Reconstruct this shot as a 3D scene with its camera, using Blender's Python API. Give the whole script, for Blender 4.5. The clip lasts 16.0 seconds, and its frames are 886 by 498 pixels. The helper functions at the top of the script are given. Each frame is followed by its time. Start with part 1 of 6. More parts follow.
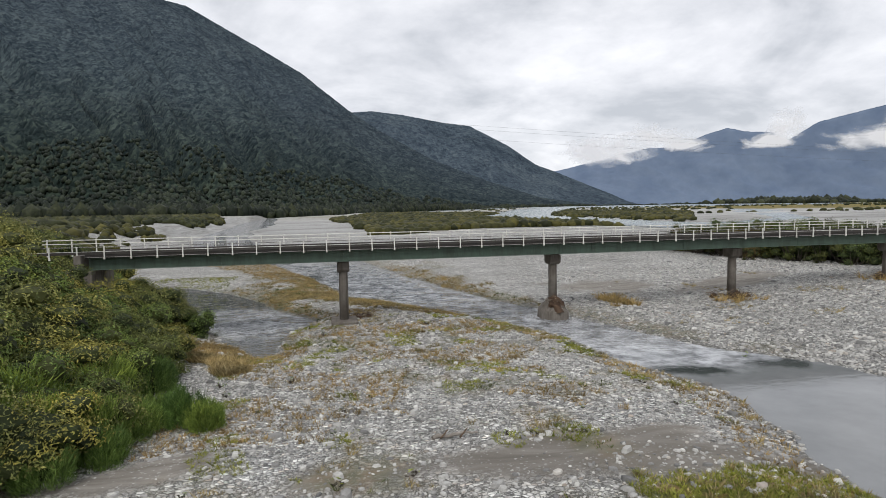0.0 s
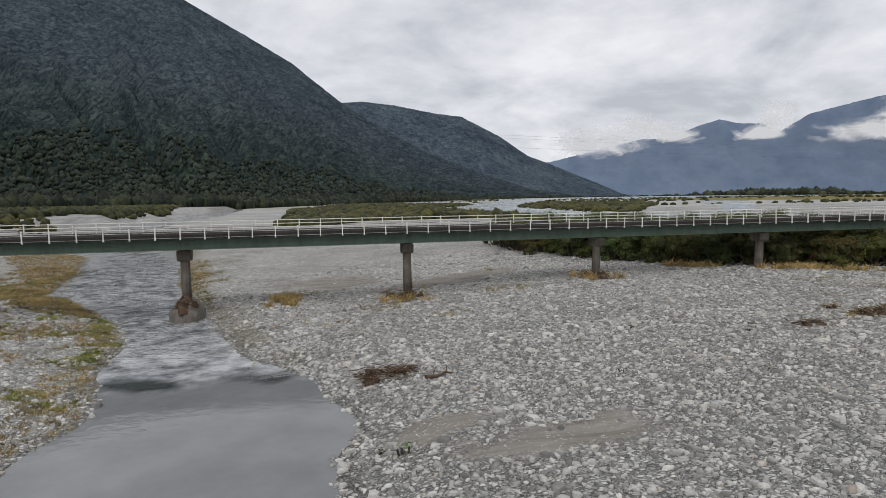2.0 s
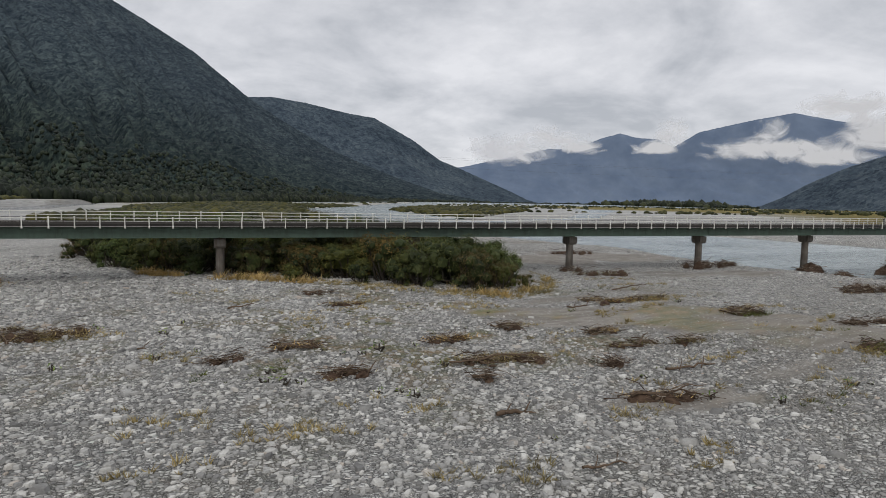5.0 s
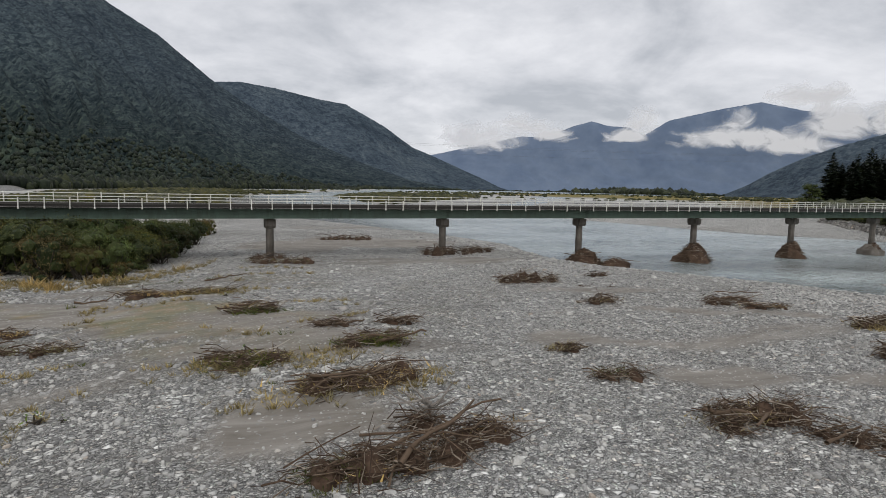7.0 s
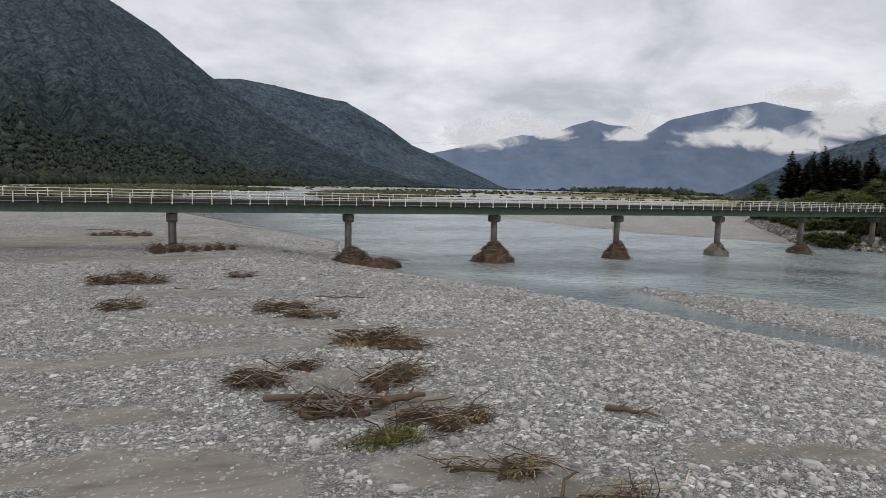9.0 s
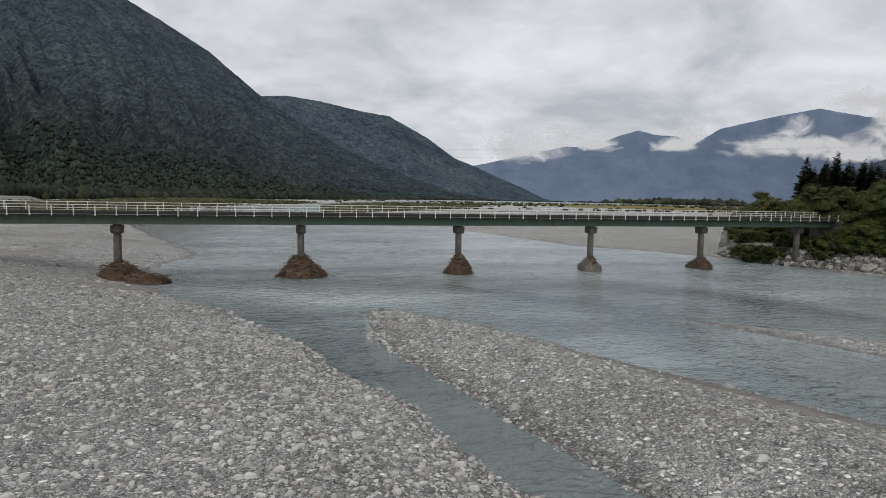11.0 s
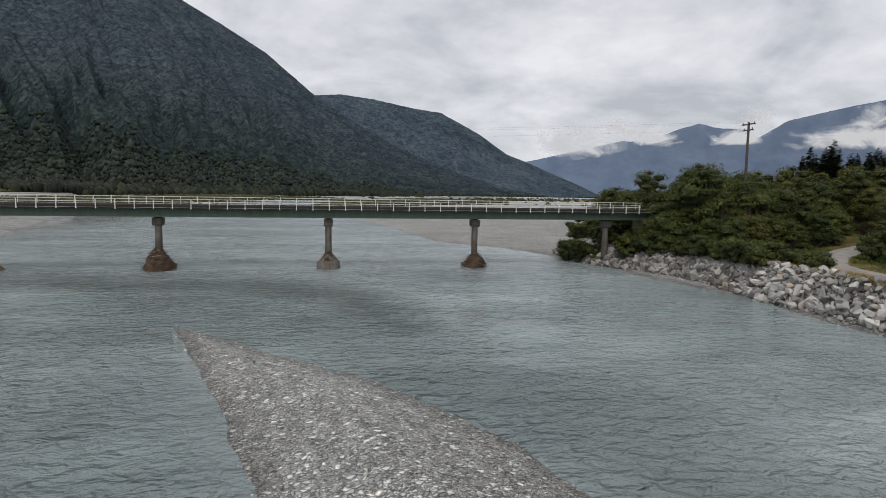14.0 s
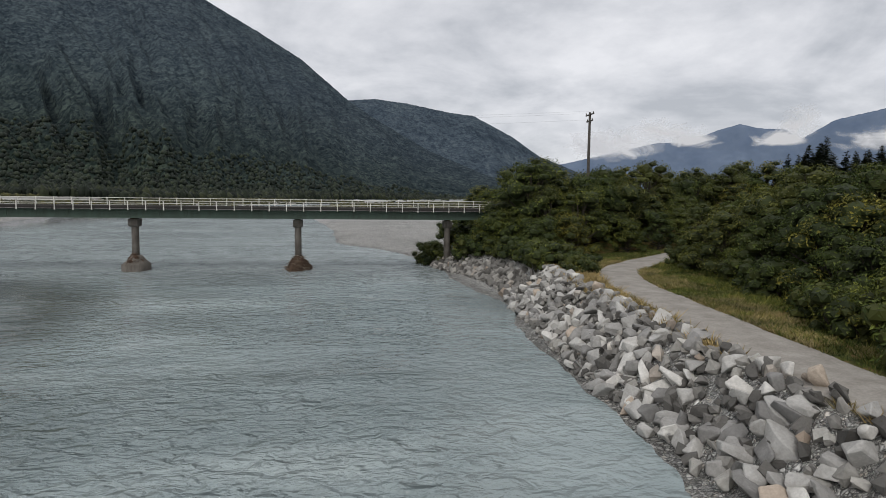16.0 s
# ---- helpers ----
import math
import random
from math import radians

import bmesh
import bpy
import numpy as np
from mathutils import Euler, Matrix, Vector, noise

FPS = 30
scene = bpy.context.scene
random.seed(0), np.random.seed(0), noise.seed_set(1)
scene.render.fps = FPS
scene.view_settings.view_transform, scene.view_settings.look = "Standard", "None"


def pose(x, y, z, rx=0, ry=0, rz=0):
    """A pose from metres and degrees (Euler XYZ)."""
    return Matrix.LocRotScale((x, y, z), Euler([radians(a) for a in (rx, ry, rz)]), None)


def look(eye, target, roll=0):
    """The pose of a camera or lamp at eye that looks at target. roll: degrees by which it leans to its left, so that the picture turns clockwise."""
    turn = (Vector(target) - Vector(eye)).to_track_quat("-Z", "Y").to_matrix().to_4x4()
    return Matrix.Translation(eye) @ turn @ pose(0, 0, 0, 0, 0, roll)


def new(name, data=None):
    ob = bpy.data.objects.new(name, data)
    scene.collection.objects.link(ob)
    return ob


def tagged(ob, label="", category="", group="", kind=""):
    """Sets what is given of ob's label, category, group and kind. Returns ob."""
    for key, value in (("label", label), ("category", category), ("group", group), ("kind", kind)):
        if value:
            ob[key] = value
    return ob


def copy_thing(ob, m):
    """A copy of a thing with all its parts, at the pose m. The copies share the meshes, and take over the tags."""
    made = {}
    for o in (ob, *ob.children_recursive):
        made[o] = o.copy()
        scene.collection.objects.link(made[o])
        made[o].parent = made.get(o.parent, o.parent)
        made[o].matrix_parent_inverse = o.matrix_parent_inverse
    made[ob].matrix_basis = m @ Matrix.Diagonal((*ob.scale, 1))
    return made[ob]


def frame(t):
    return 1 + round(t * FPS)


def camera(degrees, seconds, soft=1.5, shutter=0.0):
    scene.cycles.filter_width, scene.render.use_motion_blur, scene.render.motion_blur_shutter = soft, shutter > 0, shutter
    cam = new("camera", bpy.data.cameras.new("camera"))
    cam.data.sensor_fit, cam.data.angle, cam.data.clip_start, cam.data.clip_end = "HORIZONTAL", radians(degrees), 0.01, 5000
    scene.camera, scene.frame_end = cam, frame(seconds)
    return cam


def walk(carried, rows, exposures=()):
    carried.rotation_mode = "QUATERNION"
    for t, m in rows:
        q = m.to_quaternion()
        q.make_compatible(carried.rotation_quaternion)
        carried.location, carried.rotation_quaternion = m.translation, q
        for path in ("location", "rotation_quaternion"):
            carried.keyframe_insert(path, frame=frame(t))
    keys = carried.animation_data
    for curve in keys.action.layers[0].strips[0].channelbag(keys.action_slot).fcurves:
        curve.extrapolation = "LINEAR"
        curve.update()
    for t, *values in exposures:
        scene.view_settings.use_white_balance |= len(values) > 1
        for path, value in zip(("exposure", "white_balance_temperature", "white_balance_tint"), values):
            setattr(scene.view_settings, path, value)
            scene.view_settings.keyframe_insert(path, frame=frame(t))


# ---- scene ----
cam = camera(74.0, 16.0, soft=0.8)
PATH = [
    (0, (16.16, -50.177, 9.386), (16.561, -48.223, 9.248), -1.0),
    (0.5, (24.018, -50.536, 9.23), (24.422, -48.582, 9.087), -1.3),
    (1, (31.837, -50.893, 9.112), (32.236, -48.94, 8.955), -1.1),
    (1.5, (39.729, -51.298, 8.957), (40.123, -49.345, 8.777), -1.1),
    (2, (47.44, -51.863, 8.905), (47.854, -49.914, 8.737), -0.9),
    (2.5, (55.018, -52.262, 8.814), (55.441, -50.314, 8.645), -1.0),
    (3, (62.625, -52.866, 8.763), (63.048, -50.918, 8.597), -0.7),
    (3.5, (70.021, -53.607, 8.695), (70.471, -51.665, 8.529), -0.2),
    (4, (77.444, -54.537, 8.757), (78.074, -52.646, 8.599), 0.3),
    (4.5, (84.817, -55.537, 8.656), (85.498, -53.663, 8.493), 0.9),
    (5, (92.148, -56.732, 8.654), (92.836, -54.861, 8.495), 1.0),
    (7.5, (128.72, -60.706, 8.126), (129.489, -58.871, 7.92), 1.1),
    (8, (135.377, -62.277, 8.23), (136.143, -60.441, 8.023), 1.2),
    (8.5, (142.388, -63.814, 8.231), (143.146, -61.975, 8.023), 1.3),
    (9, (149.371, -64.967, 8.177), (150.123, -63.125, 7.972), 1.4),
    (9.5, (156.472, -66.403, 8.249), (157.212, -64.557, 8.039), 1.6),
    (12, (191.584, -67.96, 8.084), (192.099, -66.032, 7.943), 0.8),
    (12.5, (198.208, -68.754, 8.042), (198.7, -66.823, 7.876), 1.0),
    (13, (205.004, -69.134, 7.975), (205.473, -67.198, 7.798), 1.0),
    (13.5, (211.636, -69.45, 8.002), (212.078, -67.508, 7.823), 1.1),
    (14, (218.233, -69.567, 7.889), (218.654, -67.62, 7.709), 0.9),
    (14.5, (224.622, -69.798, 7.855), (225.017, -67.846, 7.677), 0.9),
    (15, (230.774, -69.837, 7.881), (231.144, -67.88, 7.698), 0.8),
    (15.5, (237.2, -69.9, 7.70), (237.531, -67.935, 7.525), 0.6),
    (16, (243.55, -69.45, 7.64), (243.850, -67.480, 7.470), 0.7),
]
walk(cam, [(t, look(eye, target, roll)) for t, eye, target, roll in PATH],
     exposures=[(0.0, 0.30), (1.0, 0.18), (2.0, 0.06), (3.0, -0.04), (5.0, -0.06), (7.5, 0.03), (9.0, 0.05), (11.0, -0.06), (12.0, -0.10), (12.7, 0.0), (16.0, 0.0)])

# ---------------------------------------------------------------- world and light
world = bpy.data.worlds.new("overcast_sky")
scene.world = world
world.use_nodes = True
wn, wl = world.node_tree.nodes, world.node_tree.links
wn.clear()
w_out = wn.new("ShaderNodeOutputWorld")
w_bg = wn.new("ShaderNodeBackground")
w_sky = wn.new("ShaderNodeTexSky")
w_sky.sky_type = "NISHITA"
w_sky.sun_disc = False
w_sky.sun_elevation = radians(48)
w_sky.sun_rotation = radians(200)
w_co = wn.new("ShaderNodeTexCoord")
w_sep = wn.new("ShaderNodeSeparateXYZ")
wl.new(w_co.outputs["Generated"], w_sep.inputs[0])


def wmath(op, a, b=None, clamp=False):
    n = wn.new("ShaderNodeMath")
    n.operation = op
    n.use_clamp = clamp
    for i, v in enumerate((a, b)):
        if v is None:
            continue
        if isinstance(v, (int, float)):
            n.inputs[i].default_value = v
        else:
            wl.new(v, n.inputs[i])
    return n.outputs[0]


# cloud deck seen in perspective: the direction is projected on a flat layer
w_z = wmath("MAXIMUM", w_sep.outputs["Z"], 0.0)
w_den = wmath("ADD", w_z, 0.30)
w_u = wmath("DIVIDE", w_sep.outputs["X"], w_den)
w_v = wmath("DIVIDE", w_sep.outputs["Y"], w_den)
w_com = wn.new("ShaderNodeCombineXYZ")
wl.new(w_u, w_com.inputs[0])
wl.new(w_v, w_com.inputs[1])
w_n1 = wn.new("ShaderNodeTexNoise")
w_n1.inputs["Scale"].default_value = 1.9
w_n1.inputs["Detail"].default_value = 7
w_n1.inputs["Roughness"].default_value = 0.55
w_n1.inputs["Distortion"].default_value = 0.5
wl.new(w_com.outputs[0], w_n1.inputs["Vector"])
w_n2 = wn.new("ShaderNodeTexNoise")
w_n2.inputs["Scale"].default_value = 6.0
w_n2.inputs["Detail"].default_value = 8
w_n2.inputs["Roughness"].default_value = 0.6
wl.new(w_com.outputs[0], w_n2.inputs["Vector"])
w_mix = wmath("ADD", wmath("MULTIPLY", w_n1.outputs["Fac"], 0.72), wmath("MULTIPLY", w_n2.outputs["Fac"], 0.28))
w_ramp = wn.new("ShaderNodeValToRGB")
w_ramp.color_ramp.elements[0].position = 0.36
w_ramp.color_ramp.elements[0].color = (0.490, 0.510, 0.552, 1)
w_ramp.color_ramp.elements[1].position = 0.64
w_ramp.color_ramp.elements[1].color = (0.845, 0.850, 0.885, 1)
e = w_ramp.color_ramp.elements.new(0.5)
e.color = (0.678, 0.690, 0.730, 1)
wl.new(w_mix, w_ramp.inputs[0])
w_skys = wn.new("ShaderNodeMix")
w_skys.data_type = "RGBA"
w_skys.blend_type = "MULTIPLY"
w_skys.inputs["Factor"].default_value = 1.0
wl.new(w_sky.outputs[0], w_skys.inputs["A"])
w_skys.inputs["B"].default_value = (0.10, 0.10, 0.10, 1)
w_fin = wn.new("ShaderNodeMix")
w_fin.data_type = "RGBA"
w_fin.inputs["Factor"].default_value = 0.94
wl.new(w_skys.outputs["Result"], w_fin.inputs["A"])
wl.new(w_ramp.outputs[0], w_fin.inputs["B"])
wl.new(w_fin.outputs["Result"], w_bg.inputs["Color"])
w_bg.inputs["Strength"].default_value = 1.0
wl.new(w_bg.outputs[0], w_out.inputs[0])

sun_data = bpy.data.lights.new("sun", "SUN")
sun_data.energy = 1.25
sun_data.angle = radians(25)
sun_data.color = (1.0, 0.98, 0.955)
sun = new("sun", sun_data)
sun.matrix_world = look((60, -140, 160), (120, 0, 0))


# ---------------------------------------------------------------- materials
class Mat:
    """A small wrapper for node materials."""

    def __init__(self, name, rough=0.8, metal=0.0, spec=0.3):
        self.m = bpy.data.materials.new(name)
        self.m.use_nodes = True
        self.n, self.l = self.m.node_tree.nodes, self.m.node_tree.links
        self.b = self.n["Principled BSDF"]
        self.b.inputs["Roughness"].default_value = rough
        self.b.inputs["Metallic"].default_value = metal
        self.b.inputs["Specular IOR Level"].default_value = spec
        self.pos = self.n.new("ShaderNodeNewGeometry").outputs["Position"]

    def put(self, socket, value):
        if isinstance(value, (int, float)):
            socket.default_value = value
        elif isinstance(value, tuple):
            socket.default_value = (*value, 1) if len(value) == 3 else value
        else:
            self.l.new(value, socket)

    def scaled(self, sx, sy, sz, vec=None):
        k = self.n.new("ShaderNodeVectorMath")
        k.operation = "MULTIPLY"
        self.l.new(vec or self.pos, k.inputs[0])
        k.inputs[1].default_value = (sx, sy, sz)
        return k.outputs[0]

    def noise(self, scale, detail=5, rough=0.55, vec=None, dist=0.0):
        k = self.n.new("ShaderNodeTexNoise")
        k.inputs["Scale"].default_value = scale
        k.inputs["Detail"].default_value = detail
        k.inputs["Roughness"].default_value = rough
        k.inputs["Distortion"].default_value = dist
        self.l.new(vec or self.pos, k.inputs["Vector"])
        return k.outputs["Fac"]

    def cells(self, scale, out="Color", vec=None, feature="F1"):
        k = self.n.new("ShaderNodeTexVoronoi")
        k.feature = feature
        k.inputs["Scale"].default_value = scale
        self.l.new(vec or self.pos, k.inputs["Vector"])
        return k.outputs[out]

    def ramp(self, fac, stops):
        k = self.n.new("ShaderNodeValToRGB")
        els = k.color_ramp.elements
        while len(els) < len(stops):
            els.new(0.5)
        for el, (p, c) in zip(els, stops):
            el.position = p
            el.color = (*c, 1)
        self.l.new(fac, k.inputs[0])
        return k.outputs[0]

    def mix(self, fac, a, b, mode="MIX"):
        k = self.n.new("ShaderNodeMix")
        k.data_type = "RGBA"
        k.blend_type = mode
        self.put(k.inputs["Factor"], fac)
        self.put(k.inputs["A"], a)
        self.put(k.inputs["B"], b)
        return k.outputs["Result"]

    def math(self, op, a, b=0.0, clamp=False):
        k = self.n.new("ShaderNodeMath")
        k.operation = op
        k.use_clamp = clamp
        self.put(k.inputs[0], a)
        self.put(k.inputs[1], b)
        return k.outputs[0]

    def grey(self, v):
        return self.ramp(v, [(0, (0, 0, 0)), (1, (1, 1, 1))])

    def attr(self, name):
        k = self.n.new("ShaderNodeAttribute")
        k.attribute_name = name
        s = self.n.new("ShaderNodeSeparateColor")
        self.l.new(k.outputs["Color"], s.inputs[0])
        return s.outputs

    def island(self):
        return self.n.new("ShaderNodeNewGeometry").outputs["Random Per Island"]

    def random(self):
        return self.n.new("ShaderNodeObjectInfo").outputs["Random"]

    def bump(self, height, strength=0.5, distance=0.05):
        k = self.n.new("ShaderNodeBump")
        k.inputs["Strength"].default_value = strength
        k.inputs["Distance"].default_value = distance
        self.put(k.inputs["Height"], height)
        self.l.new(k.outputs[0], self.b.inputs["Normal"])
        return self

    def colour(self, c):
        self.put(self.b.inputs["Base Color"], c)
        return self


def make_ground():
    a = Mat("river_gravel", 0.9, spec=0.2)
    z = a.attr("zone")
    big = a.noise(0.09, 4)
    fine = a.noise(2.2, 6, 0.65)
    kf = a.n.new("ShaderNodeAttribute")
    kf.attribute_name = "fine"
    warp = a.n.new("ShaderNodeVectorMath")
    warp.operation = "ADD"
    a.l.new(a.pos, warp.inputs[0])
    wob = a.n.new("ShaderNodeTexNoise")
    wob.inputs["Scale"].default_value = 2.5
    a.l.new(a.pos, wob.inputs["Vector"])
    wsc = a.n.new("ShaderNodeVectorMath")
    wsc.operation = "SCALE"
    wsc.inputs["Scale"].default_value = 0.25
    a.l.new(wob.outputs["Color"], wsc.inputs[0])
    a.l.new(wsc.outputs[0], warp.inputs[1])
    flatp = a.scaled(1, 1.25, 1, warp.outputs[0])
    sv = a.n.new("ShaderNodeSeparateColor")
    pick = a.n.new("ShaderNodeSeparateColor")
    a.l.new(a.cells(5.0, "Color", flatp), pick.inputs[0])
    fine_set = a.math("GREATER_THAN", a.math("ADD", pick.outputs[2], a.math("MULTIPLY", kf.outputs["Fac"], 0.30)), 0.52)
    a.l.new(a.mix(fine_set, a.cells(5.0, "Color", flatp), a.cells(11.0, "Color", flatp)), sv.inputs[0])
    cob = a.ramp(sv.outputs[0], [(0, (0.21, 0.208, 0.202)), (0.3, (0.47, 0.464, 0.445)), (0.75, (0.665, 0.655, 0.625)), (1, (0.84, 0.83, 0.79))])
    pink = a.ramp(sv.outputs[1], [(0.82, (1.0, 1.0, 1.0)), (0.9, (1.06, 0.98, 0.92)), (1.0, (0.90, 0.97, 0.93))])
    cob = a.mix(1.0, cob, pink, "MULTIPLY")
    rim_1 = a.math("MULTIPLY", a.cells(5.0, "Distance", flatp, "DISTANCE_TO_EDGE"), 1.0)
    rim_2 = a.cells(11.0, "Distance", flatp, "DISTANCE_TO_EDGE")
    edge = a.mix(fine_set, rim_1, a.math("MINIMUM", a.math("MULTIPLY", rim_2, 0.9), a.math("MULTIPLY", rim_1, 2.0)))
    # shade in the cracks between stones, painted along the cell edges
    gap_shade = a.ramp(edge, [(0.0, (0.07, 0.07, 0.07)), (0.028, (0.33, 0.325, 0.32)), (0.075, (1, 1, 1))])
    cob = a.mix(0.80, cob, gap_shade, "MULTIPLY")
    speck = a.ramp(a.noise(1.7, 9, 0.78), [(0.34, (0.52, 0.515, 0.50)), (0.5, (1.0, 1.0, 1.0)), (0.66, (1.32, 1.31, 1.28))])
    cob = a.mix(0.8, cob, speck, "MULTIPLY")
    tone = a.ramp(big, [(0.3, (0.92, 0.91, 0.89)), (0.7, (1.25, 1.25, 1.25))])
    cob = a.mix(1.0, cob, tone, "MULTIPLY")
    flow = a.noise(1.0, 7, 0.62, a.scaled(0.16, 0.62, 1), 1.6)
    sand = a.ramp(flow, [(0.30, (0.135, 0.120, 0.100)), (0.45, (0.190, 0.172, 0.148)), (0.6, (0.245, 0.225, 0.197)), (0.75, (0.315, 0.295, 0.265))])
    grit = a.n.new("ShaderNodeSeparateColor")
    a.l.new(a.cells(12.0, "Color", flatp), grit.inputs[0])
    strew = a.math("MULTIPLY", a.math("GREATER_THAN", a.math("ADD", grit.outputs[0], a.math("MULTIPLY", a.noise(0.7, 4), 0.5)), 1.16), 0.75)
    sand = a.mix(strew, sand, a.ramp(grit.outputs[1], [(0.0, (0.16, 0.155, 0.145)), (1.0, (0.50, 0.49, 0.46))]))
    # bed under the loose cobbles, darkened for the shade between them
    bed = a.ramp(sv.outputs[1], [(0, (0.085, 0.085, 0.082)), (0.6, (0.17, 0.168, 0.16)), (1, (0.30, 0.30, 0.29))])
    # far gravel: lit stone faces seen at a low angle, painted in as paler colour
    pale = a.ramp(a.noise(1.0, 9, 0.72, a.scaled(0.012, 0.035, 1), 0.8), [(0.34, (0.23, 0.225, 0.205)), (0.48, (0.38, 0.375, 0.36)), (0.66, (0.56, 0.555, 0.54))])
    k = a.n.new("ShaderNodeAttribute")
    k.attribute_name = "cover"
    cob = a.mix(a.math("MULTIPLY", k.outputs["Fac"], 0.38), cob, bed)
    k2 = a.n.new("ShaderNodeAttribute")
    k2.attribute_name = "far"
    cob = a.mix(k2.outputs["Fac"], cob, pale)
    col = a.mix(z[0], cob, sand)
    grass = a.ramp(a.noise(0.9, 6, 0.7), [(0.30, (0.050, 0.070, 0.020)), (0.46, (0.150, 0.150, 0.045)), (0.58, (0.270, 0.180, 0.070)), (0.8, (0.330, 0.215, 0.105))])
    col = a.mix(z[1], col, grass)
    col = a.mix(a.math("MULTIPLY", z[2], 0.62), col, a.mix(1.0, col, (0.34, 0.33, 0.31), "MULTIPLY"))
    a.colour(col)
    dome = a.math("POWER", a.math("MINIMUM", a.math("MULTIPLY", edge, 4.0), 1.0), 0.6)
    hgt = a.math("ADD", a.math("MULTIPLY", fine, 0.35), a.math("MULTIPLY", dome, a.math("SUBTRACT", 1.0, z[0])))
    a.bump(hgt, 0.9, 0.12)
    a.put(a.b.inputs["Roughness"], a.math("SUBTRACT", 0.93, a.math("MULTIPLY", z[2], 0.45)))
    return a.m


def make_water():
    a = Mat("river_water", 0.05, spec=0.5)
    z = a.attr("zone")
    streak = a.scaled(0.035, 0.07, 1)
    c = a.ramp(a.noise(1.0, 5, 0.6, streak), [(0.3, (0.150, 0.186, 0.189)), (0.55, (0.262, 0.312, 0.312)), (0.75, (0.42, 0.475, 0.465))])
    still = a.ramp(a.noise(0.35, 5), [(0.3, (0.150, 0.156, 0.157)), (0.7, (0.215, 0.221, 0.222))])
    # rippled stream: silvery sky reflection painted into the base colour
    swift_sheen = a.ramp(a.noise(0.7, 6, 0.65), [(0.36, (0.12, 0.125, 0.130)), (0.64, (0.50, 0.512, 0.525))])
    clear = a.mix(z[2], still, swift_sheen)
    c = a.mix(z[0], clear, c)
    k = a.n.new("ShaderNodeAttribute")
    k.attribute_name = "dark_water"
    # dark water: weeds and dark beds, with the hill's dark reflection painted in
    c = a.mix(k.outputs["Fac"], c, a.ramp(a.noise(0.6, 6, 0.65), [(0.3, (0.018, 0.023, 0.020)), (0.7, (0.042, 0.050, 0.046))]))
    kc = a.n.new("ShaderNodeAttribute")
    kc.attribute_name = "chop_glare"
    # river near the bridge: reflected sky painted in as a lighter colour
    c = a.mix(a.math("MULTIPLY", kc.outputs["Fac"], 0.45), c, a.ramp(a.noise(0.5, 6, 0.65), [(0.34, (0.27, 0.305, 0.305)), (0.66, (0.52, 0.56, 0.555))]))
    a.colour(c)
    w1 = a.noise(1.0, 2, 0.55, a.scaled(1.05, 1.5, 1), 0.6)
    w2 = a.noise(1.0, 3, 0.55, a.scaled(3.0, 4.2, 1), 0.5)
    h = a.math("ADD", a.math("MULTIPLY", w1, 1.0), a.math("MULTIPLY", w2, 0.30))
    calm = a.math("ADD", 0.008, a.math("MULTIPLY", z[1], 0.99))
    a.bump(a.math("MULTIPLY", h, calm), 1.0, 0.95)
    a.put(a.b.inputs["Roughness"], a.math("ADD", 0.03, a.math("MULTIPLY", kc.outputs["Fac"], 0.16)))
    a.b.inputs["IOR"].default_value = 1.33
    return a.m


def make_leaf(name, dark, mid, light, rough=0.62):
    a = Mat(name, rough, spec=0.18)
    c = a.ramp(a.island(), [(0, dark), (0.55, mid), (1, light)])
    v = a.ramp(a.noise(0.45, 4), [(0.32, (0.55, 0.57, 0.55)), (0.68, (1.45, 1.36, 1.15))])
    o = a.ramp(a.random(), [(0, (0.62, 0.70, 0.66)), (0.5, (1.0, 1.0, 1.0)), (1, (1.45, 1.25, 0.90))])
    a.colour(a.mix(1.0, a.mix(1.0, c, v, "MULTIPLY"), o, "MULTIPLY"))
    return a.m


def make_stone(name, stops, scale=1.5, bump=0.04, per="island"):
    a = Mat(name, 0.85, spec=0.25)
    c = a.ramp(a.island() if per == "island" else a.random(), stops)
    v = a.ramp(a.noise(scale, 7, 0.65), [(0.3, (0.70, 0.69, 0.67)), (0.72, (1.15, 1.15, 1.15))])
    g = a.ramp(a.noise(scale * 9, 5, 0.7), [(0.3, (0.82, 0.82, 0.82)), (0.7, (1.1, 1.1, 1.1))])
    a.colour(a.mix(1.0, a.mix(1.0, c, v, "MULTIPLY"), g, "MULTIPLY"))
    a.bump(a.noise(scale * 5, 7, 0.7), 0.5, bump)
    return a.m


def make_concrete():
    a = Mat("aged_concrete", 0.88, spec=0.25)
    c = a.ramp(a.noise(0.9, 7, 0.6), [(0.3, (0.105, 0.092, 0.078)), (0.55, (0.175, 0.158, 0.138)), (0.78, (0.25, 0.232, 0.208))])
    s = a.ramp(a.noise(1.0, 5, 0.6, a.scaled(5, 5, 0.35)), [(0.35, (0.62, 0.58, 0.54)), (0.6, (1, 1, 1))])
    a.colour(a.mix(0.8, c, s, "MULTIPLY"))
    a.bump(a.noise(14, 6, 0.7), 0.35, 0.02)
    return a.m


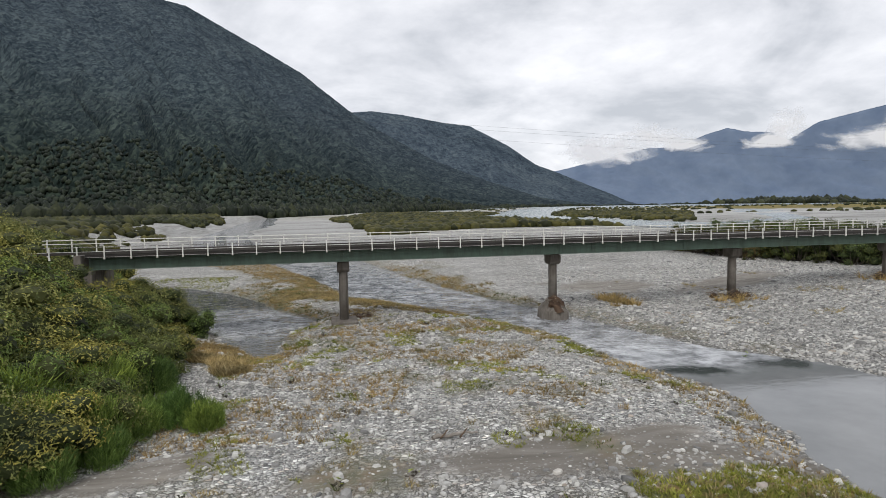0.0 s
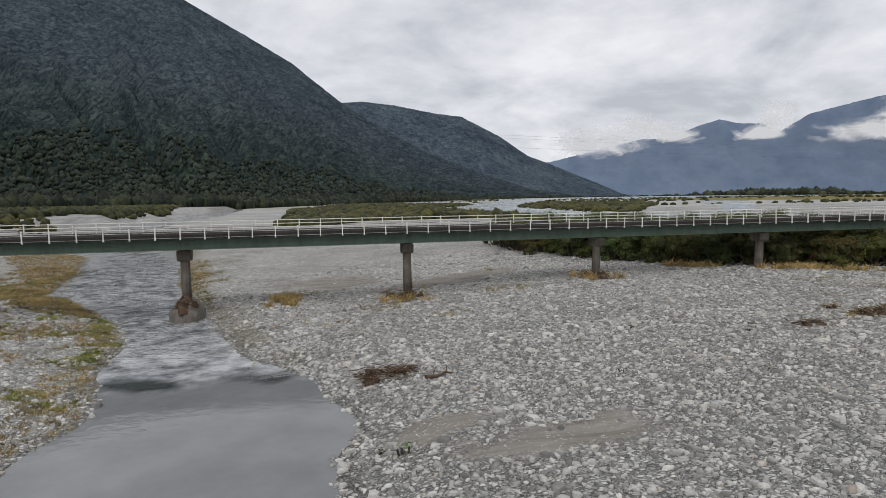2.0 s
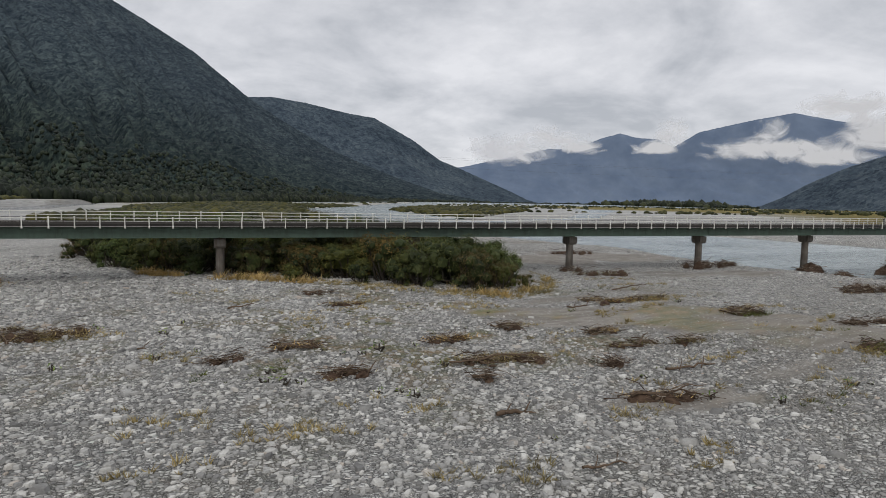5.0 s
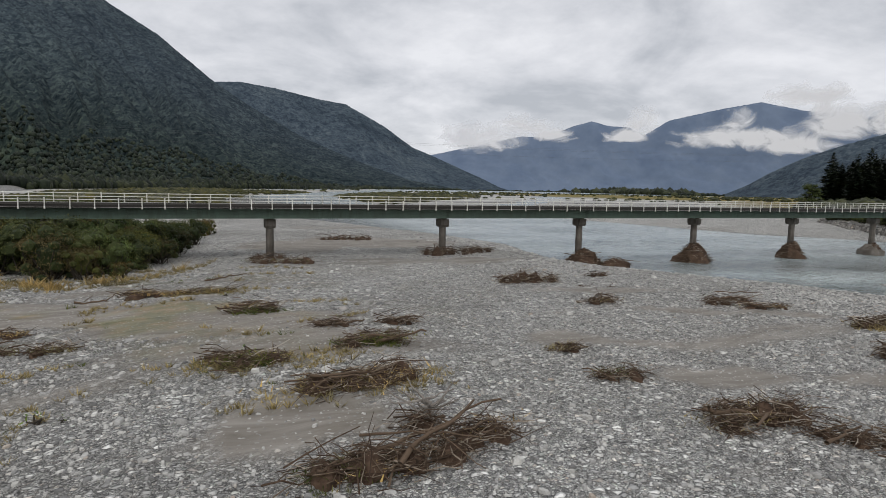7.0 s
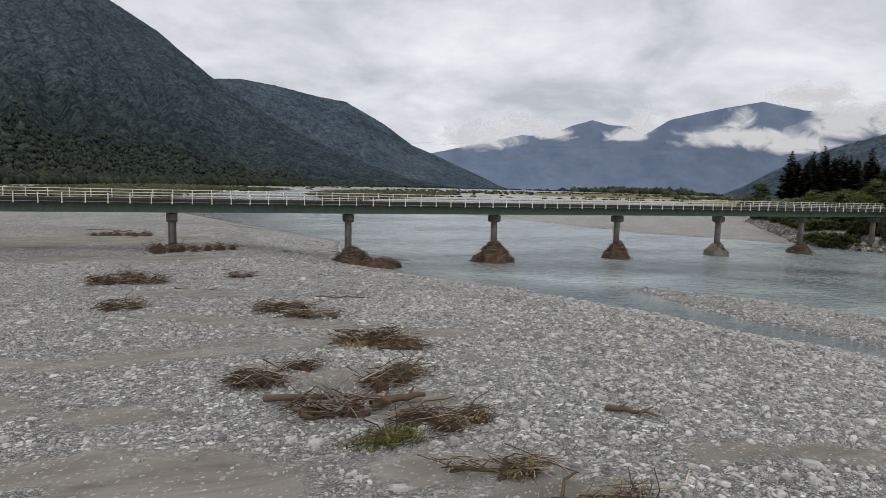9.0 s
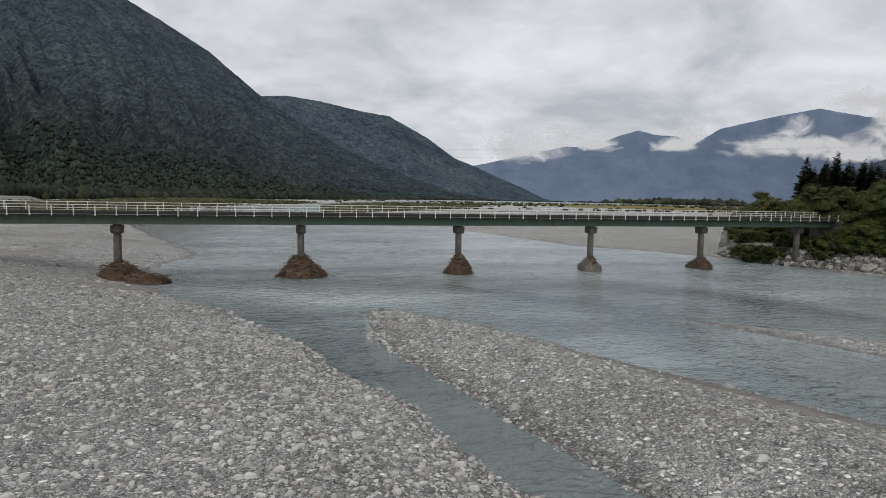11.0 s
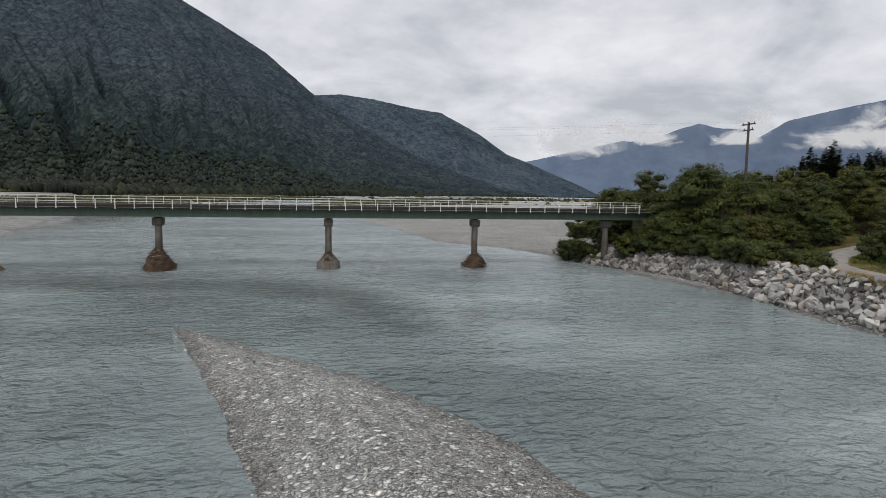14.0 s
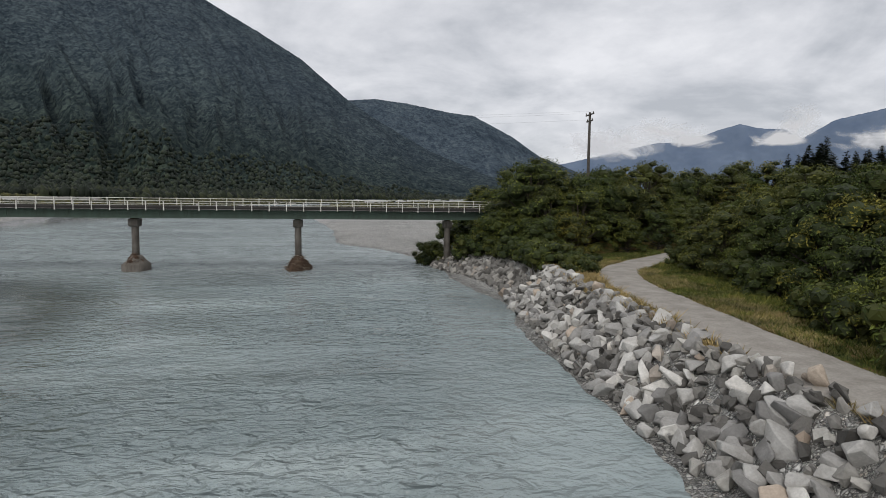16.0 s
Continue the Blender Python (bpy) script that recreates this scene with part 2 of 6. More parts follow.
def make_paint(name, base, dirt, stain=0.55, rough=0.55):
    a = Mat(name, rough, spec=0.35)
    m = a.ramp(a.noise(1.0, 6, 0.65, a.scaled(1.6, 1.6, 0.5)), [(0.40, (0, 0, 0)), (0.72, (1, 1, 1))])
    s = a.ramp(a.noise(1.0, 5, 0.6, a.scaled(7, 7, 0.8)), [(0.5, (0, 0, 0)), (0.75, (1, 1, 1))])
    c = a.mix(a.math("MULTIPLY", m, stain), base, dirt)
    c = a.mix(a.math("MULTIPLY", s, stain * 0.7), c, dirt)
    a.colour(c)
    a.bump(a.noise(22, 4), 0.15, 0.01)
    return a.m


def make_wood(name, stops, per="island"):
    a = Mat(name, 0.85, spec=0.2)
    c = a.ramp(a.island() if per == "island" else a.noise(1.2, 6, 0.7), stops)
    v = a.ramp(a.noise(3.0, 6, 0.7), [(0.3, (0.6, 0.58, 0.55)), (0.7, (1.15, 1.12, 1.1))])
    a.colour(a.mix(1.0, c, v, "MULTIPLY"))
    a.bump(a.noise(18, 5, 0.7), 0.5, 0.03)
    return a.m


def make_forest(name, dark, mid, light, cell, low=None):
    """Closed native forest seen from afar; low: darker lowland trees, below slopes painted bluer for haze."""
    a = Mat(name, 0.9, spec=0.04)
    cc, cw = a.n.new("ShaderNodeSeparateColor"), a.n.new("ShaderNodeSeparateColor")
    a.l.new(a.cells(cell, "Color"), cc.inputs[0])
    a.l.new(a.cells(cell * 0.45, "Color"), cw.inputs[0])
    crown = a.math("ADD", a.math("MULTIPLY", cc.outputs[0], 0.55), a.math("MULTIPLY", cw.outputs[0], 0.45))
    c = a.ramp(crown, [(0.15, dark), (0.5, mid), (0.88, light)])
    v = a.ramp(a.noise(cell * 0.05, 10, 0.70, dist=0.6), [(0.32, (0.62, 0.65, 0.68)), (0.5, (1.0, 1.0, 1.0)), (0.68, (1.32, 1.27, 1.18))])
    c = a.mix(1.0, c, v, "MULTIPLY")
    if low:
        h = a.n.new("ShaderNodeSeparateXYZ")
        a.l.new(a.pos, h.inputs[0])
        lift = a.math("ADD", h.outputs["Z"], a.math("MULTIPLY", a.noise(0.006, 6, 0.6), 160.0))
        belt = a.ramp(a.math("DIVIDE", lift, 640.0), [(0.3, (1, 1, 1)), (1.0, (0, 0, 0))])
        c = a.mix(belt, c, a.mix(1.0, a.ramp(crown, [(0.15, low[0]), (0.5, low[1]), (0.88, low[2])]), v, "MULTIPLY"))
        # slopes farther back turn bluer and paler: haze painted into the colour
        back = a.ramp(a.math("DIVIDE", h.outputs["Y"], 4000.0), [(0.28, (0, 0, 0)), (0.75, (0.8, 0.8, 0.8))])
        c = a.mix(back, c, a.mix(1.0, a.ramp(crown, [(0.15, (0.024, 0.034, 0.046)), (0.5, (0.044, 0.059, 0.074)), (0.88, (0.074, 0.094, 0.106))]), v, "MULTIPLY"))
    a.colour(c)
    h = a.math("ADD", a.math("MULTIPLY", a.cells(cell, "Distance"), -1.0), a.math("MULTIPLY", a.noise(cell * 0.3, 6, 0.6), 2.0))
    a.bump(h, 1.0, 0.30 / cell)
    return a.m


M_ground = make_ground()
M_water = make_water()
M_cobble = make_stone("river_cobble", [(0, (0.16, 0.158, 0.154)), (0.3, (0.33, 0.325, 0.312)), (0.7, (0.475, 0.466, 0.442)), (0.95, (0.63, 0.617, 0.582)), (1, (0.40, 0.345, 0.29))], 2.0, 0.02)
M_rock = make_stone("riprap_schist", [(0, (0.22, 0.213, 0.203)), (0.3, (0.38, 0.368, 0.348)), (0.7, (0.54, 0.523, 0.49)), (0.94, (0.68, 0.655, 0.61)), (0.96, (0.48, 0.40, 0.32)), (1, (0.52, 0.43, 0.35))], 1.3, 0.07, "random")
# browner, dirtier stone; as gap filler its darkness also paints the crevices' shade
M_rock_far = make_stone("riprap_schist_joined", [(0, (0.085, 0.080, 0.073)), (0.45, (0.20, 0.190, 0.175)), (0.85, (0.36, 0.345, 0.315)), (0.96, (0.46, 0.44, 0.40)), (1, (0.34, 0.27, 0.21))], 1.3, 0.07)
M_cobble_single = make_stone("single_cobble", [(0, (0.15, 0.148, 0.144)), (0.4, (0.29, 0.286, 0.272)), (0.9, (0.45, 0.44, 0.415)), (1, (0.35, 0.295, 0.245))], 2.0, 0.02, "random")
M_concrete = make_concrete()
M_girder = make_paint("green_girder_paint", (0.082, 0.124, 0.094), (0.046, 0.054, 0.040), 0.6)
M_rail = make_paint("white_rail_paint", (0.72, 0.71, 0.66), (0.30, 0.28, 0.23), 0.55)
M_rail_low = make_paint("dark_weathered_rail", (0.048, 0.043, 0.038), (0.026, 0.023, 0.020), 0.6)
M_roadway = make_paint("pale_roadway", (0.40, 0.385, 0.36), (0.22, 0.21, 0.19), 0.5, 0.9)
# mottled slab, near black because the shaded deck edge is put into its colour
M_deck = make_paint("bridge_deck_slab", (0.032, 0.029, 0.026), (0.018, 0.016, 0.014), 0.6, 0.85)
M_road = make_stone("gravel_track", [(0, (0.345, 0.318, 0.282)), (1, (0.345, 0.318, 0.282))], 0.9, 0.05)
M_wood = make_wood("drift_wood", [(0, (0.050, 0.033, 0.023)), (0.5, (0.105, 0.072, 0.049)), (0.78, (0.185, 0.140, 0.100)), (0.92, (0.36, 0.315, 0.255)), (1, (0.54, 0.50, 0.44))])
M_raft = make_wood("matted_brown_debris", [(0.3, (0.048, 0.030, 0.021)), (0.5, (0.092, 0.060, 0.041)), (0.7, (0.150, 0.104, 0.072))], "noise")
M_bark = make_wood("grey_bark", [(0, (0.045, 0.038, 0.030)), (1, (0.085, 0.075, 0.062))])
M_pole = make_wood("weathered_pole_wood", [(0.3, (0.20, 0.18, 0.16)), (0.7, (0.32, 0.30, 0.27))], "noise")
M_pole_dark = make_wood("dark_pole_wood", [(0.3, (0.060, 0.054, 0.048)), (0.7, (0.11, 0.10, 0.09))], "noise")
M_leaf = make_leaf("broadleaf_foliage", (0.022, 0.034, 0.010), (0.056, 0.078, 0.021), (0.122, 0.150, 0.038))
M_leaf_olive = make_leaf("olive_foliage", (0.032, 0.039, 0.011), (0.080, 0.092, 0.025), (0.165, 0.170, 0.048))
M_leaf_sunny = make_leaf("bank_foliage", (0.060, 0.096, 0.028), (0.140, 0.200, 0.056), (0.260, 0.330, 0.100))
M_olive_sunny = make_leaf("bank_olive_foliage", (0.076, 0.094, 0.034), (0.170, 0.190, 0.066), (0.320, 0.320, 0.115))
M_broom = make_leaf("broom_foliage", (0.058, 0.105, 0.030), (0.125, 0.205, 0.055), (0.225, 0.325, 0.095))
M_tan = make_leaf("dry_grass", (0.18, 0.140, 0.070), (0.34, 0.270, 0.140), (0.50, 0.410, 0.235), 0.8)
M_green_grass = make_leaf("green_grass", (0.036, 0.058, 0.014), (0.095, 0.120, 0.032), (0.200, 0.200, 0.062), 0.8)
M_russet = make_leaf("russet_weed", (0.26, 0.160, 0.080), (0.48, 0.31, 0.155), (0.64, 0.46, 0.26), 0.8)
M_pine = make_leaf("pine_needles", (0.008, 0.014, 0.009), (0.017, 0.027, 0.016), (0.032, 0.045, 0.026))
M_scrub = make_leaf("far_scrub", (0.017, 0.022, 0.008), (0.037, 0.042, 0.015), (0.072, 0.074, 0.027))
M_moss = make_leaf("yellow_moss", (0.105, 0.130, 0.026), (0.200, 0.230, 0.050), (0.34, 0.34, 0.085), 0.8)
M_woods = make_leaf("far_forest", (0.007, 0.012, 0.009), (0.017, 0.025, 0.018), (0.037, 0.049, 0.033))
M_belt = make_leaf("foot_forest", (0.006, 0.010, 0.006), (0.014, 0.021, 0.012), (0.040, 0.047, 0.025))
M_brown_leaf = make_leaf("brown_thicket_foliage", (0.050, 0.040, 0.019), (0.085, 0.070, 0.032), (0.135, 0.108, 0.052))
M_thicket = make_leaf("thicket_green", (0.045, 0.074, 0.024), (0.085, 0.125, 0.040), (0.140, 0.185, 0.060))
M_leaf_dark = make_leaf("shaded_thicket_foliage", (0.038, 0.052, 0.019), (0.070, 0.084, 0.030), (0.120, 0.128, 0.048))
# near-black green for the cores: shade between leaves put into a colour
M_core = make_leaf("crown_shade", (0.022, 0.031, 0.011), (0.030, 0.041, 0.014), (0.040, 0.052, 0.018))
# the blue cast of both hill colours stands in for haze
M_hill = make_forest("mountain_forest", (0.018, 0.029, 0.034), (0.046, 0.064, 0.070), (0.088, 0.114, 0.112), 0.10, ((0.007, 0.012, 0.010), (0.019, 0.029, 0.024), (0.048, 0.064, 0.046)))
M_hill2 = make_forest("hazy_ridge_forest", (0.034, 0.048, 0.066), (0.058, 0.078, 0.098), (0.090, 0.114, 0.132), 0.08)


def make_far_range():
    """The far range; distance haze is painted in as blue colour and a faint glow."""
    a = Mat("hazy_far_range", 1.0, spec=0.0)
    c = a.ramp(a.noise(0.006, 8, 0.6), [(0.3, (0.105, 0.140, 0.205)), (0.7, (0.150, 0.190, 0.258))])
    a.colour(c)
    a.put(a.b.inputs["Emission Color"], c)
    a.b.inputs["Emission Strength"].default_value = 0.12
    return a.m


M_far = make_far_range()


def make_cloud():
    a = Mat("low_cloud", 1.0, spec=0.0)
    a.m.surface_render_method = "BLENDED"
    z = a.attr("zone")
    n = a.noise(1.0, 8, 0.58, a.scaled(0.0050, 0.0050, 0.0085), 1.4)
    d = a.math("SUBTRACT", a.math("ADD", a.math("MULTIPLY", z[0], 1.25), a.math("MULTIPLY", n, 2.1)), 1.50)
    alpha = a.math("MULTIPLY", d, 1.35, True)
    a.colour((0.66, 0.665, 0.69))
    # added glow stands in for daylight scattered in the cloud
    a.put(a.b.inputs["Emission Color"], (0.62, 0.63, 0.67))
    a.b.inputs["Emission Strength"].default_value = 0.25
    a.put(a.b.inputs["Alpha"], alpha)
    return a.m


M_cloud = make_cloud()


# ---------------------------------------------------------------- mesh helpers
rng = np.random.default_rng(7)


def hash2(ix, iy, seed):
    h = (ix.astype(np.int64) * 374761393 + iy.astype(np.int64) * 668265263 + seed * 974634777) & 0xFFFFFFFF
    h = ((h ^ (h >> 13)) * 1274126177) & 0xFFFFFFFF
    return ((h ^ (h >> 16)) & 0xFFFF) / 65535.0


def vnoise(x, y, seed=0):
    x, y = np.asarray(x, float), np.asarray(y, float)
    ix, iy = np.floor(x), np.floor(y)
    fx, fy = x - ix, y - iy
    fx, fy = fx * fx * (3 - 2 * fx), fy * fy * (3 - 2 * fy)
    a, b = hash2(ix, iy, seed), hash2(ix + 1, iy, seed)
    c, d = hash2(ix, iy + 1, seed), hash2(ix + 1, iy + 1, seed)
    return (a + (b - a) * fx) * (1 - fy) + (c + (d - c) * fx) * fy


def fbm(x, y, seed=0, octaves=4, gain=0.5):
    v, amp, tot = 0.0, 1.0, 0.0
    for o in range(octaves):
        v = v + amp * vnoise(x * 2 ** o + 17.3 * o, y * 2 ** o - 9.1 * o, seed + o)
        tot += amp
        amp *= gain
    return v / tot


def smooth(a, b, x):
    t = np.clip((np.asarray(x, float) - a) / (b - a), 0, 1)
    return t * t * (3 - 2 * t)


def mesh_of(name, verts, faces, zone=None, shade=False):
    """A mesh from arrays; faces all have the same number of corners."""
    verts, faces = np.asarray(verts, np.float32), np.asarray(faces, np.int32)
    me = bpy.data.meshes.new(name)
    k = faces.shape[1]
    me.vertices.add(len(verts))
    me.vertices.foreach_set("co", verts.ravel())
    me.loops.add(faces.size)
    me.loops.foreach_set("vertex_index", faces.ravel())
    me.polygons.add(len(faces))
    me.polygons.foreach_set("loop_start", np.arange(0, faces.size, k, dtype=np.int32))
    me.update(calc_edges=True)
    if zone is not None:
        at = me.color_attributes.new("zone", "FLOAT_COLOR", "POINT")
        rgba = np.ones((len(verts), 4), np.float32)
        rgba[:, : zone.shape[1]] = zone
        at.data.foreach_set("color", rgba.ravel())
    me.polygons.foreach_set("use_smooth", np.full(len(faces), shade))
    return me


def put_mesh(name, verts, faces, material, parent=None, label="", zone=None, shade=False):
    me = mesh_of(name, verts, faces, zone, shade)
    me.materials.append(material)
    ob = new(name, me)
    if parent:
        ob.parent = parent
    if label:
        tagged(ob, label)
    return ob


def part(name, bm, material, parent=None, label="", shade=False):
    me = bpy.data.meshes.new(name)
    bm.to_mesh(me)
    bm.free()
    me.materials.append(material)
    if shade:
        me.polygons.foreach_set("use_smooth", [True] * len(me.polygons))
    ob = new(name, me)
    if parent:
        ob.parent = parent
    if label:
        tagged(ob, label)
    return ob


def bm_box(x0, x1, y0, y1, z0, z1, bevel=0.0, bm=None):
    own = bmesh.new()
    bmesh.ops.create_cube(own, size=1)
    for v in own.verts:
        v.co = ((x0 + x1) / 2 + v.co.x * (x1 - x0), (y0 + y1) / 2 + v.co.y * (y1 - y0), (z0 + z1) / 2 + v.co.z * (z1 - z0))
    if bevel:
        bmesh.ops.bevel(own, geom=own.edges[:], offset=bevel, segments=1, affect="EDGES")
    if bm is None:
        return own
    me = bpy.data.meshes.new("t")
    own.to_mesh(me)
    own.free()
    bm.from_mesh(me)
    bpy.data.meshes.remove(me)
    return bm


def bm_lathe(profile, sides=20, sx=1.0, sy=1.0):
    """A turned solid from (radius, z) pairs."""
    bm = bmesh.new()
    rings = []
    for r, z in profile:
        rings.append([bm.verts.new((r * sx * math.cos(2 * math.pi * i / sides), r * sy * math.sin(2 * math.pi * i / sides), z)) for i in range(sides)])
    for a, b in zip(rings, rings[1:]):
        for i in range(sides):
            bm.faces.new((a[i], a[(i + 1) % sides], b[(i + 1) % sides], b[i]))
    bm.faces.new(rings[0][::-1])
    bm.faces.new(rings[-1])
    return bm


def ico(level):
    bm = bmesh.new()
    bmesh.ops.create_icosphere(bm, subdivisions=level, radius=1)
    v = np.array([p.co[:] for p in bm.verts])
    f = np.array([[p.index for p in q.verts] for q in bm.faces])
    bm.free()
    return v, f


ICO1, ICO2 = ico(1), ico(2)


def spins(n):
    """n random turns as matrices."""
    q = rng.normal(size=(n, 4))
    q /= np.linalg.norm(q, axis=1)[:, None]
    w, x, y, z = q.T
    return np.array([[1 - 2 * (y * y + z * z), 2 * (x * y - z * w), 2 * (x * z + y * w)],
                     [2 * (x * y + z * w), 1 - 2 * (x * x + z * z), 2 * (y * z - x * w)],
                     [2 * (x * z - y * w), 2 * (y * z + x * w), 1 - 2 * (x * x + y * y)]]).transpose(2, 0, 1)


def turns_z(n):
    a = rng.uniform(0, 2 * math.pi, n)
    c, s, o, i = np.cos(a), np.sin(a), np.zeros(n), np.ones(n)
    return np.array([[c, -s, o], [s, c, o], [o, o, i]]).transpose(2, 0, 1)


def scatter(variants, places, scales, mats):
    """Copies of the variants joined into one pair of arrays."""
    vs, fs, base = [], [], 0
    which = rng.integers(0, len(variants), len(places))
    for k, (v, f) in enumerate(variants):
        pick = np.where(which == k)[0]
        if not len(pick):
            continue
        p = v[None] * scales[pick][:, None, :]
        p = np.einsum("nij,nkj->nki", mats[pick], p) + places[pick][:, None, :]
        vs.append(p.reshape(-1, 3))
        fs.append((f[None] + (np.arange(len(pick)) * len(v))[:, None, None] + base).reshape(-1, f.shape[1]))
        base += len(pick) * len(v)
    return np.concatenate(vs), np.concatenate(fs)


def tube(points, radii, sides=5):
    """A tapered tube along points; arrays of quads."""
    points, radii = np.asarray(points, float), np.asarray(radii, float)
    d = np.gradient(points, axis=0)
    d /= np.linalg.norm(d, axis=1)[:, None] + 1e-9
    up = np.where(np.abs(d[:, 2:3]) > 0.9, np.array([[1.0, 0, 0]]), np.array([[0, 0, 1.0]]))
    a = np.cross(d, up)
    a /= np.linalg.norm(a, axis=1)[:, None] + 1e-9
    b = np.cross(d, a)
    t = np.arange(sides) * 2 * math.pi / sides
    v = points[:, None] + radii[:, None, None] * (a[:, None] * np.cos(t)[None, :, None] + b[:, None] * np.sin(t)[None, :, None])
    n = len(points)
    i, j = np.meshgrid(np.arange(n - 1), np.arange(sides), indexing="ij")
    k = (j + 1) % sides
    f = np.stack([i * sides + j, i * sides + k, (i + 1) * sides + k, (i + 1) * sides + j], -1).reshape(-1, 4)
    cap = np.array([[0, 0, 0, 0]])
    m = (n - 1) * sides
    ends = np.array([[0, 1, 2, 3], [m + 3, m + 2, m + 1, m]]) if sides >= 4 else cap
    return v.reshape(-1, 3), np.concatenate([f, ends])


def joined(pieces):
    vs, fs, base = [], [], 0
    for v, f in pieces:
        vs.append(v)
        fs.append(f + base)
        base += len(v)
    return np.concatenate(vs), np.concatenate(fs)


# ---------------------------------------------------------------- the river plain
WATER = -0.7


def channel(x, y, line):
    """How far inside a channel (positive) or outside it a place lies; line: x, y, half width."""
    best = np.full(np.shape(x), -1e9)
    for (x0, y0, w0), (x1, y1, w1) in zip(line, line[1:]):
        dx, dy = x1 - x0, y1 - y0
        t = np.clip(((x - x0) * dx + (y - y0) * dy) / (dx * dx + dy * dy), 0, 1)
        best = np.maximum(best, w0 + (w1 - w0) * t - np.hypot(x - x0 - t * dx, y - y0 - t * dy))
    return best


STREAM = [(-40, 520, 8), (-28, 340, 9), (-26, 250, 8), (-18, 160, 8), (-3, 100, 8), (15, 66, 8), (25, 20, 6.2), (31, 8, 4), (35, 0, 3.6), (37.5, -8, 3), (39, -15.5, 4),
          (42, -22, 5.3), (42.3, -27, 6.2), (41.5, -32, 6.6), (40, -37, 6.2), (36, -60, 6), (30, -110, 9), (20, -300, 20)]
POOL = [(-14, 38, 1.0), (-2, 29, 3.0), (3, 22, 3.8), (7, 12, 4.2), (10.3, 4, 4.6), (10.6, -1, 2.6), (12, -8, 0.7)]
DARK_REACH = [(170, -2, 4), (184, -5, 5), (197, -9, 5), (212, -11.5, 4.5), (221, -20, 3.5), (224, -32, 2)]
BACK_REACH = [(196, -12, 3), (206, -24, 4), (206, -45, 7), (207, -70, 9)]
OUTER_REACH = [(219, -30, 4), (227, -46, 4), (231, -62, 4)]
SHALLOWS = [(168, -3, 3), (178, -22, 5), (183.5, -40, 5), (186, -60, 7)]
WEEDS = [(36.4, -18.2, 0.7), (38.2, -18.6, 1.3), (39.4, -19.4, 0.6)]
WEEDS_2 = [(43.2, -18.3, 0.5), (45.2, -19.0, 0.9)]
RIVER = [(1500, 2800, 55), (500, 1200, 36), (200, 500, 34), (170, 240, 42), (185, 140, 45), (198, 76, 41), (205, 34, 36), (209, 8, 43), (213.5, -5, 40.5),
         (217.5, -25, 37.8), (219, -40, 35), (220, -50, 33.7), (221, -65, 32), (222, -110, 32), (220, -300, 40)]
BRAID = [(900, 2600, 22), (350, 1300, 16), (-70, 800, 12), (-40, 520, 8)]
SIDE = [(2600, 2300, 32), (1300, 1250, 20), (620, 700, 14), (420, 420, 10), (300, 260, 8), (200, 200, 10)]
ISLAND = [(187.3, -22.5, 1.2), (189.2, -31, 4.4), (192.2, -41, 5.2), (195.6, -52, 6.4), (199, -65, 7), (204, -95, 6)]
BAR = [(209.4, -29.8, 0.2), (214.0, -38, 2.0), (217.5, -44, 3.3), (220.7, -52, 4.1), (223, -60, 4.0), (226, -78, 2)]


def wet(x, y):
    wob = (fbm(x * 0.16, y * 0.16, 3, 3) - 0.5) * 2.2 + (fbm(x * 0.9, y * 0.9, 5, 3) - 0.5) * 0.8
    far = smooth(60, 300, y)
    wob = wob + far * (fbm(x * 0.012, y * 0.012, 8, 4) - 0.5) * 22
    w = np.maximum.reduce([channel(x, y, STREAM), channel(x, y, POOL), channel(x, y, RIVER), channel(x, y, BRAID), channel(x, y, SIDE)]) + wob * 0.8
    dry = np.maximum(channel(x, y, ISLAND), channel(x, y, BAR)) + wob * 0.45
    w = np.where((x < 235) & (y < 0), np.minimum(w, -dry), w)
    return w


def right_edge(y):
    """The foot of the right bank."""
    return np.interp(y, [-60, -48, -40, -31, -27, -23, -18, -11, -5, 2, 9, 14], [254.4, 254.5, 254.8, 255.7, 256.0, 256.5, 257.0, 256.3, 254.9, 253.6, 253.2, 254.0]) + np.clip(y - 14, 0, 400) * 0.95


def left_edge(y):
    return 6.5 - 0.55 * np.clip(y + 2, 0, 60) - 0.06 * np.clip(y - 58, 0, 300) - 1.2 * smooth(-24, -34, y) - 0.05 * np.clip(-34 - y, 0, 80)


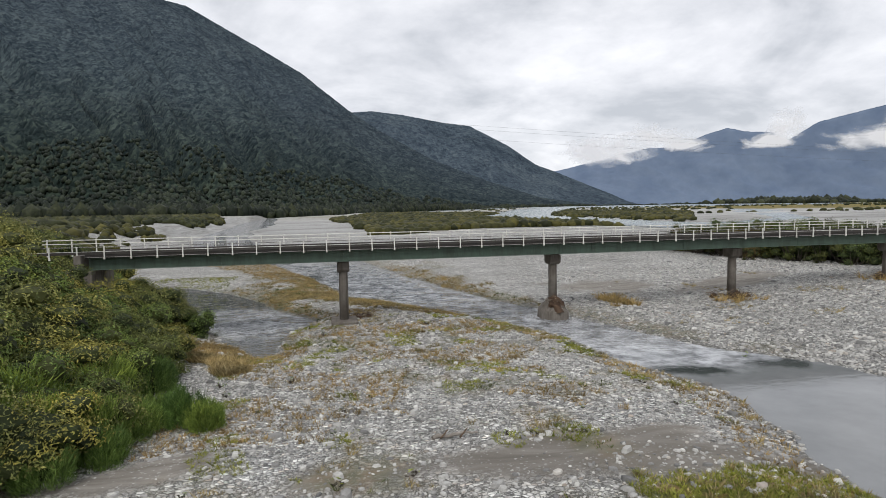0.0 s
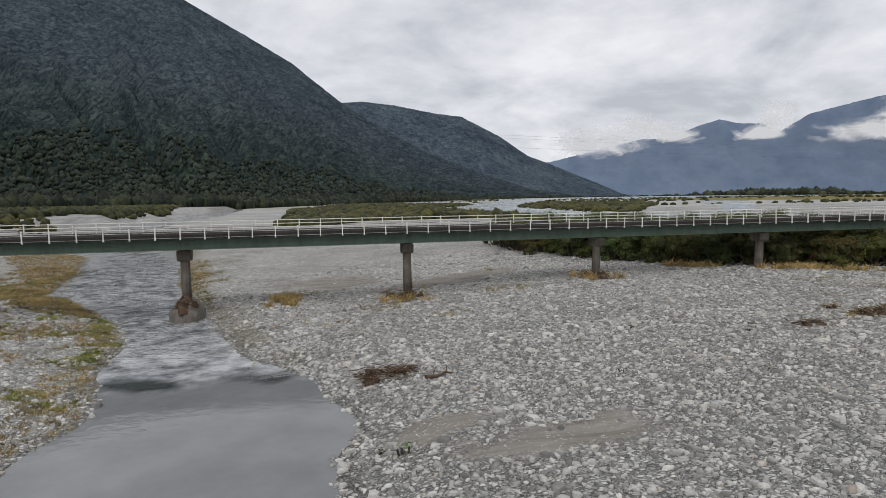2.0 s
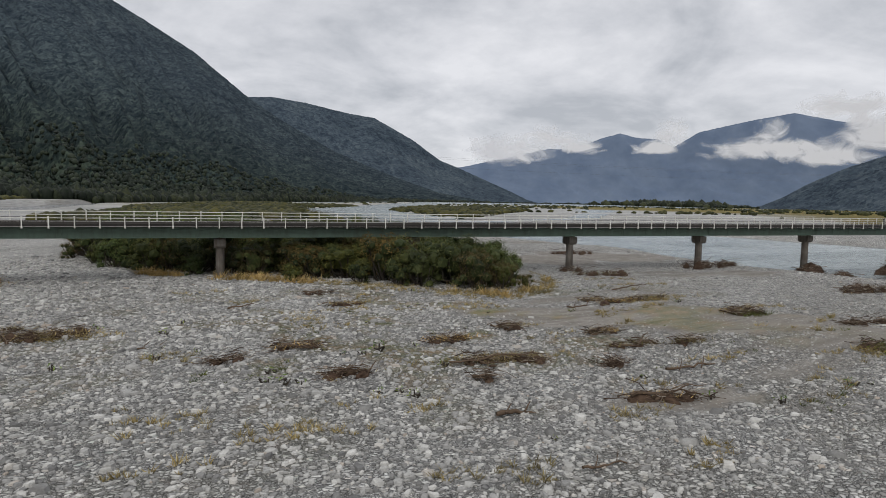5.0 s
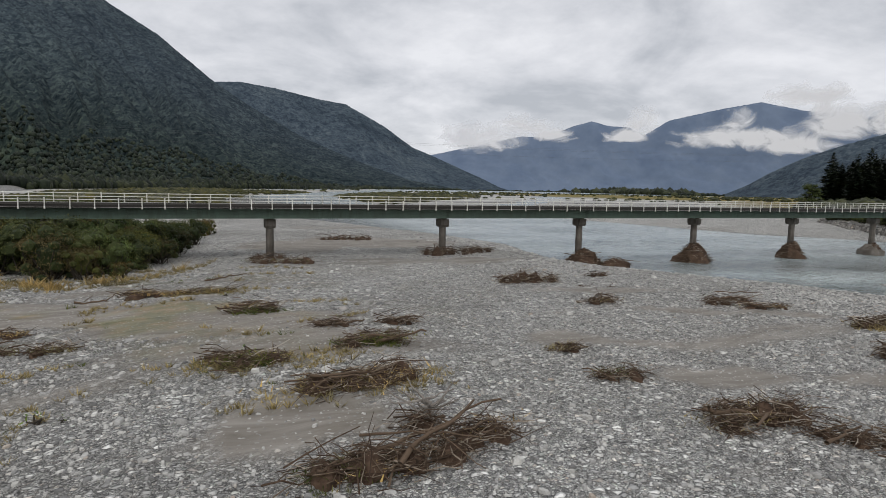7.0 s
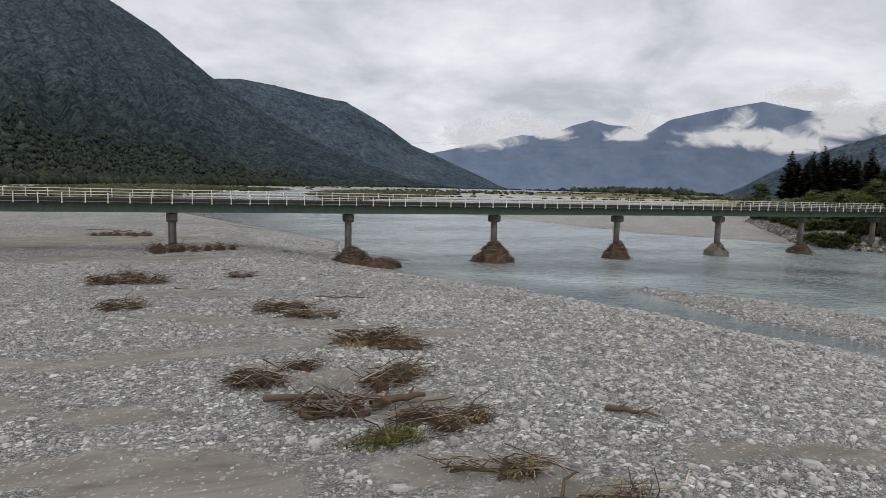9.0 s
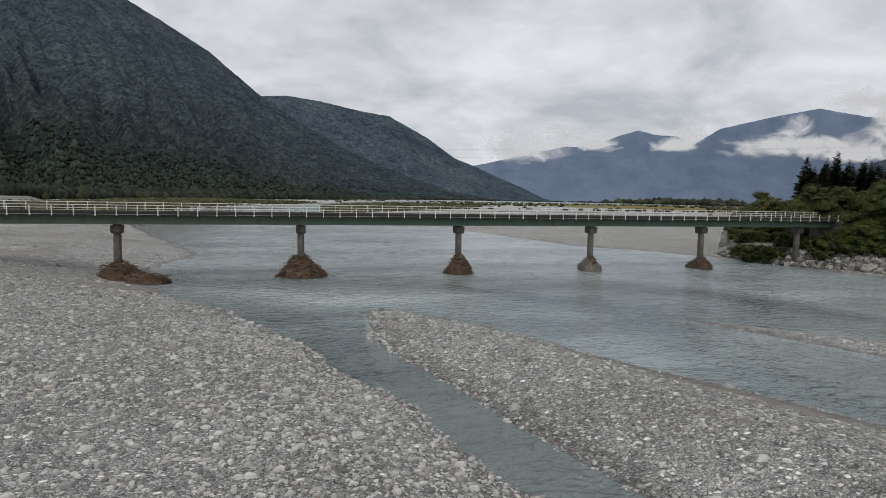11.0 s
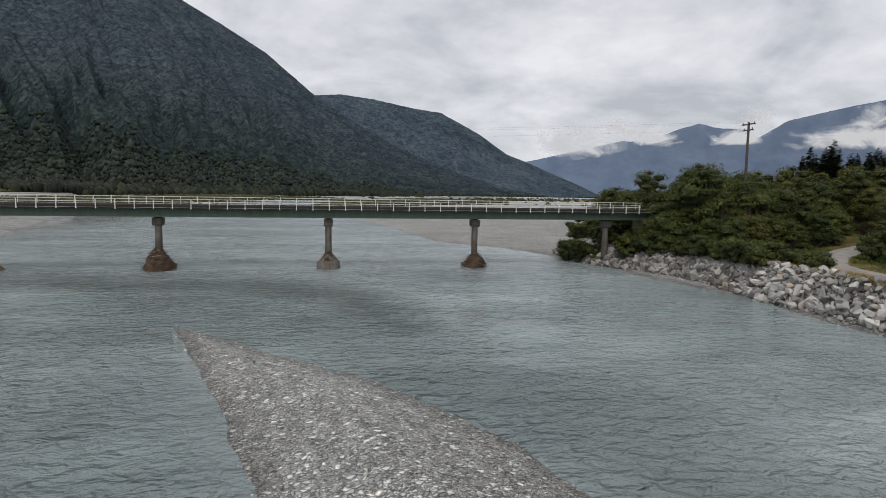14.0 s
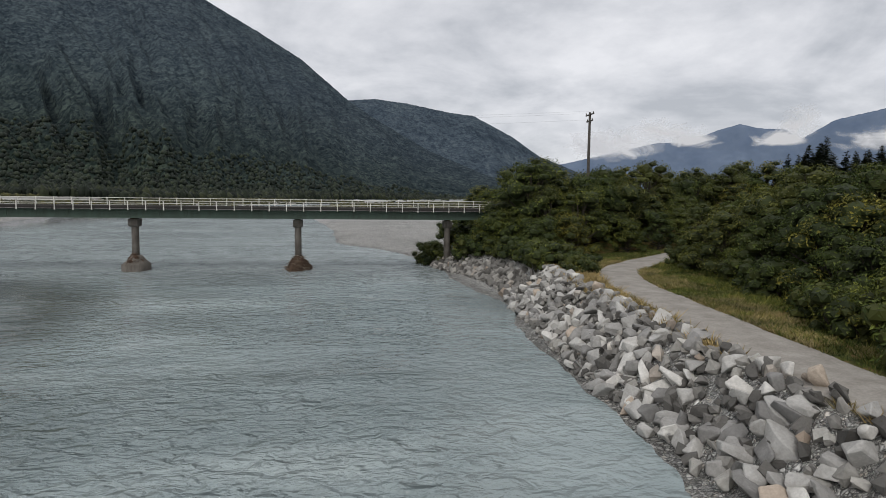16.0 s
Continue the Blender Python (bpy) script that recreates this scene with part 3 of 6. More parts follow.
def height(x, y):
    x, y = np.asarray(x, float), np.asarray(y, float)
    mid = smooth(44, 76, x) * (1 - smooth(158, 180, x))
    land = -0.12 + mid * (0.85 + 0.65 * smooth(-34, -6, y)) + 0.45 * smooth(175, 186, x) * (1 - smooth(215, 228, x))
    land = land + (fbm(x * 0.07, y * 0.07, 21, 4) - 0.5) * 0.7 * (1 - 0.8 * smooth(60, 220, y)) + (fbm(x * 0.6, y * 0.6, 22, 3) - 0.5) * 0.16
    land = land + mid * (0.38 * smooth(112, 124, x) * (1 - smooth(-22, -8, y)) + 0.55 * np.exp(-(((x - 125) / 9) ** 2 + ((y + 36) / 12) ** 2)))
    land = land + smooth(150, 2500, y) * 9 + smooth(60, 200, y) * 0.3
    w = wet(x, y)
    h = np.minimum(land, WATER - 0.15 * w + 0.02 - 0.30 * smooth(0.2, 2.5, w))
    h = np.where(w > 0, np.maximum(h, WATER - 1.5), h)
    # right bank: rip-rap slope and terrace
    e = x - right_edge(y)
    top = 2.05 + 1.3 * smooth(9, 30, e) + (fbm(x * 0.12, y * 0.12, 31, 3) - 0.5) * 0.5 + 1.6 * smooth(-12, -2, y) * smooth(2, 9, e) * (1 - smooth(4, 14, y))
    rise = smooth(-0.6, 3.4, e)
    h = h * (1 - rise) + top * rise
    # left bank
    e = left_edge(y) - x
    topl = 1.0 + 3.6 * smooth(2, 14, e) * smooth(-34, -14, y) + (fbm(x * 0.15, y * 0.15, 33, 3) - 0.5) * 0.5
    rise = smooth(-1.0, 5.0, e)
    h = h * (1 - rise) + topl * rise
    return h


SANDS = [(122, -29, 9, 4.5, -0.25), (118, -25, 12, 3.2, -0.3), (113, -21.5, 7, 2.4, -0.3), (124.6, -42.9, 4.2, 2.6, 0.1), (126.6, -36.3, 3.4, 1.8, 0.0), (137.8, -36.1, 2.6, 1.7, 0.0), (141.8, -42.9, 4.6, 1.5, -0.25),
         (140.4, -37.6, 4.6, 0.9, -0.35), (145.7, -48.8, 3.6, 1.9, -0.3), (148.4, -50.8, 4.2, 2.2, -0.2), (146.3, -44.9, 3.6, 1.3, -0.45), (149.2, -32.6, 5.5, 0.9, -0.45), (148, -25.8, 5.5, 1.4, -0.3),
         (154.1, -34.6, 3.4, 1.1, -0.6), (154.2, -43.9, 2.2, 1.5, -0.3), (155.8, -46.9, 1.7, 1.2, 0.0), (155.3, -51.8, 3.2, 1.3, -0.3), (156, -54.3, 3.0, 1.4, -0.2), (160.5, -43.2, 2.6, 0.6, -0.6),
         (163.8, -53.6, 2.6, 1.0, -0.2), (166, -54.1, 2.2, 0.8, -0.2), (110.1, -38.0, 4.2, 1.6, 0.0), (56.2, -32.0, 5.2, 1.9, 0.05), (52, -29.6, 2.6, 1.2, 0.2), (24.5, -29.5, 4.6, 1.3, 0.1), (29, -28.7, 4.0, 1.1, 0.1),
         (9.4, -27.5, 4.0, 1.6, 0.3), (132, 9.6, 7, 6, -0.2), (142.6, 14.2, 13, 8, -0.2), (60, 8, 9, 4, 0.3), (48, 14, 6, 7, 0.2), (198.4, -44, 9, 0.8, -1.15)]


def sand_at(x, y):
    s = np.zeros(np.shape(x))
    for cx, cy, rx, ry, a in SANDS:
        dx, dy = x - cx, y - cy
        u, v = dx * math.cos(a) + dy * math.sin(a), -dx * math.sin(a) + dy * math.cos(a)
        s = np.maximum(s, 1.25 - np.hypot(u / rx, v / ry))
    s = s + (fbm(x * 0.22, y * 0.22, 41, 4) - 0.5) * 0.8 + (fbm(x * 0.8, y * 1.7, 44, 4) - 0.5) * 0.75
    extra = (fbm(x * 0.05, y * 0.14, 43, 4) - 0.62) * 3.5
    return smooth(0.15, 0.62, np.maximum(s, extra * (x > 112) * (x < 184)))


RUSSET = [(0, 66, 6), (6, 52, 5), (11, 41, 4.5), (15, 29, 3.4), (18, 20, 2.6)]
SILT = [(16, -29.5, 1.0), (22, -29.2, 1.9), (28, -30.2, 1.9), (33.5, -31.8, 1.3)]
TAN_RIM = [(12, 19, 2.2), (20, 13, 2.6), (27, 4.5, 2.2)]
FAR_RIM = [(28, 49, 1.8), (31, 35, 1.6), (34.4, 11, 1.3)]
TAN_BANK = [(7.8, -9.6, 0.9), (9.6, -11.4, 1.2), (10.8, -14.4, 0.8)]


def grass_at(x, y):
    n = fbm(x * 0.35, y * 0.35, 51, 4)
    g = smooth(0.54, 0.66, n) * (x < 37) * (x > 6) * (y > -34) * (y < 60) * 0.38
    g = np.maximum(g, smooth(0.42, 0.55, n) * np.exp(-(((x - 15) / 7) ** 2 + ((y - 24) / 22) ** 2)) * 1.2)
    g = np.maximum(g, smooth(0.36, 0.5, n) * np.exp(-(((x - 28) / 6) ** 2 + ((y + 34.5) / 2.2) ** 2)) * 1.4)
    g = np.maximum(g, smooth(0.50, 0.66, n) * np.exp(-(((x - 105) / 22) ** 2 + ((y + 22) / 14) ** 2)) * 0.75)
    w = wet(x, y)
    strip = smooth(-3.4, -1.6, w) * (1 - smooth(-0.4, 0.2, w)) * smooth(0.36, 0.5, fbm(x * 0.16, y * 0.16, 57, 3)) * (x > 4) * (x < 52) * smooth(-26, -8, y) * (y < 90)
    g = np.maximum(g, 0.45 * strip)
    for line in (RUSSET, TAN_RIM, FAR_RIM, TAN_BANK):
        g = np.maximum(g, 0.42 * smooth(-0.6, 0.9, channel(x, y, line) + 3.4 * (n - 0.5)))
    e = x - right_edge(y)
    g = np.maximum(g, smooth(2.6, 3.6, e))
    g = np.maximum(g, smooth(-0.5, 2.0, left_edge(y) - x) * (1 - smooth(60, 90, y)))
    far = smooth(0.50, 0.58, fbm(x * 0.004, y * 0.011, 53, 4)) * smooth(160, 320, y)
    return np.clip(np.maximum(g, far * 0.35 * smooth(420, 700, y)), 0, 1)


def spread(edges_steps):
    out = [edges_steps[0][0]]
    for a, b, step in edges_steps:
        n = max(1, int(round((b - a) / step)))
        out += list(a + (b - a) * np.arange(1, n + 1) / n)
    return np.array(out)


xs = spread([(-5000, -1500, 350), (-1500, -300, 80), (-300, -60, 12), (-60, -5, 2.2), (-5, 290, 0.72), (290, 420, 4), (420, 1500, 45), (1500, 5000, 300)])
ys = spread([(-1500, -300, 150), (-300, -90, 15), (-90, -68, 2), (-68, 16, 0.62), (16, 110, 2.2), (110, 500, 9), (500, 1500, 40), (1500, 5000, 180)])
gx, gy = np.meshgrid(xs, ys)
gz = height(gx, gy)
gw = wet(gx, gy)
silt = smooth(-0.9, 0.9, channel(gx, gy, SILT) + 3.0 * (fbm(gx * 0.4, gy * 0.4, 58, 3) - 0.5))
zone = np.stack([np.maximum(sand_at(gx, gy), silt), grass_at(gx, gy), np.maximum(0.55 * silt, smooth(np.where((gx > 186) & (gx < 208), -1.7, -0.75), -0.1, gw) * (gx < right_edge(gy) + 1))], -1).reshape(-1, 3)
nx, ny = len(xs), len(ys)
ii, jj = np.meshgrid(np.arange(ny - 1), np.arange(nx - 1), indexing="ij")
quads = np.stack([ii * nx + jj, ii * nx + jj + 1, (ii + 1) * nx + jj + 1, (ii + 1) * nx + jj], -1).reshape(-1, 4)
near_cover = (smooth(40, 48, gx) * (1 - 0.75 * smooth(108, 124, gx)) * (1 - smooth(176, 190, gx)) * smooth(-64, -58, gy) * (1 - smooth(-22, 0, gy))).ravel()
# how much of the painted-in far brightness each place takes
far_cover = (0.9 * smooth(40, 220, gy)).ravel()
ground = put_mesh("ground", np.stack([gx, gy, gz], -1).reshape(-1, 3), quads, M_ground, zone=zone, shade=True)
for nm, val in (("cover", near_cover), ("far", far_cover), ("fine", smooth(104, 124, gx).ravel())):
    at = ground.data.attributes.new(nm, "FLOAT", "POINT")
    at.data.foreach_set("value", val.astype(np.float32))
tagged(ground, "grey cobble riverbed with sand, grass and low banks", "riverbed", kind="structure")

wx = spread([(-400, -60, 20), (-60, 0, 3), (0, 52, 0.5), (52, 156, 5), (156, 262, 0.5), (262, 300, 5), (300, 1600, 60)])
wy = spread([(-300, -90, 20), (-90, -70, 1.2), (-70, 26, 0.46), (26, 60, 1.0), (60, 160, 3), (160, 600, 15), (600, 2800, 80)])
wgx, wgy = np.meshgrid(wx, wy)
wgz = WATER + smooth(150, 2500, wgy) * 9 + smooth(60, 200, wgy) * 0.3
main = smooth(150, 176, wgx)
patch = smooth(0.40, 0.62, fbm(wgx * 0.045 + 3, wgy * 0.075, 61, 4))
rough_w = np.clip(main * (0.30 + 0.55 * patch) * (1 - 0.2 * smooth(-26, -8, wgy)) + smooth(-17, -6, wgy) * (1 - main) * 1.0, 0, 1)
rough_w = np.maximum(rough_w, 0.9 * smooth(-2, 4, channel(wgx, wgy, BACK_REACH)) * main)
swell = fbm(wgx * 0.34, wgy * 0.46, 64, 2) * 0.34 + fbm(wgx * 0.7 + wgy * 0.15, wgy * 0.95, 66, 2) * 0.22
gust = 0.35 + 0.9 * smooth(0.38, 0.66, fbm(wgx * 0.045, wgy * 0.06, 67, 3))
wgz = wgz + (swell - 0.27) * 0.60 * rough_w * gust * smooth(-0.2, 3.0, wet(wgx, wgy)) * (1 - smooth(60, 140, wgy)) * smooth(-88, -72, wgy)
wn_, wm_ = len(wx), len(wy)
ii, jj = np.meshgrid(np.arange(wm_ - 1), np.arange(wn_ - 1), indexing="ij")
wq = np.stack([ii * wn_ + jj, ii * wn_ + jj + 1, (ii + 1) * wn_ + jj + 1, (ii + 1) * wn_ + jj], -1).reshape(-1, 4)
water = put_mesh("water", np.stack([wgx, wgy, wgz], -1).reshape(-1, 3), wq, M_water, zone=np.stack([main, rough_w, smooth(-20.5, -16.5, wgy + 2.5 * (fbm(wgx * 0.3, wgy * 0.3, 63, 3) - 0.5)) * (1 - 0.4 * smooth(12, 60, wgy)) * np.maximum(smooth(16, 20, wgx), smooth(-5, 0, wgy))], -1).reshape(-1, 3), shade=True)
# mask of weeds, pool, shallows and reaches, partly painted dark hill reflection
dark_water = np.maximum.reduce([0.32 * smooth(-4, 4, channel(wgx, wgy, OUTER_REACH)), 0.35 * smooth(-3, 3, channel(wgx, wgy, SHALLOWS)), 0.75 * smooth(-5, 4, channel(wgx, wgy, DARK_REACH)), 0.15 * smooth(-3, 4, channel(wgx, wgy, BACK_REACH)), smooth(9, 16, wgy + 4 * (fbm(wgx * 0.3, wgy * 0.3, 62, 3) - 0.5)) * (1 - smooth(40, 46, wgy)) * (1 - smooth(14, 17, wgx)),
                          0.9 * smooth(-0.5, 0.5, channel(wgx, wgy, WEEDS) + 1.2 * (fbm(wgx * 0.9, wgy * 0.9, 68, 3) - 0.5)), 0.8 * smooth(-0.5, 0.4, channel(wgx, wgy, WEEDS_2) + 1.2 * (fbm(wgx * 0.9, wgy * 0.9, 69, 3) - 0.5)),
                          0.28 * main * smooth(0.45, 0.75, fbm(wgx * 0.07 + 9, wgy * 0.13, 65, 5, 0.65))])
# rougher water near the bridge, also lightened with painted sky reflection
at = water.data.attributes.new("chop_glare", "FLOAT", "POINT")
at.data.foreach_set("value", (main * smooth(-24, 4, wgy)).ravel().astype(np.float32))
at = water.data.attributes.new("dark_water", "FLOAT", "POINT")
at.data.foreach_set("value", dark_water.ravel().astype(np.float32))
tagged(water, "milky grey-green river water with small ripples", "river", kind="structure")


# ---------------------------------------------------------------- mountains
CX, CY, CZ = 130.0, -60.0, 8.3


def massif(name, material, ridge, foot, seed, gully, rows=110, step=0.16, label="", category="mountain", kind="structure"):
    """A mountain side: ridge rows are bearing, rise in degrees, distance; foot is the distance of its base by bearing."""
    az = np.arange(ridge[0][0], ridge[-1][0] + 1e-6, step)
    r_az, r_el, r_d = np.array(ridge).T
    el, dist = np.interp(az, r_az, r_el), np.interp(az, r_az, r_d)
    f_az, f_d = np.array(foot).T
    start = np.interp(az, f_az, f_d)
    s = np.concatenate([np.linspace(0, 1, rows), [1.04, 1.12]])
    S, A = np.meshgrid(s, az, indexing="ij")
    R = start[None] + (dist - start)[None] * S
    top = np.tan(np.radians(el)) * dist + CZ
    X, Y = CX + R * np.sin(np.radians(A)), CY + R * np.cos(np.radians(A))
    shape = np.where(S <= 1, 0.25 * S + 0.75 * S ** 1.5, 1 - (S - 1) * 3)
    Z = top[None] * shape
    body = np.clip(np.sin(np.clip(S, 0, 1) * math.pi) ** 0.8, 0, 1)
    bend = S * 3.2 + 1.1 * fbm(A * 0.2, S * 2.0, seed + 3, 3)
    spur = (1 - np.abs(2 * fbm(A * 0.30 + bend, S * 1.6, seed, 4, 0.45) - 1)) - 0.75
    spur2 = (1 - np.abs(2 * fbm(A * 0.9 + bend * 2.2, S * 6.0, seed + 9, 4) - 1)) - 0.75
    Z = Z + body * top[None] * gully * (spur + 0.26 * spur2)
    tree = (fbm(A * 4.6, S * 42, seed + 5, 3) - 0.5) * 9 * np.clip(top[None] / 300, 0.05, 1)
    tree = tree + np.random.default_rng(seed).uniform(-1, 1, S.shape) * 4.5 * np.clip(top[None] / 300, 0.05, 1)
    Z = Z + tree * np.clip(S * 8, 0, 1) * np.where(S <= 0.995, 1.0, 0.35) * (S <= 1.01)
    Z = np.where(S == 0, -4.0, Z)
    Z = np.where(S > 1.1, Z - 200, Z)
    m, n = S.shape
    ii, jj = np.meshgrid(np.arange(m - 1), np.arange(n - 1), indexing="ij")
    q = np.stack([ii * n + jj, (ii + 1) * n + jj, (ii + 1) * n + jj + 1, ii * n + jj + 1], -1).reshape(-1, 4)
    ob = put_mesh(name, np.stack([X, Y, Z], -1).reshape(-1, 3), q[:, ::-1], material, shade=True)
    return tagged(ob, label, category, kind=kind), (az, start, dist, top, Z, X, Y)


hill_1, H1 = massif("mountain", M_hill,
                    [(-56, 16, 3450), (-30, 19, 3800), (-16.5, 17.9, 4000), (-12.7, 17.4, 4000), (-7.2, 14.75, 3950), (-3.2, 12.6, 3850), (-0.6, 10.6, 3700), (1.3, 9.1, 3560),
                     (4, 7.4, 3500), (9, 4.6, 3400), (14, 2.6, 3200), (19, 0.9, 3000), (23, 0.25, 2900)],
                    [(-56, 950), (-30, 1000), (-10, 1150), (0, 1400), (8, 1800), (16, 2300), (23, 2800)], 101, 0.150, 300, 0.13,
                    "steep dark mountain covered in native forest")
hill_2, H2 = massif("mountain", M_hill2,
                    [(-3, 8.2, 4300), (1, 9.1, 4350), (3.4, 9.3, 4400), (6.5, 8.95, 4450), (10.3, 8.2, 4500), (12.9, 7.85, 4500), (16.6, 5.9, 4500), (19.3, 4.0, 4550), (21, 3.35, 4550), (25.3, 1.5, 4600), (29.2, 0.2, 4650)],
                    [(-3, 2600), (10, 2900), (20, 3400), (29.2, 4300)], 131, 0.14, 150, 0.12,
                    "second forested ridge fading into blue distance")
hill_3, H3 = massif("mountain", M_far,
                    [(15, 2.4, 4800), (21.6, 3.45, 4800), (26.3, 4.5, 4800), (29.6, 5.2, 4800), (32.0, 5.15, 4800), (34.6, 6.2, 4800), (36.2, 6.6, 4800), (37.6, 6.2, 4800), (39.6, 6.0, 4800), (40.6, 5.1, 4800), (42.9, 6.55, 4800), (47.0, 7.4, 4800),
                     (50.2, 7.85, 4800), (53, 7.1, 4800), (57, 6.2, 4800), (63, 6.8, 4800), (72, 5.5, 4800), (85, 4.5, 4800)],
                    [(15, 4450), (85, 4450)], 151, 0.10, 50, 0.2, "far mountain range painted blue with haze, under low cloud")
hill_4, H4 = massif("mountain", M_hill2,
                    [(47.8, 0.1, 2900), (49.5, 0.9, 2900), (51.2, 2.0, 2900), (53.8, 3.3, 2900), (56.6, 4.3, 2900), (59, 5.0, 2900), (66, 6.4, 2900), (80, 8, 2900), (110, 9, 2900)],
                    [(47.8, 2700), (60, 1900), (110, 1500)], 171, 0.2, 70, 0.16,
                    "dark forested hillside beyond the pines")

# low cloud lying along the far range
ca = np.radians(np.arange(17, 84, 0.25))
ce = np.radians(np.linspace(2.0, 11, 60))
A, E_ = np.meshgrid(ca, ce)
cr = 4420.0
deg = np.degrees(A)
BANKS = [(49.0, 4.75, 5.4, 0.85, 1.0), (52.8, 4.15, 3.6, 0.75, 1.0), (48.7, 6.3, 1.3, 1.0, 0.85), (56.0, 5.5, 2.8, 1.2, 1.0), (54.8, 6.7, 1.3, 0.8, 0.85), (60.0, 5.9, 3.5, 1.3, 1.0), (66.0, 5.4, 5.0, 1.5, 1.0), (75.0, 5.4, 6.0, 1.5, 1.0),
         (39.3, 5.15, 2.0, 0.62, 0.95), (40.6, 6.4, 1.6, 1.3, 0.75), (32.5, 5.25, 2.3, 0.55, 0.9), (25.0, 4.75, 4.6, 1.2, 0.95), (30.0, 6.0, 3.4, 0.9, 0.8), (53.7, 8.0, 3.4, 0.8, 0.85), (20.5, 4.9, 3.0, 1.0, 0.7)]
up = np.degrees(E_)
dens = np.zeros(A.shape)
for ca0, ce0, hx, hy, strength in BANKS:
    low = np.where(up < ce0, 1.35, 0.8)
    q = np.hypot((deg - ca0) / hx, (up - ce0) / (hy * 1.15) * low)
    dens = np.maximum(dens, strength * np.clip(1.45 - q, 0, 1))
dens = dens * smooth(20.5, 24, deg)
cv = np.stack([CX + cr * np.sin(A), CY + cr * np.cos(A), CZ + cr * np.tan(E_)], -1).reshape(-1, 3)
m, n = A.shape
ii, jj = np.meshgrid(np.arange(m - 1), np.arange(n - 1), indexing="ij")
cq = np.stack([ii * n + jj, ii * n + jj + 1, (ii + 1) * n + jj + 1, (ii + 1) * n + jj], -1).reshape(-1, 4)
cloud = put_mesh("backdrop_cloud", cv, cq, M_cloud, zone=np.stack([dens, dens, dens], -1).reshape(-1, 3), shade=True)
cloud.visible_shadow = False
tagged(cloud, "white low cloud clinging to the far range", "cloud", kind="structure")


# ---------------------------------------------------------------- the bridge
PIER_X = {n: 18.3 * n for n in range(1, 13)}
PIER_X.update({1: 17.8, 3: 55.15, 4: 73.45, 9: 164.35, 10: 182.65, 13: 237.2, 14: 254.6})
SPAN, X_LEFT, X_RIGHT = 18.3, -1.2, 260.4
CAP, SOFFIT, SLAB0, SLAB1 = 5.05, 5.17, 6.12, 6.36
HALF = 2.1

bridge = new("bridge")
tagged(bridge, "long one-lane road bridge, green steel girders on concrete piers", "bridge")

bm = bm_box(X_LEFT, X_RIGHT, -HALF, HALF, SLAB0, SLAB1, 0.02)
part("deck", bm, M_deck, bridge, "stained concrete deck slab, shade painted into its dark colour")
part("roadway", bm_box(X_LEFT, X_RIGHT, -HALF + 0.27, HALF - 0.27, SLAB1 + 0.004, SLAB1 + 0.05, 0.01), M_roadway, bridge, "pale worn road surface")
for side in (-1, 1):
    part("kerb", bm_box(X_LEFT, X_RIGHT, side * (HALF - 0.13) - 0.125, side * (HALF - 0.13) + 0.125, SLAB1 + 0.004, SLAB1 + 0.17, 0.02), M_rail_low, bridge, "stained concrete kerb")


def girder_mesh():
    """One span of a riveted plate girder with flanges, stiffeners and a splice."""
    bm = bmesh.new()
    bm_box(0.02, SPAN - 0.02, -0.012, 0.012, SOFFIT + 0.03, SLAB0 - 0.03, bm=bm)
    bm_box(0.02, SPAN - 0.02, -0.19, 0.19, SOFFIT, SOFFIT + 0.035, 0.006, bm=bm)
    bm_box(0.02, SPAN - 0.02, -0.17, 0.17, SLAB0 - 0.038, SLAB0 - 0.004, 0.006, bm=bm)
    for k in range(7):
        x = 0.12 + k * (SPAN - 0.24) / 6
        bm_box(x - 0.010, x + 0.010, -0.04, 0.04, SOFFIT + 0.035, SLAB0 - 0.038, bm=bm)
    for x in (SPAN * 0.32, SPAN * 0.68):
        bm_box(x - 0.25, x + 0.25, -0.03, 0.03, SOFFIT + 0.08, SLAB0 - 0.1, bm=bm)
    me = bpy.data.meshes.new("girder")
    bm.to_mesh(me)
    bm.free()
    me.materials.append(M_girder)
    return me


girder_me = girder_mesh()
for k in range(15):
    for y in (-1.35, 1.35):
        g = new("girder", girder_me)
        g.parent = bridge
        x0, x1 = PIER_X[k] if k > 0 else X_LEFT, PIER_X[k + 1] if k < 14 else X_RIGHT
        g.location = (x0, y, 0)
        g.scale = ((x1 - x0) / SPAN, 1, 1)
        if k == 0 and y < 0:
            tagged(g, "green painted steel plate girder")


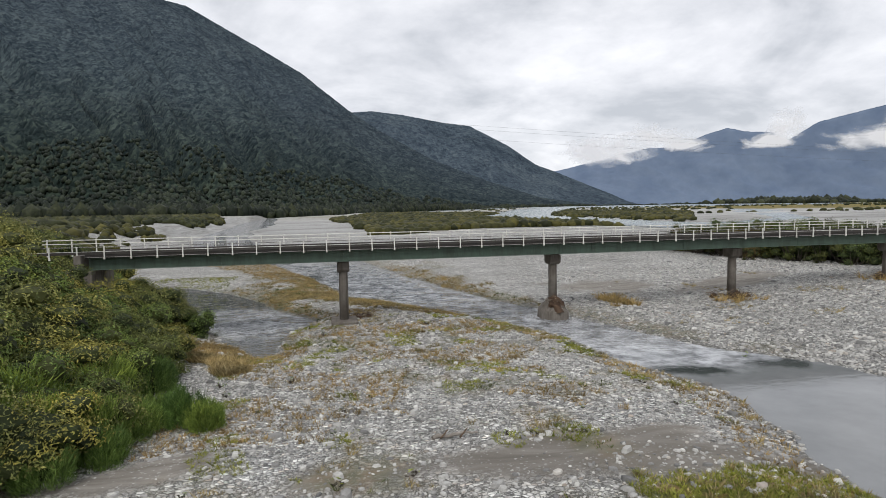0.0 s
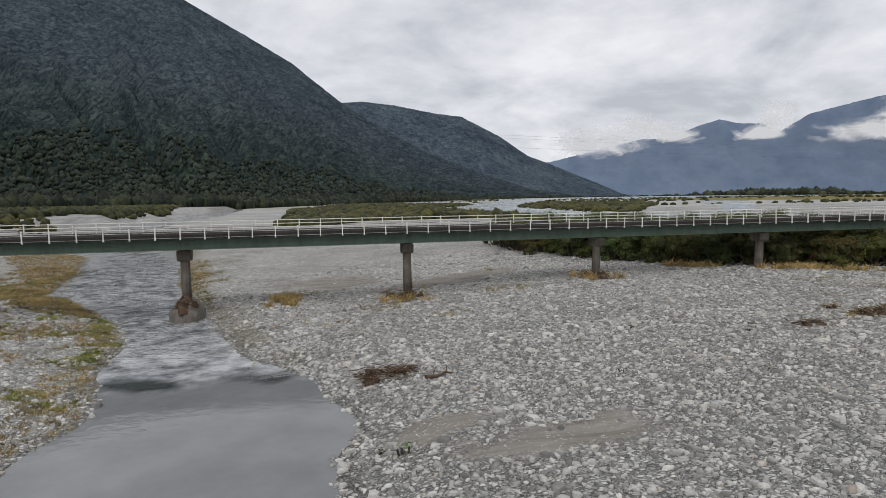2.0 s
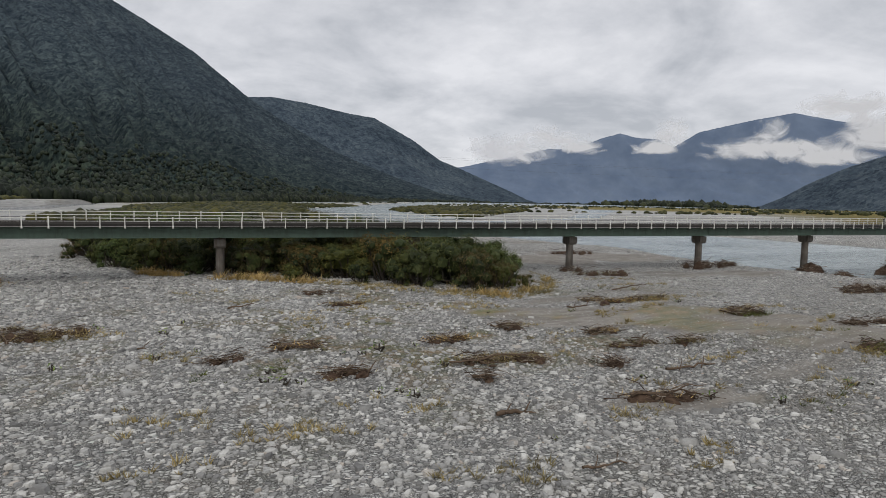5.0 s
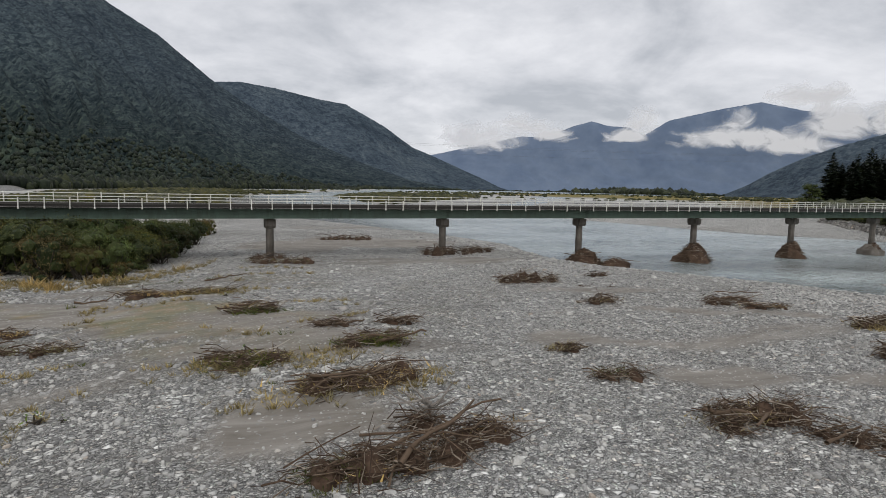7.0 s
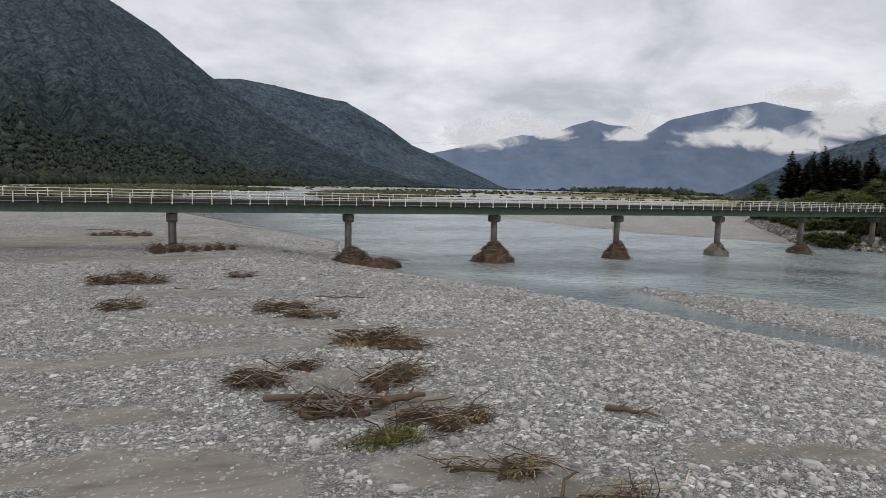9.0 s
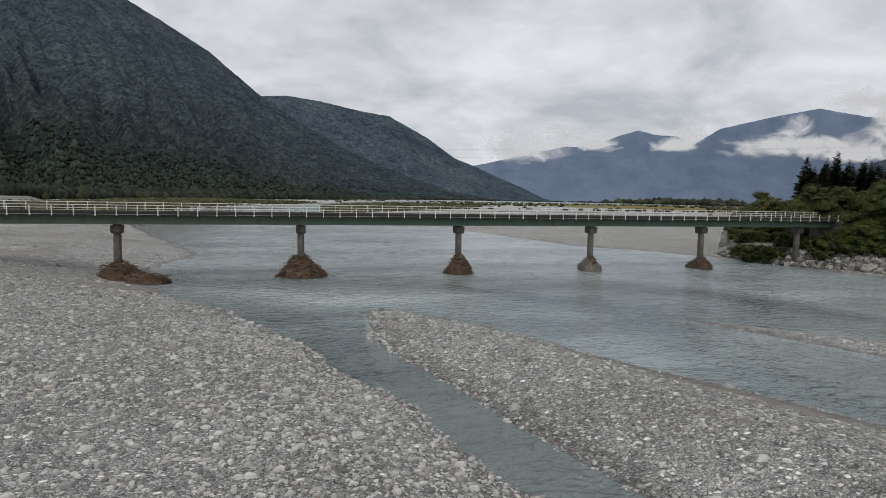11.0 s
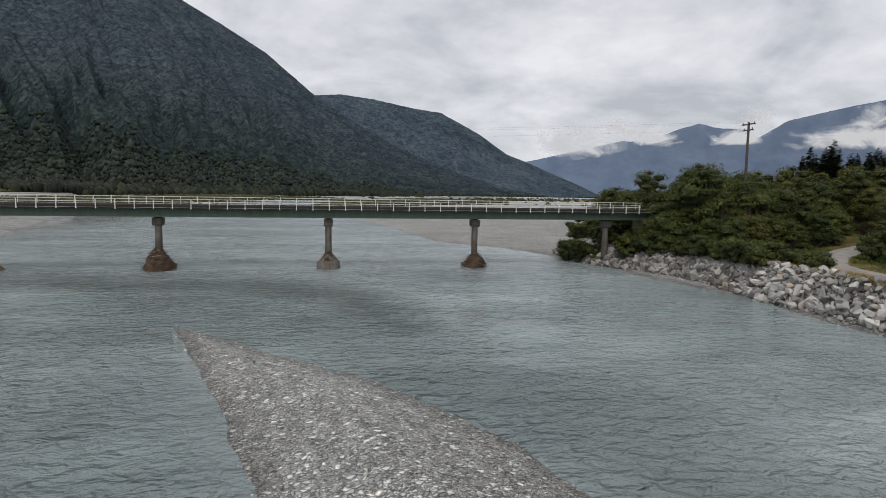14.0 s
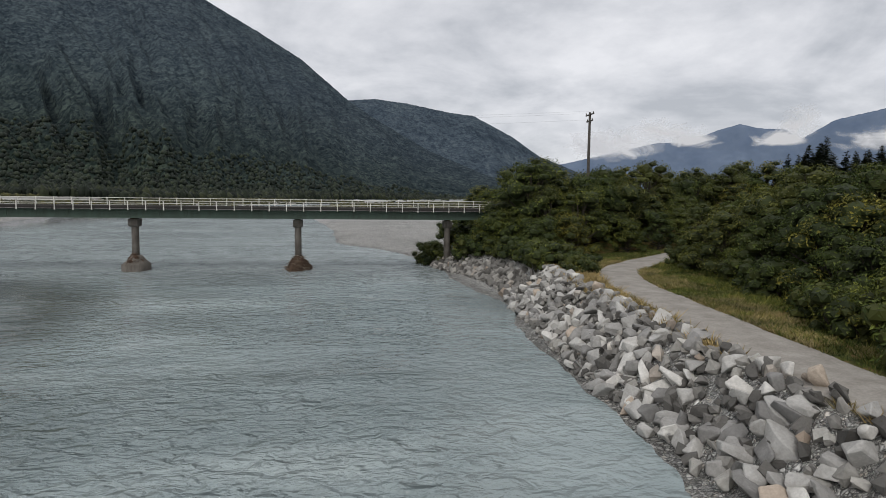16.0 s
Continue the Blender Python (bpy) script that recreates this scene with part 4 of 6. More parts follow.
def pier_parts(n, z_foot, base):
    """A round concrete column with a hammerhead cap; base: how its foot looks."""
    x = PIER_X[n]
    foot = z_foot - 1.2
    bm = bm_lathe([(0.40, foot), (0.37, CAP - 1.0), (0.37, CAP - 0.5)], 22, 1.0, 1.15)
    col = part("pier", bm, M_concrete, bridge, "round grey concrete pier column", True)
    col.location = (x, 0, 0)
    bm = bmesh.new()
    prof = [(-0.74, CAP), (-0.74, CAP - 0.62), (-0.50, CAP - 0.86), (0.50, CAP - 0.86), (0.74, CAP - 0.62), (0.74, CAP)]
    a = [bm.verts.new((-0.50, y, z)) for y, z in prof]
    b = [bm.verts.new((0.50, y, z)) for y, z in prof]
    bm.faces.new(a)
    bm.faces.new(b[::-1])
    for i in range(6):
        bm.faces.new((a[i], b[i], b[(i + 1) % 6], a[(i + 1) % 6]))
    bmesh.ops.recalc_face_normals(bm, faces=bm.faces[:])
    bmesh.ops.bevel(bm, geom=bm.edges[:], offset=0.025, segments=1, affect="EDGES")
    part("cap", bm, M_concrete, col, "square concrete pier cap")
    part("crosshead", bm_box(-0.16, 0.16, -1.33, 1.33, SOFFIT + 0.04, SOFFIT + 0.52, 0.01), M_girder, col, "green steel crossbeam between the girders")
    for y in (-0.45, 0.45):
        part("bearing", bm_box(-0.25, 0.25, y - 0.16, y + 0.16, CAP - 0.01, SOFFIT + 0.042, 0.01), M_raft, col)
    if base == "block":
        bm = bm_lathe([(1.35, foot), (1.3, z_foot + 0.7), (1.1, z_foot + 0.9), (0.85, z_foot + 1.2), (0.55, z_foot + 1.7)], 18, 1.0, 1.5)
        for v in bm.verts:
            k = noise.noise((v.co.x * 0.9 + n * 5, v.co.y * 0.9, v.co.z * 0.9))
            v.co.x *= 1 + 0.16 * k
            v.co.y *= 1 + 0.16 * k
        part("footing", bm, M_concrete, col, "worn stained concrete footing", True)
    if base == "pad":
        part("footing", bm_box(-1.1, 1.1, -1.5, 1.5, foot, z_foot + 0.25, 0.08), M_concrete, col, "low square concrete footing")


FOOT = {1: ("pad", -0.1), 2: ("block", -0.7), 3: ("", 0.9), 4: ("", 1.3), 5: ("", 1.3), 6: ("", 1.3), 7: ("", 1.2), 8: ("", 1.0), 9: ("", 0.0), 10: ("", -0.7), 11: ("", -0.7), 12: ("block", -0.7), 13: ("", -0.7), 14: ("", 0.2)}
for n_, (base, zf) in FOOT.items():
    pier_parts(n_, zf, base)

# abutments
for x0, x1, x2 in ((X_LEFT - 1.6, X_LEFT + 0.5, X_LEFT - 0.7), (X_RIGHT - 0.6, X_RIGHT + 1.6, X_RIGHT + 0.5)):
    bm = bm_box(x0, x1, -2.4, 2.4, 0.5, CAP + 0.1, 0.04)
    bm_box(min(x2, x2 + 0.3), x2 + 0.5, -2.3, 2.3, CAP + 0.104, SLAB1 - 0.02, 0.03, bm)
    part("abutment", bm, M_concrete, bridge, "grey concrete abutment wall")

# guards: posts stand outside the slab
POST = 1.83


def post_mesh(tall):
    bm = bmesh.new()
    bm_box(-0.042, 0.042, -0.045, 0.045, SLAB0 - 0.02, SLAB1 + tall, 0.012, bm)
    bm_box(-0.055, 0.055, -0.05, 0.058, SLAB0 - 0.10, SLAB0 + 0.10, 0.006, bm)
    bm_box(-0.06, 0.06, -0.055, 0.055, SLAB1 + tall - 0.03, SLAB1 + tall + 0.015, 0.01, bm)
    me = bpy.data.meshes.new("post")
    bm.to_mesh(me)
    bm.free()
    me.materials.append(M_rail)
    return me


posts = int((X_RIGHT - X_LEFT + 4) / POST)


def guard(side, tall, boards, word):
    """One side's guard: posts outside the slab and what they carry; boards: foot, depth, thickness, material."""
    y, yi = side * (HALF + 0.06), side * (HALF - 0.03)
    first = None
    for z, h, thick, mt in boards:
        ob = part("rail" if first else "railing", bm_box(X_LEFT - 4.5, X_RIGHT + 0.4, yi - thick, yi + thick, SLAB1 + z, SLAB1 + z + h, 0.010), mt, first or bridge, "" if first else word)
        first = first or ob
    post_me = post_mesh(tall)
    for k in range(posts + 1):
        p = new("post", post_me)
        p.parent = first
        p.location = (X_LEFT - 4.2 + k * POST, y, 0)
        p.rotation_euler = (0, radians(0.9 * math.sin(k * 12.9)), 0 if side < 0 else math.pi)


guard(1, 1.02, ((0.94, 0.06, 0.05, M_rail), (0.64, 0.06, 0.035, M_rail), (0.34, 0.06, 0.035, M_rail)), "white painted railing with three rails")
# the thin pale strip paints the lit top edge of the dark board
guard(-1, 0.62, ((0.03, 0.20, 0.05, M_rail_low), (0.234, 0.022, 0.06, M_rail), (0.565, 0.035, 0.035, M_rail_low)), "low guard of dark weathered boards on pale posts")
# thin pale strip low on the outer face of the slab
part("drip_edge", bm_box(X_LEFT, X_RIGHT, -HALF - 0.025, -HALF - 0.002, SLAB0 + 0.05, SLAB0 + 0.075), M_roadway, bridge, "pale strip along the outer edge of the slab")


# ---------------------------------------------------------------- plants
def leaves(lobes, size, cover, seed, droop=0.0, thin=0.55, low=-0.35):
    """Leaf blades over the outside of a group of ellipsoids; lobes: x, y, z, rx, ry, rz."""
    r = np.random.default_rng(seed)
    out = []
    for k, (cx, cy, cz, rx, ry, rz) in enumerate(lobes):
        n = int(cover * (rx * ry + rx * rz + ry * rz) / (size * size))
        d = r.normal(size=(n, 3))
        d /= np.linalg.norm(d, axis=1)[:, None]
        d = d[d[:, 2] > low]
        rad = 0.78 + 0.26 * r.random(len(d)) ** 1.4 + np.where(r.random(len(d)) < 0.12, 0.28 * r.random(len(d)), 0) + 0.10 * np.sin(d[:, 0] * 7 + k) * np.cos(d[:, 1] * 6 - k)
        p = np.array([cx, cy, cz]) + d * np.array([rx, ry, rz]) * rad[:, None]
        keep = np.ones(len(p), bool)
        for j, (ox, oy, oz, qx, qy, qz) in enumerate(lobes):
            if j != k:
                keep &= (((p - [ox, oy, oz]) / [qx, qy, qz]) ** 2).sum(1) > 0.62
        p, d = p[keep], d[keep]
        nrm = d + r.normal(size=d.shape) * 0.55 + np.array([0, 0, 0.35])
        nrm /= np.linalg.norm(nrm, axis=1)[:, None]
        a = np.cross(nrm, r.normal(size=d.shape))
        a /= np.linalg.norm(a, axis=1)[:, None] + 1e-9
        b = np.cross(nrm, a)
        s = size * r.uniform(0.55, 1.35, len(p))[:, None]
        q = np.stack([p - a * s * 0.6, p + b * s * thin * 0.5 + nrm * s * 0.10, p + a * s * 0.75 - nrm * s * (0.12 + droop), p - b * s * thin * 0.5 + nrm * s * 0.10], 1)
        out.append(q)
    v = np.concatenate(out).reshape(-1, 3)
    return v, np.arange(len(v)).reshape(-1, 4)


# dark filler inside crowns: blocks the view through, paints the gaps' shade
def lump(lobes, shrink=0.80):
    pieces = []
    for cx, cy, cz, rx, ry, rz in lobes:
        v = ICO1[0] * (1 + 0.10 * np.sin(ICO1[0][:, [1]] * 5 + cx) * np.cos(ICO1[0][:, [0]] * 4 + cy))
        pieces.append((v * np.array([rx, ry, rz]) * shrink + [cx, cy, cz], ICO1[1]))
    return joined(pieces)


def limb(r, a, b, ra, rb, wob=0.12, n=4):
    t = np.linspace(0, 1, n)[:, None]
    p = np.array(a) + (np.array(b) - np.array(a)) * t
    p[1:-1] += r.normal(size=(n - 2, 3)) * wob
    return tube(p, np.linspace(ra, rb, n), 4)


def shrub_kind(name, seed, radius, tall, leaf_m, size, label, category, cover=2.2, count=6, thin=0.55, core=0.74, lobe=1.0):
    """A rounded shrub: short stems, a core dark with painted-in shade, leafy outside."""
    r = np.random.default_rng(seed)
    lobes = [(0, 0, tall * 0.45, radius * 0.62, radius * 0.62, tall * 0.5)]
    for k in range(count):
        a = 2 * math.pi * (k + r.random() * 0.6) / count
        q = radius * r.uniform(0.38, 0.62)
        s = radius * r.uniform(0.34, 0.52) * lobe
        q *= 1 + (1 - lobe) * 0.6
        lobes.append((q * math.cos(a), q * math.sin(a), tall * r.uniform(0.22 - (1 - lobe) * 0.5, 0.72 + (1 - lobe) * 0.45), s, s * r.uniform(0.8, 1.2), s * r.uniform(0.6, 0.95)))
    thing = new(name)
    tagged(thing, label, category)
    stems = [limb(r, (r.normal() * 0.1, r.normal() * 0.1, -0.3), (l[0], l[1], l[2] * 0.9), 0.07, 0.025) for l in lobes]
    put_mesh("stem", *joined(stems), M_bark, thing)
    if core > 0.4:
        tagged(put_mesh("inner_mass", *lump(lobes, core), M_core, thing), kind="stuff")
    put_mesh("foliage", *leaves(lobes, size, cover, seed, thin=thin), leaf_m, thing)
    return thing


def tree_kind(name, seed, tall, radius, leaf_m, size, label, cover=2.5, count=26):
    """A broad native tree: tapered trunk, limbs and a crown of clumps with gaps."""
    r = np.random.default_rng(seed)
    lobes = []
    for k in range(count):
        a = 2.4 * k + r.random()
        u = (k + 0.5) / count
        h = tall * (0.12 + 0.80 * u) + r.normal() * 0.2
        q = radius * (0.95 - 0.80 * max(0.0, u - 0.30) ** 0.9) * r.uniform(0.55, 1.0)
        s = radius * r.uniform(0.19, 0.34)
        lobes.append((q * math.cos(a), q * math.sin(a), h, s * r.uniform(0.9, 1.3), s * r.uniform(0.9, 1.3), s * r.uniform(0.55, 0.8)))
    for k in range(5):
        lobes.append((r.normal() * radius * 0.2, r.normal() * radius * 0.2, tall * r.uniform(0.35, 0.9), radius * 0.40, radius * 0.40, radius * 0.34))
    thing = new(name)
    tagged(thing, label, "tree")
    t = [limb(r, (0, 0, -0.4), (r.normal() * 0.3, r.normal() * 0.3, tall * 0.85), 0.20, 0.05, 0.15, 9)]
    t += [limb(r, (0, 0, l[2] * 0.5), l[:3], 0.08, 0.03, 0.1) for l in lobes]
    put_mesh("trunk", *joined(t), M_bark, thing)
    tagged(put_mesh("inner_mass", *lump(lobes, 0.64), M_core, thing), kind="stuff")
    put_mesh("crown", *leaves(lobes, size, cover, seed), leaf_m, thing)
    return thing


def broom_kind(seed, tall, radius, name="broom_bush", label="bright green upright broom bush on the gravel bank", leaf_m=None, n=8500, w=0.015):
    """An upright bush of many thin green stalks."""
    r = np.random.default_rng(seed)
    fans = 34
    fa, fq = r.uniform(0, 2 * math.pi, fans), radius * np.sqrt(r.random(fans)) * 0.8
    ftop = tall * (1 - 0.55 * (fq / radius) ** 2) * r.uniform(0.65, 1.05, fans)
    which = r.integers(0, fans, n)
    a, q = fa[which], fq[which]
    base = np.stack([q * np.cos(a), q * np.sin(a), ftop[which] * r.uniform(0.10, 0.88, n)], -1) + r.normal(size=(n, 3)) * radius * np.array([0.10, 0.10, 0.03])
    lean = np.stack([np.cos(a) * q * 0.5, np.sin(a) * q * 0.5, r.uniform(0.7, 1.3, n)], -1) + r.normal(size=(n, 3)) * 0.38
    lean /= np.linalg.norm(lean, axis=1)[:, None]
    ln = tall * r.uniform(0.09, 0.20, n)[:, None]
    side = np.cross(lean, r.normal(size=(n, 3)))
    side /= np.linalg.norm(side, axis=1)[:, None]
    v = np.stack([base - side * w, base + side * w, base + lean * ln * 0.7 + side * w * 0.8, base + lean * ln], 1).reshape(-1, 3)
    thing = new(name)
    tagged(thing, label, "bush")
    stems = [limb(r, (0, 0, -0.3), (math.cos(k) * radius * 0.4, math.sin(k) * radius * 0.4, tall * 0.6), 0.05, 0.02) for k in range(6)]
    put_mesh("stem", *joined(stems), M_bark, thing)
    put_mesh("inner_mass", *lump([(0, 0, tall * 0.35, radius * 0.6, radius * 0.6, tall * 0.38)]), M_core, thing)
    put_mesh("foliage", v, np.arange(len(v)).reshape(-1, 4), leaf_m or M_broom, thing)
    return thing


class Planter:
    """Sets out copies of a few patterns; each pattern is used itself first."""

    def __init__(self, kinds, group=""):
        self.kinds, self.used, self.group = kinds, set(), group
        for k in kinds:
            if group:
                tagged(k, group=group)

    def set(self, x, y, s, k=None, sink=0.1, sz=None):
        k = self.kinds[int(rng.integers(0, len(self.kinds)))] if k is None else self.kinds[k]
        z = float(height(x, y)) - sink
        sz = sz or s
        m = pose(x, y, z, rng.uniform(-4, 4), rng.uniform(-4, 4), rng.uniform(0, 360))
        if k.name in self.used:
            ob = copy_thing(k, m)
        else:
            self.used.add(k.name)
            ob = k
            ob.matrix_basis = m
        ob.scale = (s, s, sz)
        return ob


left_shrubs = Planter([shrub_kind("shrub", 301, 2.2, 3.4, M_olive_sunny, 0.105, "dense olive-green shrub on the river bank", "bush", cover=3.2, core=0.72, count=11, lobe=0.8),
                       shrub_kind("shrub", 302, 2.0, 3.0, M_leaf_sunny, 0.105, "leafy green shrub on the river bank", "bush", cover=3.2, core=0.72, count=10, lobe=0.8),
                       shrub_kind("shrub", 303, 2.5, 3.6, M_olive_sunny, 0.105, "large olive-brown shrub with layered leaves", "bush", cover=3.0, count=10, lobe=0.8, core=0.70)], "bank shrubs")
for y in np.arange(-29, 17, 2.3):
    for x in np.arange(-26, 9, 2.5):
        px, py = x + rng.uniform(-0.8, 0.8), y + rng.uniform(-0.8, 0.8)
        e = float(left_edge(py)) - px
        if e < -0.6 or (abs(py) < 4.2 and px < 1.5) or (px < -12 and py < -22):
            continue
        s = 0.90 + 0.55 * float(smooth(0, 8, e)) + rng.uniform(-0.12, 0.15)
        if py > -9 and px > -9:
            s = min(s, 1.12)
        left_shrubs.set(px, py, s, sink=0.25, sz=s * 0.92)
for x, y, s in ((-14, 22, 1.7), (-9, 27, 1.35), (-18, 30, 1.7), (-20, 18, 1.8), (-8.5, 17, 1.15), (-25, 36, 1.9), (-4, 13, 0.9), (-6, -5.5, 1.3), (-9, -7, 1.5), (-13, -6, 1.6)):
    left_shrubs.set(x, y, s)
brooms = Planter([broom_kind(311, 2.6, 1.5), broom_kind(312, 2.1, 1.3)], "broom bushes")
for x, y, s in ((6.3, -27.6, 0.8), (4.2, -29.5, 1.1), (6.8, -24.3, 1.05), (5.6, -20.5, 1.2), (9.8, -22.3, 0.75), (8.4, -21.2, 0.55), (10.8, -23.3, 0.62), (2.2, -27.5, 1.15), (7.6, -26.0, 0.7),
                (3.6, -23.6, 1.3), (4.8, -25.6, 1.1), (7.2, -17.8, 0.9), (1.2, -30.5, 1.2), (8.0, -23.4, 0.8)):
    brooms.set(x, y, s)

# thicket on the gravel island under the bridge
thicket = Planter([shrub_kind("thicket_bush", 321, 1.9, 2.6, M_leaf_dark, 0.10, "dark green thicket bush on the gravel island", "bush", cover=3.0, count=13, lobe=0.74, thin=0.45, core=0.62),
                   shrub_kind("thicket_bush", 322, 1.7, 2.3, M_brown_leaf, 0.10, "olive-brown thicket bush on the gravel island", "bush", cover=3.0, count=12, lobe=0.72, thin=0.4, core=0.62),
                   shrub_kind("thicket_bush", 324, 1.8, 2.7, M_thicket, 0.11, "feathery green bush on the gravel island", "bush", cover=3.4, count=14, lobe=0.70, thin=0.3, core=0.60),
                   shrub_kind("thicket_bush", 325, 1.9, 2.3, M_leaf_dark, 0.11, "feathery brown-green bush on the gravel island", "bush", cover=3.4, count=14, lobe=0.70, thin=0.3, core=0.60)], "island thicket")
near_edge_x, near_edge_y = [76, 82, 92, 100, 108, 113, 118, 122, 125], [20, 6, -2, -6, -12.5, -15.5, -13, -6, 10]
for x in np.arange(76, 130, 2.7):
    for y in np.arange(-15, 42, 2.9):
        px, py = x + rng.uniform(-1, 1), y + rng.uniform(-1, 1)
        inn = py - float(np.interp(px, near_edge_x, near_edge_y))
        if inn < 0.8 or px > 119.5 + max(0, py) * 0.12 or inn > 34:
            continue
        s = 0.78 + 0.85 * float(smooth(0, 6, inn)) + rng.uniform(-0.15, 0.15)
        s *= 1 - 0.45 * float(smooth(108, 122, px))
        if inn < 2.6:
            s *= 0.72
        for n_ in range(1, 14):
            if abs(px - SPAN * n_) < 1.5 and abs(py) < 2.5:
                s = 0
        if s > 0.2:
            thicket.set(px, py, s, sz=min(s * 1.1, 1.5) if abs(py) < 4 else s * 1.22)

# trees and shrubs on the right bank
trees = Planter([tree_kind("bank_tree", 331, 6.4, 2.9, M_leaf, 0.15, "broad dark green native tree on the bank"),
                 tree_kind("bank_tree", 332, 5.6, 3.1, M_leaf_olive, 0.15, "spreading green native tree with clumped leaves"),
                 tree_kind("bank_tree", 333, 6.8, 2.6, M_leaf_olive, 0.15, "tall olive-green native tree on the bank"),
                 tree_kind("bank_tree", 334, 5.2, 2.8, M_leaf, 0.15, "low rounded green native tree")], "bank trees")
ROAD = [(258.1, -75, 1.65), (258.7, -62, 1.65), (259.0, -53, 1.65), (260.0, -45, 1.65), (261.2, -36, 1.65), (262.8, -29, 1.6), (265.4, -23.6, 1.6), (270, -18.8, 1.6), (278, -15.5, 1.6), (292, -14, 1.6)]
VERGE = [(-75, 262.0), (-54, 262.6), (-48, 263.4), (-42, 265.2), (-36, 267.6), (-30, 269.6), (-25, 270.2), (-22, 270.2), (-20, 272), (-16, 279)]
for x in np.arange(254, 318, 3.3):
    for y in np.arange(-64, 62, 3.5):
        px, py = x + rng.uniform(-1.2, 1.2), y + rng.uniform(-1.2, 1.2)
        e = px - float(right_edge(py))
        onroad = float(channel(np.array(px), np.array(py), ROAD))
        south = px - float(np.interp(py, [v[0] for v in VERGE], [v[1] for v in VERGE]))
        if e < 4.0 or onroad > -2.3 or (py < -15.8 and south < 1.5 and not (py > -25 and e < 6 and px < 259.5)):
            continue
        if abs(py) < 4.4 and px < 264 or (py > -19 and py < -13.5 and px > 268):
            continue
        if (px - 250) + (py + 60) > 115:
            continue
        if e > 24 and py > -20 and rng.random() < 0.5:
            continue
        edge = min(e - 3.0, -onroad - 2.3)
        s = 0.70 + 0.42 * float(smooth(0, 7, edge)) + rng.uniform(-0.12, 0.16)
        if py < -15:
            s *= 1.02
        trees.set(px, py, s, sink=0.3)
for x, y, s, k in ((258.8, -5.2, 0.82, 3), (258.4, -4.6, 0.62, 1), (259.2, -7.4, 0.74, 0), (259.8, -5.4, 0.95, 1), (262.3, -8.2, 1.55, 0), (264.2, -5.2, 1.35, 2), (261, 7.5, 1.0, 3)):
    trees.set(x, y, s, k)
bank_shrubs = Planter([shrub_kind("bank_shrub", 341, 1.5, 2.0, M_leaf, 0.14, "leafy shrub above the rip-rap", "bush", cover=2.0, count=10, lobe=0.8),
                       shrub_kind("bank_shrub", 342, 1.3, 1.7, M_leaf_olive, 0.14, "brownish shrub above the rip-rap", "bush", cover=2.0, count=10, lobe=0.8)], "bank edge shrubs")
for y in np.arange(-27, 62, 1.7):
    for k in range(2):
        py = y + rng.uniform(-0.6, 0.6)
        px = float(right_edge(py)) + (rng.uniform(2.5, 4.0) if py > 3 else rng.uniform(1.9, 3.2) if py > -22 else rng.uniform(3.6, 4.8)) + 0.9 * k
        if abs(py) < 2.6 and px < 257:
            continue
        bank_shrubs.set(px, py, rng.uniform(0.7, 1.15) * (1.12 if py > -22 else 1.0))
for x, y, s in ((252.9, 3.6, 0.8), (254.4, 3.2, 1.0), (256.6, 3.6, 1.1), (252.2, 6.4, 0.9), (254.0, 7.0, 1.1), (257.6, -4.3, 1.2), (257.2, -3.6, 0.9), (257.9, -5.8, 1.2), (258.6, -6.6, 1.2), (258.9, -7.2, 1.4), (258.4, -4.4, 1.1), (260.4, -4.6, 1.2), (262.2, -3.8, 1.3), (257.0, -4.1, 0.8), (264.2, -0.5, 1.25), (263.4, 3.6, 1.2), (254.2, 2.9, 1.0), (253.8, 4.8, 1.25), (253.4, 8.2, 1.25), (253.8, 10.6, 1.2), (256.0, -2.0, 1.05), (256.6, 0.2, 1.1), (256.4, 2.2, 1.15), (258.2, -1.2, 1.1), (255.6, -3.6, 0.9), (259.6, 4.2, 1.0)):
    bank_shrubs.set(x, y, s)
for k in range(120):
    y = rng.uniform(-56, -17)
    x = float(np.interp(y, [v[0] for v in VERGE], [v[1] for v in VERGE])) + rng.uniform(0.6, 3.2)
    bank_shrubs.set(x, y, rng.uniform(0.7, 1.25))
for x, y, s in ((262.4, -52.5, 1.25), (263.2, -55.5, 1.4), (265.0, -46.5, 1.2), (262.2, -58, 1.3), (270.5, -35.5, 0.9), (268.4, -40, 0.8), (267.0, -43.5, 1.0), (274.5, -29.5, 0.9)):
    bank_shrubs.set(x, y, s)


